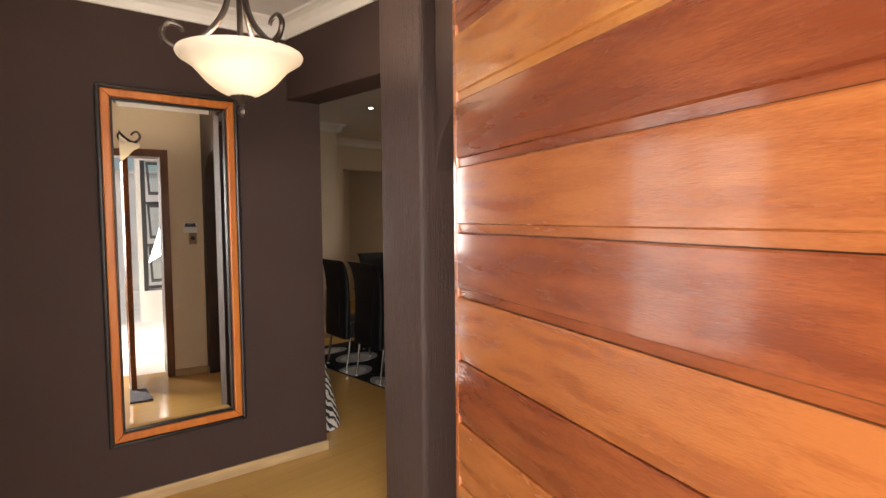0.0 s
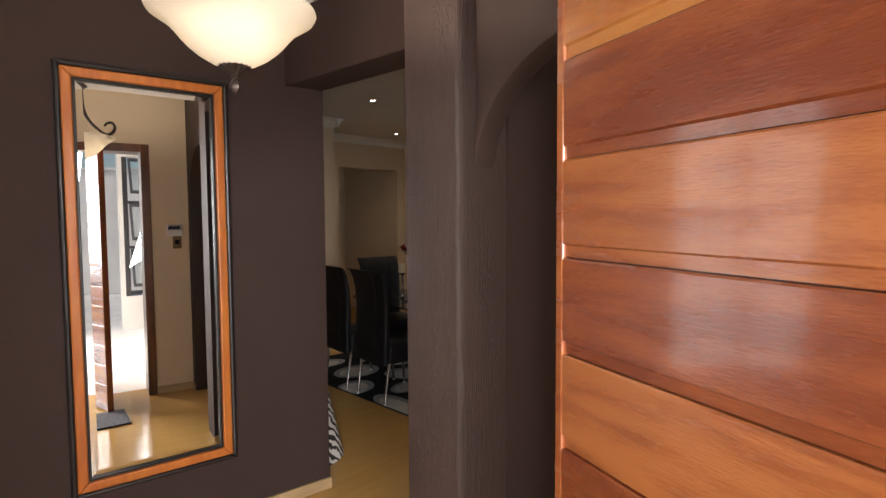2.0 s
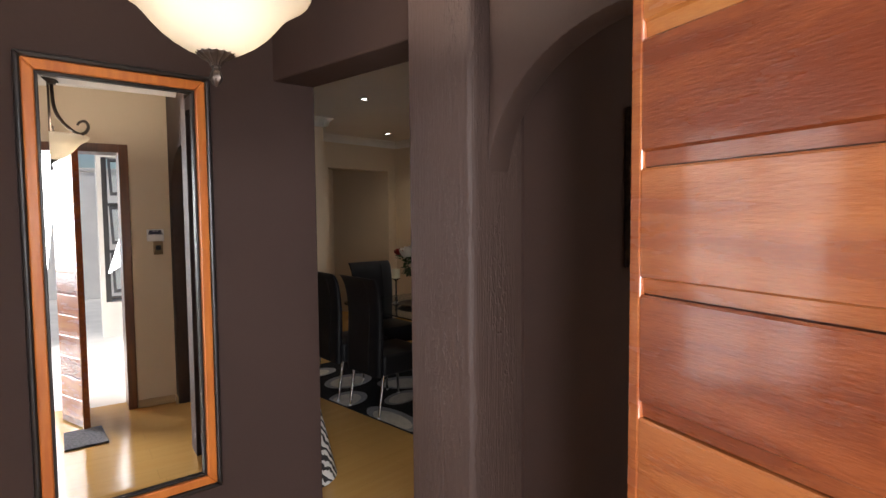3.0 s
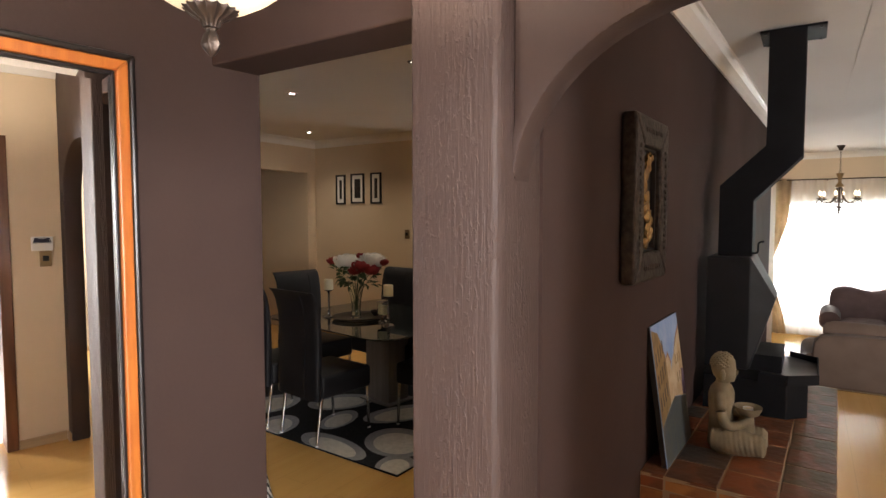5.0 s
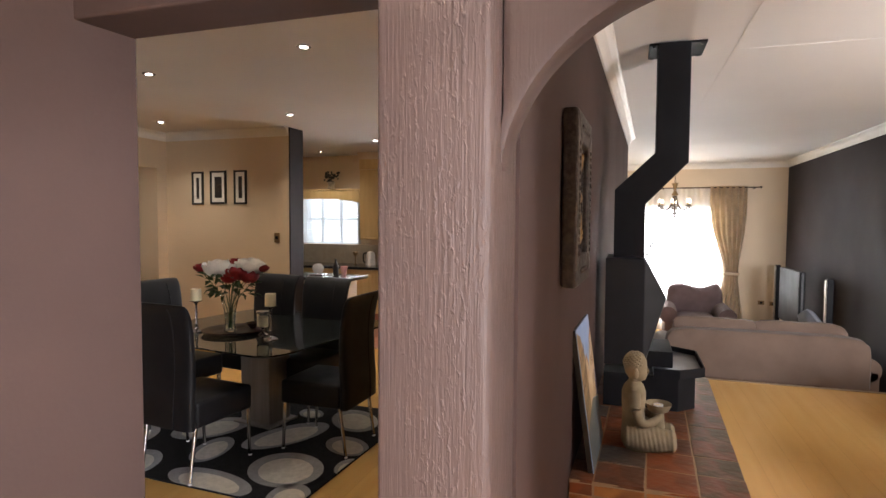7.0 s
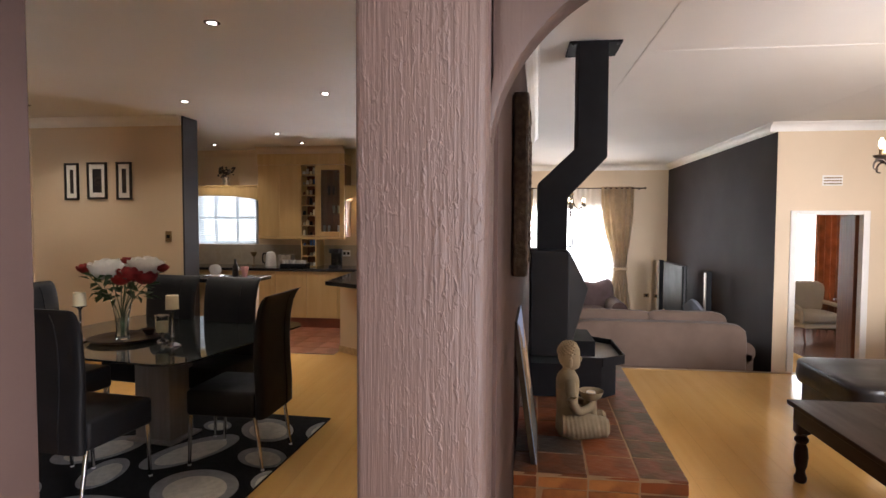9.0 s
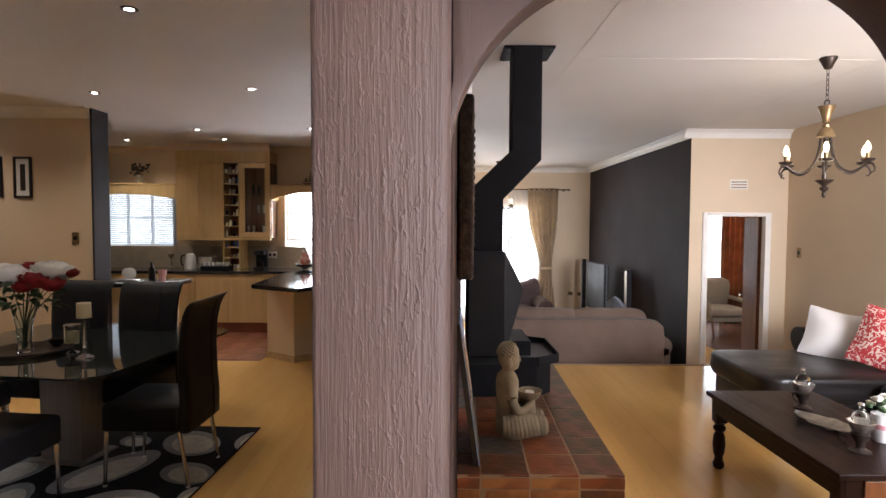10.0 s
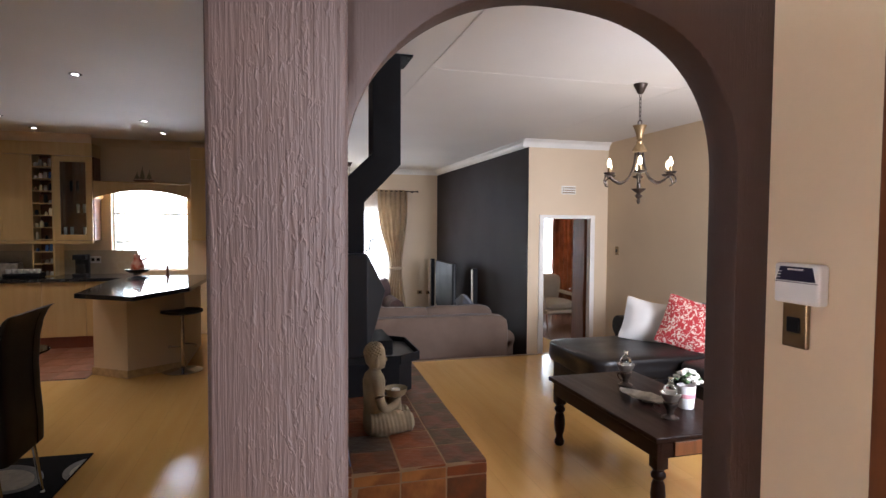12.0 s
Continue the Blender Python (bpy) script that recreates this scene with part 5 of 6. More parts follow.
def rose(parent, p, r, material, seed):
    q = random.Random(seed)
    bm = bmesh.new()
    for ring, (n, t0, t1, rad, wide) in enumerate(((3, 0.5, 2.75, 0.50, 1.15), (5, 0.45, 2.35, 0.74, 0.85), (7, 0.35, 1.85, 0.95, 0.62))):
        for k in range(n):
            a = 2 * math.pi * (k + 0.5 * ring) / n + q.uniform(-0.2, 0.2)
            tip = t1 + q.uniform(-0.2, 0.15)
            g = []
            for j in range(5):
                v = j / 4
                th = t0 + (tip - t0) * v
                row = []
                for i in range(5):
                    u = i / 2 - 1
                    az = a + u * wide * (0.55 + 0.45 * math.sin(math.pi * min(v * 0.75 + 0.15, 1)))
                    d = r * rad * (1 + (0.10 + 0.05 * ring) * v * v - 0.07 * u * u + q.uniform(-0.02, 0.02))
                    drop = 0.16 * abs(u) ** 3 * v
                    row.append(bm.verts.new((p[0] + d * math.sin(th - drop) * math.cos(az), p[1] + d * math.sin(th - drop) * math.sin(az), p[2] - 0.85 * d * math.cos(th - drop))))
                g.append(row)
            for j in range(4):
                for i in range(4):
                    bm.faces.new((g[j][i], g[j][i + 1], g[j + 1][i + 1], g[j + 1][i]))
    bmesh.ops.solidify(bm, geom=bm.faces[:], thickness=0.0015)
    part("rose", bm, material, parent, "", True)


heads = [((0.0, 0.09, 0.43), 0.105, M_PETALW), ((0.02, -0.02, 0.41), 0.07, M_PETALW), ((0.04, -0.15, 0.445), 0.095, M_PETALW), ((0.08, -0.07, 0.455), 0.07, M_PETALW),
         ((-0.02, 0.235, 0.425), 0.048, M_PETALR), ((-0.05, -0.10, 0.40), 0.075, M_PETALR), ((-0.02, -0.18, 0.375), 0.068, M_PETALR), ((0.09, 0.02, 0.465), 0.05, M_PETALR),
         ((-0.07, -0.05, 0.365), 0.055, M_PETALR), ((0.05, -0.245, 0.43), 0.042, M_PETALR)]
for k, (p, r, m) in enumerate(heads):
    p = (p[0], p[1], p[2] + 0.025)
    rose(vase, p, r * (1.0 if m is M_PETALW else 0.95), m, k)
    part("stem", tube(B(), smooth_path([(0.01 * math.cos(k), 0.01 * math.sin(k), 0.025), (p[0] * 0.25, p[1] * 0.2, 0.22), (p[0], p[1], p[2] - 0.02)], 4), 0.003, 5), M_LEAF, vase)
for k in range(110):
    a, r, z = fr.uniform(0, 6.28), fr.uniform(0.04, 0.18), fr.uniform(0.26, 0.42)
    bm = bmesh.new()
    vs = [bm.verts.new(v) for v in ((0, 0, 0), (0.028, 0.021, 0.006), (0.068, 0, -0.006), (0.028, -0.021, 0.006))]
    bm.faces.new((vs[0], vs[1], vs[2]))
    bm.faces.new((vs[0], vs[2], vs[3]))
    bmesh.ops.solidify(bm, geom=bm.faces[:], thickness=0.001)
    lf = part("leaf", bm, M_LEAF, vase)
    lf.matrix_basis = pose(r * math.cos(a) * 0.7, r * math.sin(a) * 1.15, z, fr.uniform(-40, 40), fr.uniform(-30, 50), math.degrees(a))


def candle(x, y, h, label):
    c = thing("candlestick", label, "candlestick", (x, y, TT), 0, "glass candlesticks on the dining table")
    part("stand", lathe(B(), [(0.048, 0), (0.046, 0.006), (0.014, 0.022), (0.010, 0.05), (0.014, 0.06), (0.008, 0.07), (0.008, h - 0.03), (0.016, h - 0.015), (0.040, h - 0.004), (0.042, h)], 20), M_CHROME, c, "", True)
    part("wax", lathe(B(), [(0.036, h + 0.0005), (0.037, h + 0.004), (0.036, h + 0.082), (0.031, h + 0.084), (0.024, h + 0.072), (0.004, h + 0.070)], 24, wob=0.015, lobes=3), M_WAX, c, "burned cream candle", True)
    part("wick", tube(B(), [(0, 0, h + 0.068), (0.002, 0, h + 0.082)], 0.0012, 5), M_BLACKPL, c)


candle(3.63, 3.85, 0.226, "chrome candlestick with a cream candle on the glass table")
candle(3.67, 4.50, 0.226, "chrome candlestick with a cream candle beside the flowers")
hurr = thing("hurricane_candle", "silver-banded glass candle holder on the glass table", "candle holder", (3.73, 3.985, TT))
part("foot", lathe(B(), [(0.04, 0), (0.038, 0.006), (0.012, 0.02), (0.012, 0.05), (0.04, 0.06)], 20), M_CHROME, hurr, "", True)
part("glass", lathe(B(), [(0.040, 0.0602), (0.042, 0.064), (0.042, 0.165), (0.040, 0.165), (0.039, 0.066)], 24), M_GLASS, hurr, "", True)
part("rim", lathe(B(), [(0.0425, 0.158), (0.044, 0.160), (0.044, 0.168), (0.0425, 0.170)], 24), M_CHROME, hurr)
part("wax", lathe(B(), [(0.034, 0.0665), (0.034, 0.13), (0.004, 0.132)], 20), M_WAX, hurr, "", True)
bw = thing("small_bowl", "small dark bowl on the serving tray", "bowl", (3.87, 4.17, TT + 0.013))
part("bowl", lathe(B(), [(0.022, 0), (0.025, 0.004), (0.048, 0.036), (0.050, 0.042), (0.045, 0.040), (0.02, 0.010)], 20), M_DARKTABLE, bw, "", True)

for y0, y1, z0, z1 in ((6.347, 6.511, 1.699, 2.088), (6.025, 6.250, 1.708, 2.094), (5.744, 5.917, 1.703, 2.094)):
    w, h = y1 - y0, z1 - z0
    p = thing("framed_picture", "black-framed picture with a white mount", "picture", (5.896, (y0 + y1) / 2, (z0 + z1) / 2), 90, "three framed pictures")
    p.matrix_world = pose(5.896, (y0 + y1) / 2, (z0 + z1) / 2, 0, 0, -90)
    frame_rails("frame_rail", w - 0.044, h - 0.044, 0.021, -0.022, -0.001, M_BLACKWOOD, p, 0.003)
    part("mount", box(B(), -w / 2 + 0.022, w / 2 - 0.022, -0.010, -0.002, -h / 2 + 0.022, h / 2 - 0.022), M_PAPER, p, "white mount")
    part("print", box(B(), -w / 2 + 0.062, w / 2 - 0.062, -0.0115, -0.0102, -h / 2 + 0.07, h / 2 - 0.07), M_BLACKWOOD, p, "dark print")
    part("motif", box(B(), -w / 2 + 0.075, w / 2 - 0.078, -0.0125, -0.0117, -0.05, 0.045), M_PEWTER, p)

M_ZEBRA = mat("zebra_cloth", (0.75, 0.73, 0.70), 0.85, bump=0.2, bscale=200)
nt = M_ZEBRA.node_tree
wv = nt.nodes.new("ShaderNodeTexWave")
wv.inputs["Scale"].default_value, wv.inputs["Distortion"].default_value, wv.inputs["Detail Scale"].default_value = 9, 5, 2
wv.bands_direction = "DIAGONAL"
st = nt.nodes.new("ShaderNodeMath")
st.operation, st.inputs[1].default_value = "GREATER_THAN", 0.52
mx2 = nt.nodes.new("ShaderNodeMix")
mx2.data_type = "RGBA"
mx2.inputs["A"].default_value, mx2.inputs["B"].default_value = (0.75, 0.73, 0.70, 1), (0.03, 0.028, 0.028, 1)
tc2 = nt.nodes.new("ShaderNodeTexCoord")
nt.links.new(tc2.outputs["Object"], wv.inputs["Vector"])
nt.links.new(wv.outputs["Fac"], st.inputs[0])
nt.links.new(st.outputs[0], mx2.inputs["Factor"])
nt.links.new(mx2.outputs["Result"], nt.nodes["Principled BSDF"].inputs["Base Color"])
zb = thing("zebra_floor_vase", "zebra-striped conical floor vase beside the brown wall", "floor vase", (2.06, 3.57, 0.0))
part("body", lathe(B(), [(0.19, 0), (0.20, 0.01), (0.175, 0.12), (0.14, 0.28), (0.105, 0.43), (0.075, 0.55), (0.07, 0.56), (0.06, 0.55)], 40), M_ZEBRA, zb, "", True)
part("rim", lathe(B(), [(0.06, 0.551), (0.074, 0.553), (0.078, 0.562), (0.07, 0.572), (0.06, 0.566)], 32), M_BLACKWOOD, zb, "", True)

SPOTS = ((3.62, 4.836), (5.22, 6.312), (3.397, 3.437), (5.245, 4.743), (5.09, 3.39), (7.09, 4.69), (7.85, 4.665), (7.93, 5.97), (7.0, 3.355), (7.82, 3.33))
for k, (x, y) in enumerate(SPOTS):
    d = thing("downlight", "lit recessed ceiling downlight with a metal rim", "downlight", (x, y, CE), 0, "recessed downlights")
    part("rim", lathe(B(), [(0.023, -0.004), (0.036, -0.007), (0.044, -0.003), (0.044, -0.0005), (0.023, -0.0005)], 24), M_IRON, d, "", True)
    part("lens", lathe(B(), [(0.002, -0.0055), (0.022, -0.005), (0.022, -0.001)], 20), M_SPOT, d, "lit lens")
    if k not in (6, 9):
        lamp("downlight_beam", "SPOT", look((x, y, CE - 0.02), (x, y, 0)), 23, (1.0, 0.88, 0.70), 0.03, angle=130)

# ---------------------------------------------------------------- kitchen
KF, KW = 7.95, 8.599


def base_unit(y0, y1):
    u = thing("base_cabinet", "pale maple kitchen base cabinet with a red-brown plinth", "kitchen cabinet", (0, 0, 0), 0, "kitchen base cabinets")
    part("body", box(B(), KF + 0.021, KW - 0.002, y0 + 0.001, y1 - 0.001, 0.15, 0.80), M_MAPLECAB, u)
    part("plinth", box(B(), KF + 0.06, KF + 0.08, y0 + 0.001, y1 - 0.001, 0.009, 0.149), M_PLINTH, u, "red-brown plinth")
    d = part("door", box(B(), KF, KF + 0.02, y0 + 0.003, y1 - 0.003, 0.153, 0.795, 0.002), M_MAPLECAB, u)
    part("handle", tube(B(), [(KF - 0.022, y0 + 0.05, 0.60), (KF - 0.022, y0 + 0.05, 0.72)], 0.006), M_MAPLECAB, d)


for k in range(7):
    base_unit(3.76 + 0.45 * k, 4.21 + 0.45 * k)
wt = thing("worktop", "polished black granite worktop along the kitchen wall", "worktop")
part("slab", box(B(), KF - 0.03, KW - 0.001, 3.79, 6.95, 0.801, 0.838, 0.004), M_GRANITE, wt)
pen = thing("peninsula", "cream kitchen peninsula with a wide black granite top", "kitchen peninsula")
part("base", prism(B(), [(6.67, 3.77), (6.42, 3.41), (6.72, 2.95), (7.9, 2.95), (7.9, 3.60), (7.35, 3.74)], 0.0, 0.819), M_CREAM, pen)
part("skirting", prism(B(), [(6.665, 3.785), (6.405, 3.41), (6.715, 2.938), (6.73, 2.945), (6.425, 3.412), (6.678, 3.778)], 0.001, 0.075), M_SKIRT, pen)
part("worktop", prism(B(), [(6.13, 3.76), (5.78, 3.21), (6.45, 2.86), (7.905, 2.80), (7.905, 3.70), (7.40, 3.80)], 0.82, 0.862, 0.004), M_GRANITE, pen, "black granite top")
isl = thing("breakfast_counter", "cream breakfast counter with a black granite top", "kitchen counter")
part("base", box(B(), 6.26, 6.62, 4.72, 5.95, 0.0, 0.819), M_CREAM, isl)
part("worktop", box(B(), 6.16, 6.69, 4.60, 5.98, 0.82, 0.862, 0.004), M_GRANITE, isl, "black granite top")

upper = thing("upper_cabinet", "pale maple double-door wall cabinet", "kitchen cabinet")
part("body", box(B(), 8.29, KW, 4.862, 5.50, 1.27, 2.30), M_MAPLECAB, upper)
for y0, y1, hy in ((4.864, 5.179, 5.15), (5.182, 5.498, 5.21)):
    d = part("door", box(B(), 8.268, 8.289, y0, y1, 1.275, 2.295, 0.002), M_MAPLECAB, upper)
    part("handle", tube(B(), [(8.245, hy, 1.36), (8.245, hy, 1.48)], 0.006), M_MAPLECAB, d)
part("light_rail", box(B(), 8.262, 8.30, 4.21, 5.50, 1.235, 1.269, 0.003), M_MAPLECAB, upper)
part("fascia", box(B(), 8.262, KW, 4.205, 5.502, 2.301, 2.455), M_MAPLECAB, upper)
cornice("trim_cornice_cabinet", (8.261, 4.205), (8.261, 5.502), 1, M_CREAM, label="pale cornice over the wall cabinets")
rack = thing("spice_rack", "narrow open maple shelf rack full of cups and jars", "shelf rack")
part("side", box(B(), 8.27, KW, 4.848, 4.861, 0.839, 2.30), M_MAPLECAB, rack)
part("side", box(B(), 8.27, KW, 4.632, 4.645, 0.839, 2.30), M_MAPLECAB, rack)
part("back", box(B(), 8.50, 8.51, 4.646, 4.847, 0.839, 2.30), M_FRAMEWOOD, rack)
shz = [0.84 + 0.146 * i for i in range(11)]
jar_mats = (M_PLASTIC, M_BLACKPL, M_SILVER, M_FRAMEWOOD, mat("blue_tin", (0.05, 0.12, 0.35), 0.4), M_WAX)
for i, z in enumerate(shz[:-1]):
    part("shelf", box(B(), 8.272, 8.499, 4.646, 4.847, z, z + 0.010), M_MAPLECAB, rack)
    for j in range(4):
        y = 4.672 + 0.049 * j
        if fr.random() < 0.85:
            h, r = fr.uniform(0.035, 0.105), fr.uniform(0.014, 0.022)
            jar = thing("jar", "small jar on the open kitchen rack", "jar", (8.31, y, z + 0.0105), 0, "jars on the rack")
            part("body", lathe(B(), [(r * 0.85, 0), (r, 0.006), (r, h * 0.7), (r * 0.8, h * 0.82), (r * 0.8, h), (r * 0.2, h)], 10), jar_mats[fr.randrange(6)], jar, "", True)
glz = thing("glazed_cabinet", "maple wall cabinet with a dark glazed door", "kitchen cabinet")
part("body", box(B(), 8.33, KW, 4.21, 4.630, 1.27, 2.30), M_FRAMEWOOD, glz)
for y0, y1, z0, z1 in ((4.212, 4.282, 1.275, 2.295), (4.558, 4.628, 1.275, 2.295), (4.2825, 4.5575, 1.275, 1.345), (4.2825, 4.5575, 2.225, 2.295)):
    part("door_rail", box(B(), 8.268, 8.29, y0, y1, z0, z1, 0.002), M_MAPLECAB, glz)
part("pane", box(B(), 8.276, 8.281, 4.283, 4.557, 1.346, 2.224), M_GLASS, glz)
for z in (1.60, 1.86):
    part("shelf", box(B(), 8.291, 8.329, 4.284, 4.556, z, z + 0.008), M_GLASS, glz)
for k in range(7):
    gl = thing("glassware", "white and clear crockery inside the glazed cabinet", "crockery", (8.31, 4.31 + 0.07 * (k % 4), (1.346, 1.609, 1.869)[k % 3]), 0, "crockery in the cabinet")
    part("cup", lathe(B(), [(0.010, 0), (0.016, 0.01), (0.017, 0.09 + 0.02 * (k % 3)), (0.013, 0.09 + 0.02 * (k % 3))], 10), (M_PLASTIC, M_SILVER, M_BLACKPL)[k % 3], gl, "", True)
uc = thing("upper_cabinet", "pale maple wall cabinet beside the kitchen window", "kitchen cabinet")
part("body", box(B(), 8.29, KW, 2.3, 3.10, 1.27, 2.30), M_MAPLECAB, uc)
part("door", box(B(), 8.268, 8.289, 2.70, 3.098, 1.275, 2.295, 0.002), M_MAPLECAB, uc)
part("fascia", box(B(), 8.262, KW, 2.3, 3.102, 2.301, 2.455), M_MAPLECAB, uc)


def pelmet(y0, y1, z_end, z_mid, z_top, label):
    p = thing("window_pelmet", label, "pelmet")
    n = 16
    low = [(y0 + (y1 - y0) * i / n, z_end + (z_mid - z_end) * (1 - (2 * i / n - 1) ** 2)) for i in range(n + 1)]
    part("board", extrude(B(), low + [(y1, z_top), (y0, z_top)], "x", 8.272, 8.292), M_MAPLECAB, p)
    part("shelf", box(B(), 8.262, KW, y0, y1, z_top + 0.001, z_top + 0.022, 0.003), M_MAPLECAB, p)
    part("cheek", box(B(), 8.293, KW, y1 - 0.02, y1, z_end, z_top), M_MAPLECAB, p)


pelmet(5.503, 6.95, 1.80, 1.865, 1.99, "arched maple pelmet over the blind window")
pelmet(3.104, 4.204, 1.79, 1.895, 1.98, "arched maple pelmet over the kitchen window")
setting("trim_splashback", box(B(), 8.590, 8.598, 3.79, 6.95, 0.839, 1.139), M_SPLASH, "beige tiled splashback", "trim")
bl = thing("venetian_blind", "white venetian blind drawn over the kitchen window", "blind")
part("head_rail", box(B(), 8.54, 8.585, 5.62, 6.80, 1.89, 1.925, 0.003), M_PLASTIC, bl)
for k in range(26):
    sl = part("slat", box(B(), -0.014, 0.014, 5.63, 6.79, -0.0008, 0.0008), M_BLIND, bl)
    sl.matrix_basis = pose(8.562, 0, 1.872 - 0.0285 * k, 0, 63, 0)


def window(name, x, y0, y1, z0, z1, nv, nh, label):
    w = tagged(new(name), label, "window", "", "structure")
    for y in [y0 + (y1 - y0) * i / nv for i in range(nv + 1)]:
        part("window_frame", box(B(), x - 0.02, x + 0.02, y - 0.018, y + 0.018, z0, z1, 0.003), M_WHITE, w)
    for z in [z0 + (z1 - z0) * i / nh for i in range(nh + 1)]:
        part("window_bar", box(B(), x - 0.015, x + 0.015, y0 + 0.0185, y1 - 0.0185, z - 0.014, z + 0.014, 0.003), M_WHITE, w)
    pn = part("pane", box(B(), x - 0.003, x + 0.003, y0 + 0.019, y1 - 0.019, z0 + 0.015, z1 - 0.015), M_GLASS, w)
    pn.visible_shadow = False
    return w


hall_win = tagged(new("window_hall"), "white-framed hall window beside the mirror", "window", "", "structure")
hall_win.matrix_world = pose((WX0 + WX1) / 2, mirror_wall_y((WX0 + WX1) / 2) + 0.10, 0, 0, 0, math.degrees(math.atan(SKEW)))
hw_ = (WX1 - WX0) / 2 - 0.003
for x in (-hw_ + 0.022, 0.0, hw_ - 0.022):
    part("window_frame", box(B(), x - 0.02, x + 0.02, -0.02, 0.02, WZ0 + 0.002, WZ1 - 0.002, 0.003), M_WHITE, hall_win)
for z in (WZ0 + 0.02, WZ0 + 1.05, WZ1 - 0.02):
    for x in (-hw_ + 0.043, 0.021):
        part("window_bar", box(B(), x, x + hw_ - 0.064, -0.015, 0.015, z - 0.014, z + 0.014, 0.003), M_WHITE, hall_win)
for x in (-hw_ + 0.043, 0.021):
    pn = part("pane", box(B(), x, x + hw_ - 0.064, -0.003, 0.003, WZ0 + 0.034, WZ1 - 0.034), M_GLASS, hall_win)
    pn.visible_shadow = False
window("window_1", 8.72, 5.70, 6.75, 1.14, 1.93, 3, 2, "white-framed kitchen window behind the blind")
window("window_2", 8.72, 3.20, 4.10, 0.87, 1.98, 1, 3, "white-framed kitchen window")
window("window_3", 11.42, 0.02, 1.85, -0.25, 1.76, 3, 2, "tall white-framed lounge window")
window("window_4", 11.72, -4.3, -2.2, 0.1, 1.85, 2, 2, "white-framed bedroom window")
# Emitting board past the panes; its glow stands in for bright daylight.
glow = plain("daylight_glow", (0.95, 0.98, 1.0), 1.0, emit=1.35)
setting("backdrop", box(B(), 14.0, 14.1, -9, 11, -1.5, 7), glow, "added glowing white board standing in for daylight beyond the windows")

terra = tagged(new("floor_kitchen_tiles"), "terracotta tiled kitchen floor", "floor", "", "structure")
part("bed", box(B(), 6.50, 7.98, 3.79, 6.95, 0.0008, 0.004), M_GROUT, terra)
bm = box(bmesh.new(), -0.147, 0.147, -0.147, 0.147, 0, 0.005, 0.002, 1)
tme = bpy.data.meshes.new("terracotta_tile")
bm.to_mesh(tme)
bm.free()
tme.materials.append(M_TERRA)
for i in range(5):
    for j in range(10):
        o = new("terracotta_tile", tme)
        o.parent = terra
        o.location = (6.655 + 0.302 * i, 3.945 + 0.302 * j, 0.0042)


def simple_item(name, label, category, loc, profile, material, rz=0, n=20):
    t = thing(name, label, category, loc, rz)
    part("body", lathe(B(), profile, n), material, t, "", True)
    return t


KT = 0.8385
k1 = simple_item("kettle", "white electric kettle on the black worktop", "kettle", (8.30, 5.33, KT), [(0.075, 0), (0.078, 0.02), (0.068, 0.16), (0.055, 0.20), (0.02, 0.215)], M_PLASTIC)
part("handle", tube(B(), smooth_path([(0.0, 0.06, 0.19), (0.0, 0.12, 0.17), (0.0, 0.12, 0.06), (0.0, 0.075, 0.04)]), 0.010), M_BLACKPL, k1)
tst = thing("toaster", "silver toaster on the black worktop", "toaster", (8.32, 5.10, KT))
part("case", box(B(), -0.08, 0.08, -0.10, 0.10, 0, 0.17, 0.02, 3), M_SILVER, tst, "", True)
part("slot", box(B(), -0.05, 0.05, -0.08, 0.08, 0.1705, 0.172), M_BLACKPL, tst)
cof = thing("coffee_machine", "black coffee machine on the black worktop", "coffee machine", (8.30, 4.36, KT))
part("base", box(B(), -0.08, 0.10, -0.075, 0.075, 0, 0.03, 0.006), M_BLACKPL, cof)
part("tower", box(B(), 0.03, 0.10, -0.075, 0.075, 0.0301, 0.26, 0.008), M_BLACKPL, cof)
part("head", box(B(), -0.08, 0.0299, -0.07, 0.07, 0.20, 0.26, 0.008), M_BLACKPL, cof)
part("jug", lathe(B(), [(0.045, 0.031), (0.052, 0.05), (0.05, 0.12), (0.038, 0.14)], 16, (-0.028, 0, 0)), M_GLASS, cof, "", True)
dr = thing("dish_drainer", "dark dish rack holding white crockery on the worktop", "dish rack", (8.22, 4.92, KT))
part("rack", box(B(), -0.12, 0.12, -0.19, 0.19, 0, 0.05, 0.01), M_BLACKPL, dr)
for k in range(6):
    part("cup", lathe(B(), [(0.024, 0), (0.034, 0.05), (0.031, 0.05), (0.02, 0.006)], 14, (-0.05, -0.15 + 0.06 * k, 0.051)), M_PLASTIC, dr, "", True)
scone = simple_item("table_lamp", "small lit flower-shaped lamp on the worktop", "lamp", (8.36, 5.62, KT), [(0.03, 0), (0.03, 0.01), (0.008, 0.02), (0.008, 0.13), (0.03, 0.15), (0.05, 0.20), (0.046, 0.20), (0.02, 0.155)], M_BRASS)
sock = thing("wall_socket", "double wall socket on the tiled splashback", "socket", (8.589, 4.28, 1.02), 90)
part("plate", box(B(), -0.06, 0.06, 0.0, 0.010, -0.045, 0.045, 0.003), M_PLASTIC, sock)
for y in (-0.03, 0.03):
    part("outlet", box(B(), y - 0.018, y + 0.018, 0.0102, 0.012, -0.02, 0.02), M_BLACKPL, sock)
jugm = mat("red_glazed_pottery", (0.55, 0.10, 0.05), 0.3, col2=(0.70, 0.62, 0.52), scale=9, bump=0.1)
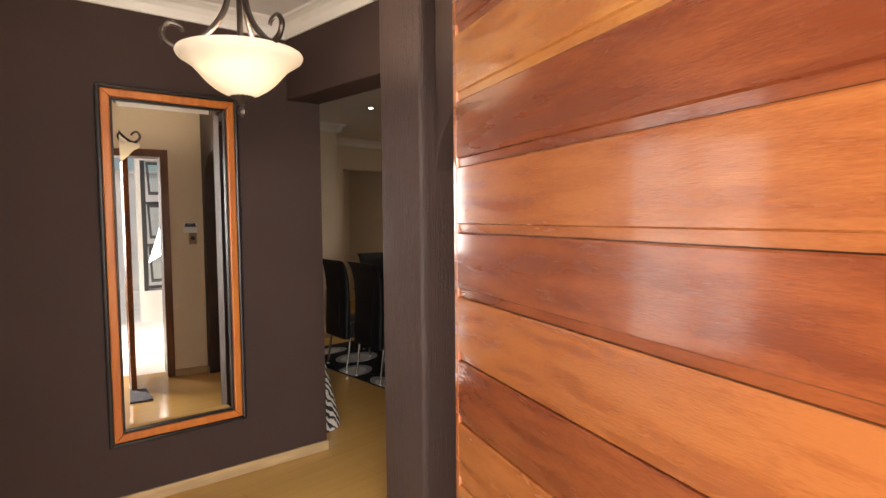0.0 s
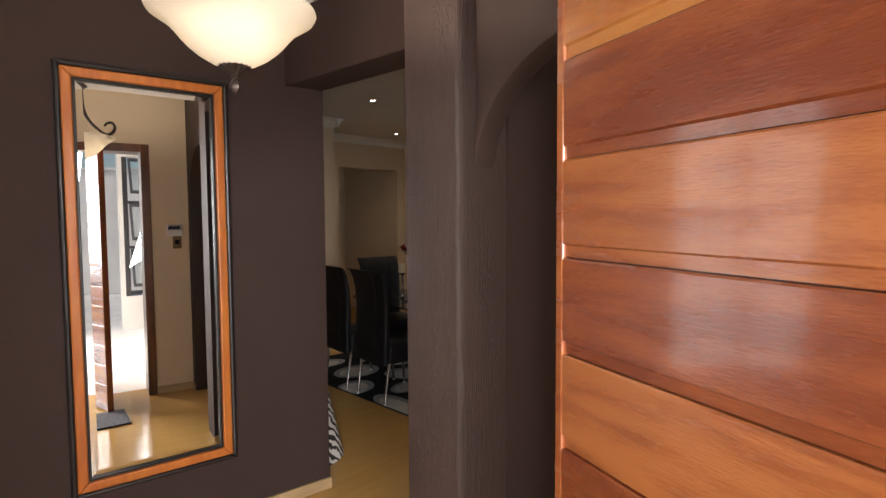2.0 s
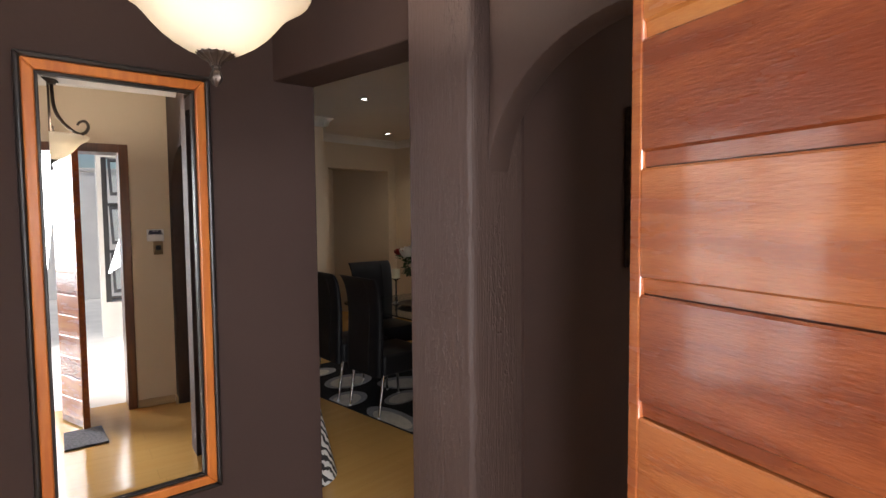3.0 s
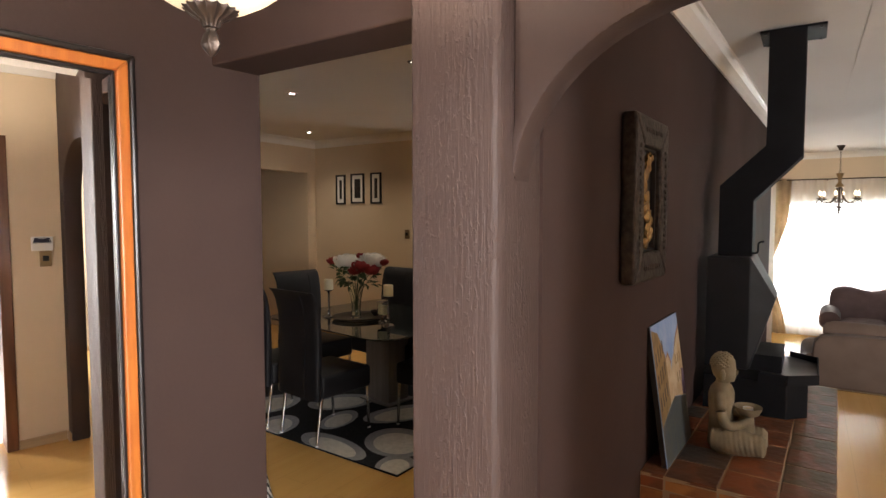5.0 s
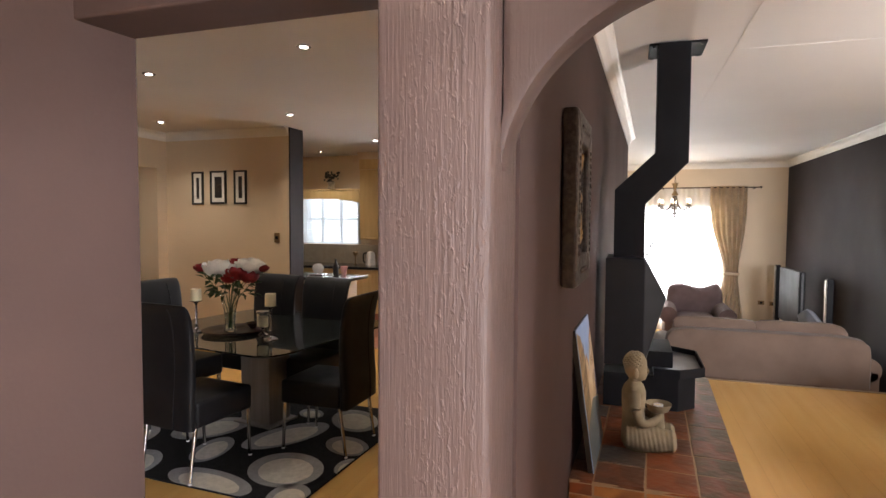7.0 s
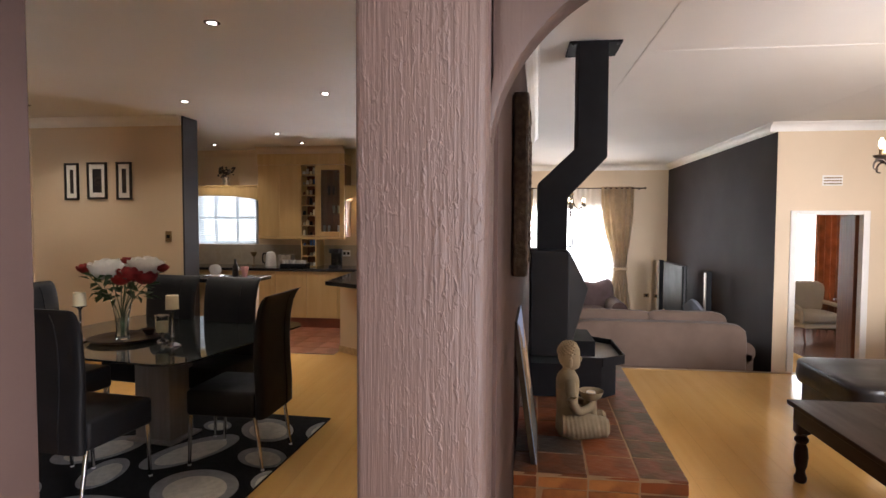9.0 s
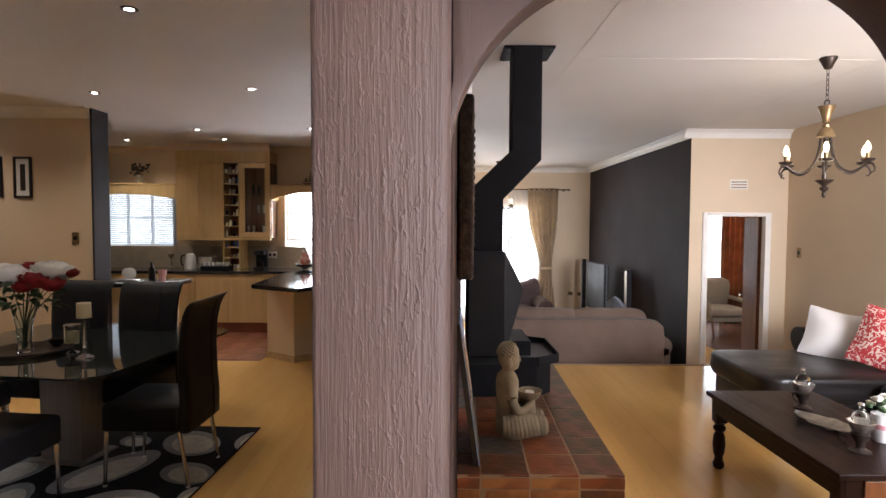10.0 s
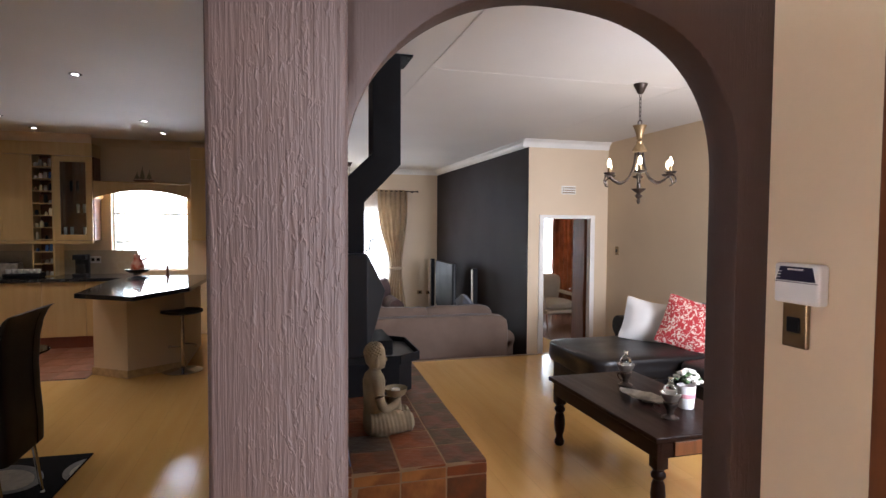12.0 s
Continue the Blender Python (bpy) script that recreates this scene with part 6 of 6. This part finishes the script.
bwl = simple_item("fruit_bowl", "dark footed bowl on the kitchen counter", "bowl", (8.05, 3.68, KT + 0.025), [(0.05, 0), (0.04, 0.015), (0.10, 0.03), (0.145, 0.065), (0.138, 0.068), (0.05, 0.03)], M_BLACKPL, n=28)
jug = simple_item("pottery_jug", "red and white glazed pottery jug standing in a bowl", "jug", (8.05, 3.68, KT + 0.056), [(0.05, 0), (0.075, 0.03), (0.08, 0.08), (0.055, 0.13), (0.035, 0.17), (0.045, 0.21), (0.038, 0.21), (0.025, 0.17)], jugm)
part("handle", tube(B(), smooth_path([(0, -0.05, 0.14), (0, -0.10, 0.17), (0, -0.10, 0.22), (0, -0.03, 0.20)]), 0.009), jugm, jug, "", True)
simple_item("pepper_mill", "slim wooden pepper mill on the counter", "pepper mill", (7.80, 3.30, 0.8635), [(0.022, 0), (0.024, 0.01), (0.012, 0.03), (0.016, 0.06), (0.010, 0.085), (0.016, 0.10), (0.006, 0.125)], M_FRAMEWOOD)
simple_item("sauce_bottle", "dark sauce bottle with a red label on the counter", "bottle", (6.48, 4.93, 0.8635), [(0.032, 0), (0.034, 0.008), (0.034, 0.11), (0.014, 0.15), (0.013, 0.19), (0.015, 0.195), (0.004, 0.197)], M_BLACKWOOD)
simple_item("napkin_holder", "pink and white napkins in a holder on the counter", "napkins", (6.50, 4.83, 0.8635), [(0.03, 0), (0.028, 0.02), (0.05, 0.10), (0.045, 0.11), (0.01, 0.05)], mat("pink_paper", (0.65, 0.35, 0.33), 0.8), n=7)
rackp = thing("plate_rack", "white plates standing in a chrome rack on the counter", "plate rack", (6.45, 5.16, 0.8635))
part("wire", box(B(), -0.06, 0.06, -0.10, 0.10, 0, 0.014, 0.004), M_CHROME, rackp)
for k in range(3):
    pl_ = part("plate", lathe(B(), [(0.035, 0), (0.06, 0.010), (0.058, 0.012), (0.01, 0.005)], 24), M_PLASTIC, rackp, "", True)
    pl_.matrix_basis = pose(-0.03 + 0.03 * k, 0, 0.074, 0, 82, 0)
vz = simple_item("shelf_plant", "dark dried plant in a glass vase on the pelmet shelf", "plant", (8.38, 6.05, 2.0125), [(0.05, 0), (0.055, 0.01), (0.05, 0.09), (0.06, 0.12), (0.055, 0.12), (0.03, 0.02)], M_SILVER)
bm = bmesh.new()
for k in range(36):
    blob(bm, (fr.uniform(-0.08, 0.08), fr.uniform(-0.10, 0.10), fr.uniform(0.12, 0.27)), fr.uniform(0.012, 0.03), 1, (1, 1, 1), 0.5, 9)
part("foliage", bm, M_BLACKWOOD, vz)
ship = thing("shelf_ornament", "small dark model ship on the pelmet shelf", "ornament", (8.38, 3.66, 2.0025))
part("hull", extrude(B(), [(-0.13, 0.03), (0.13, 0.03), (0.10, 0.0), (-0.10, 0.0)], "x", -0.025, 0.025, 0.006), M_FRAMEWOOD, ship)
for y, h in ((-0.06, 0.15), (0.02, 0.19), (0.08, 0.12)):
    part("sail", extrude(B(), [(y - 0.03, 0.045), (y + 0.035, 0.045), (y, h)], "x", -0.003, 0.003), M_STONE, ship)
    part("mast", tube(B(), [(0.006, y, 0.03), (0.006, y, h + 0.01)], 0.003, 6), M_BLACKWOOD, ship)
stool = thing("bar_stool", "black bar stool on a chrome pedestal", "bar stool", (6.60, 2.955, 0.0))
part("seat", lathe(B(), [(0.02, 0.58), (0.15, 0.585), (0.20, 0.60), (0.195, 0.62), (0.02, 0.615)], 28), M_LEATHER, stool, "", True)
part("pole", tube(B(), [(0, 0, 0.02), (0, 0, 0.58)], 0.020, 14), M_CHROME, stool, "", True)
part("foot_plate", lathe(B(), [(0.19, 0), (0.19, 0.008), (0.05, 0.022), (0.03, 0.03)], 28), M_CHROME, stool, "", True)
part("footrest", tube(B(), [(0.13 * math.cos(a), 0.13 * math.sin(a), 0.25) for a in np.linspace(-1.8, 1.8, 17)] + [(0, 0, 0.25)], 0.009), M_CHROME, stool, "", True)

# ---------------------------------------------------------------- sunken lounge
sofa = thing("lounge_sofa", "taupe fabric sofa seen from behind in the sunken lounge", "sofa", (0, 0, LOW))
part("back", cushion(B(), (7.13, 0.20, 0.395), (0.24, 1.92, 0.79), 0.0, power=9, cuts=9), M_SOFA, sofa, "", True)
part("seat_base", box(B(), 7.2, 7.95, -0.60, 1.0, 0.05, 0.32, 0.03), M_SOFA, sofa, "", True)
for y in (-0.74, 1.14):
    bm = tube(B(), [(7.08, y, 0.46), (7.98, y, 0.46)], 0.125, 18)
    box(bm, 7.08, 7.96, y - 0.11, y + 0.11, 0.02, 0.46, 0.02)
    part("armrest", bm, M_SOFA, sofa, "rolled fabric armrest", True)
for y in (-0.17, 0.65):
    part("back_cushion", cushion(B(), (7.32, y, 0.665), (0.24, 0.86, 0.43), 0.0, Euler((0, radians(10), 0)).to_matrix(), power=6.5, wob=0.09), M_SOFA, sofa, "", True)
    part("seat_cushion", cushion(B(), (7.62, y, 0.39), (0.66, 0.80, 0.17), 0.2), M_SOFA, sofa, "", True)
for x in (7.1, 7.9):
    for y in (-0.75, 1.15):
        part("foot", box(B(), x - 0.03, x + 0.03, y - 0.03, y + 0.03, 0.0, 0.0195), M_BLACKWOOD, sofa)
bp = thing("grey_cushion", "blue-grey cushion lying on the sofa back", "cushion", (0, 0, LOW))
part("cover", cushion(B(), (7.62, -0.42, 0.78), (0.42, 0.42, 0.15), 0.7, Euler((radians(55), radians(20), 0)).to_matrix(), power=7), mat("blue_grey_cloth", (0.17, 0.18, 0.21), 0.9), bp, "", True)
arm = thing("armchair", "mauve-brown velour armchair with rolled arms by the window", "armchair", (10.50, 0.50, LOW), 90)
arm.scale = (0.87, 0.87, 0.87)
part("base", box(B(), -0.36, 0.36, -0.38, 0.38, 0.08, 0.34, 0.03), M_ARM, arm, "", True)
part("seat_cushion", cushion(B(), (0, 0.06, 0.42), (0.68, 0.78, 0.22), 0.25, wob=0.05), M_ARM, arm, "", True)
bm = bmesh.new()
cushion(bm, (0, -0.34, 0.68), (1.0, 0.30, 0.60), 0.0, Euler((radians(-8), 0, 0)).to_matrix(), power=3.5, wob=0.06, cuts=9)
for v in bm.verts:
    v.co.z += (0.17 * (v.co.x / 0.5) ** 2 + 0.03 * math.sin(9 * v.co.x)) * max(0, (v.co.z - 0.66) / 0.33)
part("backrest", bm, M_ARM, arm, "", True)
for s in (-1, 1):
    bm = tube(B(), [(0.47 * s, -0.36, 0.55), (0.50 * s, 0.42, 0.52)], 0.155, 20)
    box(bm, 0.46 * s - 0.10, 0.46 * s + 0.10, -0.36, 0.39, 0.08, 0.54, 0.02)
    part("armrest", bm, M_ARM, arm, "rolled armrest", True)
    for y in (-0.33, 0.33):
        part("foot", lathe(B(), [(0.025, 0), (0.03, 0.08)], 10, (0.3 * s, y, 0)), M_BLACKWOOD, arm)


def hanging(name, label, category, x, edges, z0, z1, material, folds, depth, group=""):
    """A gathered cloth in a plane of constant x; edges(f) gives its two sides at height fraction f."""
    c = thing(name, label, category, (0, 0, 0), 0, group)
    bm = bmesh.new()
    nu, nv = folds * 8, 18
    g = []
    for j in range(nv + 1):
        f = j / nv
        a, b = edges(f)
        row = []
        for i in range(nu + 1):
            u = i / nu
            row.append(bm.verts.new((x + depth * math.sin(u * folds * 2 * math.pi + 0.5 * math.sin(3 * f)) * (0.75 + 0.25 * math.cos(7 * u)), a + (b - a) * u, z0 + (z1 - z0) * f)))
        g.append(row)
    for j in range(nv):
        for i in range(nu):
            bm.faces.new((g[j][i], g[j][i + 1], g[j + 1][i + 1], g[j + 1][i]))
    if "sheer" not in name:
        bmesh.ops.solidify(bm, geom=bm.faces[:], thickness=0.004)
    part("cloth", bm, material, c, "", True)
    return c


def tied(f):
    tie = math.exp(-((f - 0.41) / 0.24) ** 2)
    return (-0.34 + 0.11 * tie, 0.24 - 0.25 * tie - 0.20 * max(0, 0.30 - f))


def tied_left(f):
    tie = math.exp(-((f - 0.41) / 0.24) ** 2)
    return (1.48 + 0.24 * tie, 2.20)


cu = hanging("curtain", "gold-beige eyelet curtain tied back at the lounge window", "curtain", 11.16, tied, LOW + 0.02, 2.15, M_CURTAIN, 6, 0.035, "lounge curtains")
part("tie_band", box(B(), 11.10, 11.21, -0.245, 0.005, 0.62, 0.67, 0.012), M_CURTAIN, cu)
cu = hanging("curtain", "gold-beige eyelet curtain tied back at the lounge window", "curtain", 11.16, tied_left, LOW + 0.02, 2.15, M_CURTAIN, 5, 0.035, "lounge curtains")
part("tie_band", box(B(), 11.10, 11.21, 1.70, 2.18, 0.62, 0.67, 0.012), M_CURTAIN, cu)
hanging("sheer_curtain", "white sheer voile across the lounge window", "sheer curtain", 11.23, lambda f: (-0.08, 1.95), LOW + 0.02, 2.12, M_SHEER, 22, 0.014)
rod = thing("curtain_rod", "dark metal curtain rod over the lounge window", "curtain rod")
part("rod", tube(B(), [(11.17, -0.53, 2.125), (11.17, 2.24, 2.125)], 0.010), M_IRON, rod, "", True)
part("finial", lathe(B(), [(0.002, -0.02), (0.018, -0.01), (0.018, 0.01), (0.002, 0.02)], 12, (11.17, -0.54, 2.125)), M_IRON, rod)
for y in (-0.45, 1.0):
    part("bracket", box(B(), 11.17, 11.298, y - 0.008, y + 0.008, 2.10, 2.115), M_IRON, rod)
stand = thing("television_stand", "low dark television stand against the dark wall", "television stand", (0, 0, LOW))
part("top", box(B(), 8.75, 10.15, -0.93, -0.47, 0.42, 0.45, 0.004), M_BLACKWOOD, stand)
part("shelf", box(B(), 8.78, 10.12, -0.92, -0.48, 0.10, 0.13, 0.004), M_BLACKWOOD, stand)
for x in (8.76, 9.43, 10.11):
    part("upright", box(B(), x, x + 0.03, -0.92, -0.48, 0.0 if x != 9.43 else 0.1305, 0.4195), M_BLACKWOOD, stand)
tv = thing("television", "flat black television with a silver rim on its stand", "television", (9.45, -0.62, LOW + 0.4505))
part("panel", box(B(), -0.52, 0.52, -0.035, 0.035, 0.07, 0.84, 0.01), M_BLACKPL, tv)
part("screen", box(B(), -0.49, 0.49, 0.0355, 0.037, 0.10, 0.81), M_BLACKPL, tv, "dark glossy screen")
part("rim", box(B(), -0.525, -0.5205, -0.012, 0.012, 0.08, 0.83, 0.001), M_STEELGREY, tv, "grey edge")
part("foot", box(B(), -0.22, 0.22, -0.12, 0.12, 0.0, 0.015, 0.004), M_BLACKPL, tv)
part("neck", box(B(), -0.05, 0.05, -0.03, 0.03, 0.0152, 0.07), M_BLACKPL, tv)
for x, y in ((8.40, -0.77), (10.85, -0.76)):
    sp = thing("tower_speaker", "slim tall silver and black speaker beside the television", "speaker", (x, y, LOW), 0, "tower speakers")
    part("column", box(B(), -0.035, 0.035, -0.04, 0.03, 0.02, 1.26, 0.008), M_BLACKPL, sp)
    part("grille", box(B(), -0.0355, 0.0355, 0.0305, 0.045, 0.35, 1.24, 0.008), M_SILVER, sp, "silver front")
    part("foot", lathe(B(), [(0.12, 0), (0.12, 0.012), (0.04, 0.02)], 20), M_BLACKPL, sp, "", True)
for y, z in ((-0.62, 0.15), (-0.80, 0.14)):
    so = thing("wall_socket", "small wall socket low on the cream lounge wall", "socket", (11.299, y, z), 90, "lounge wall sockets")
    part("plate", box(B(), -0.05, 0.05, 0.0, 0.010, -0.035, 0.035, 0.003), M_BRASS, so)
    part("outlet", box(B(), -0.02, 0.02, 0.0102, 0.013, -0.018, 0.018), M_BLACKPL, so)

# ---------------------------------------------------------------- bedroom beyond the doorway
M_BEIGE = mat("cream_damask", (0.58, 0.47, 0.32), 0.85, var=0.15, bump=0.4, bscale=120)
bc = thing("bedroom_armchair", "buttoned cream armchair with wooden legs in the bedroom", "armchair", (10.4, -3.04, LOW), 97)
part("seat", cushion(B(), (0, 0.05, 0.40), (0.66, 0.66, 0.20), 0.2), M_BEIGE, bc, "", True)
part("seat_rail", box(B(), -0.32, 0.32, -0.28, 0.34, 0.24, 0.315, 0.02), M_BEIGE, bc, "", True)
bk = part("backrest", cushion(B(), (0, -0.28, 0.66), (0.70, 0.18, 0.58), 0.0, Euler((radians(-10), 0, 0)).to_matrix(), power=5), M_BEIGE, bc, "", True)
for i in range(3):
    for j in range(2):
        part("button", blob(B(), (-0.18 + 0.18 * i, -0.175 - 0.03 * j, 0.60 + 0.15 * j), 0.012, 1), M_BEIGE, bk)
for s in (-1, 1):
    part("armrest", tube(B(), smooth_path([(0.34 * s, -0.26, 0.60), (0.37 * s, 0.0, 0.58), (0.36 * s, 0.26, 0.55), (0.33 * s, 0.28, 0.32)]), 0.035, 10), M_BEIGE, bc, "", True)
    for y in (-0.24, 0.28):
        part("leg", tube(B(), smooth_path([(0.28 * s, y, 0.25), (0.30 * s, y * 1.1, 0.13), (0.28 * s, y * 1.12, 0.0)]), 0.022, 8, 0.014), M_FRAMEWOOD, bc, "", True)
hanging("curtain", "rust-orange bedroom curtain hanging beside the window", "curtain", 11.45, lambda f: (-4.7, -3.58), LOW + 0.02, 1.95, M_ORCURTAIN, 11, 0.035, "bedroom curtains")
hanging("sheer_curtain", "white sheer voile across the bedroom window", "sheer curtain", 11.53, lambda f: (-3.75, -2.1), LOW + 0.02, 1.92, M_SHEER, 16, 0.012)
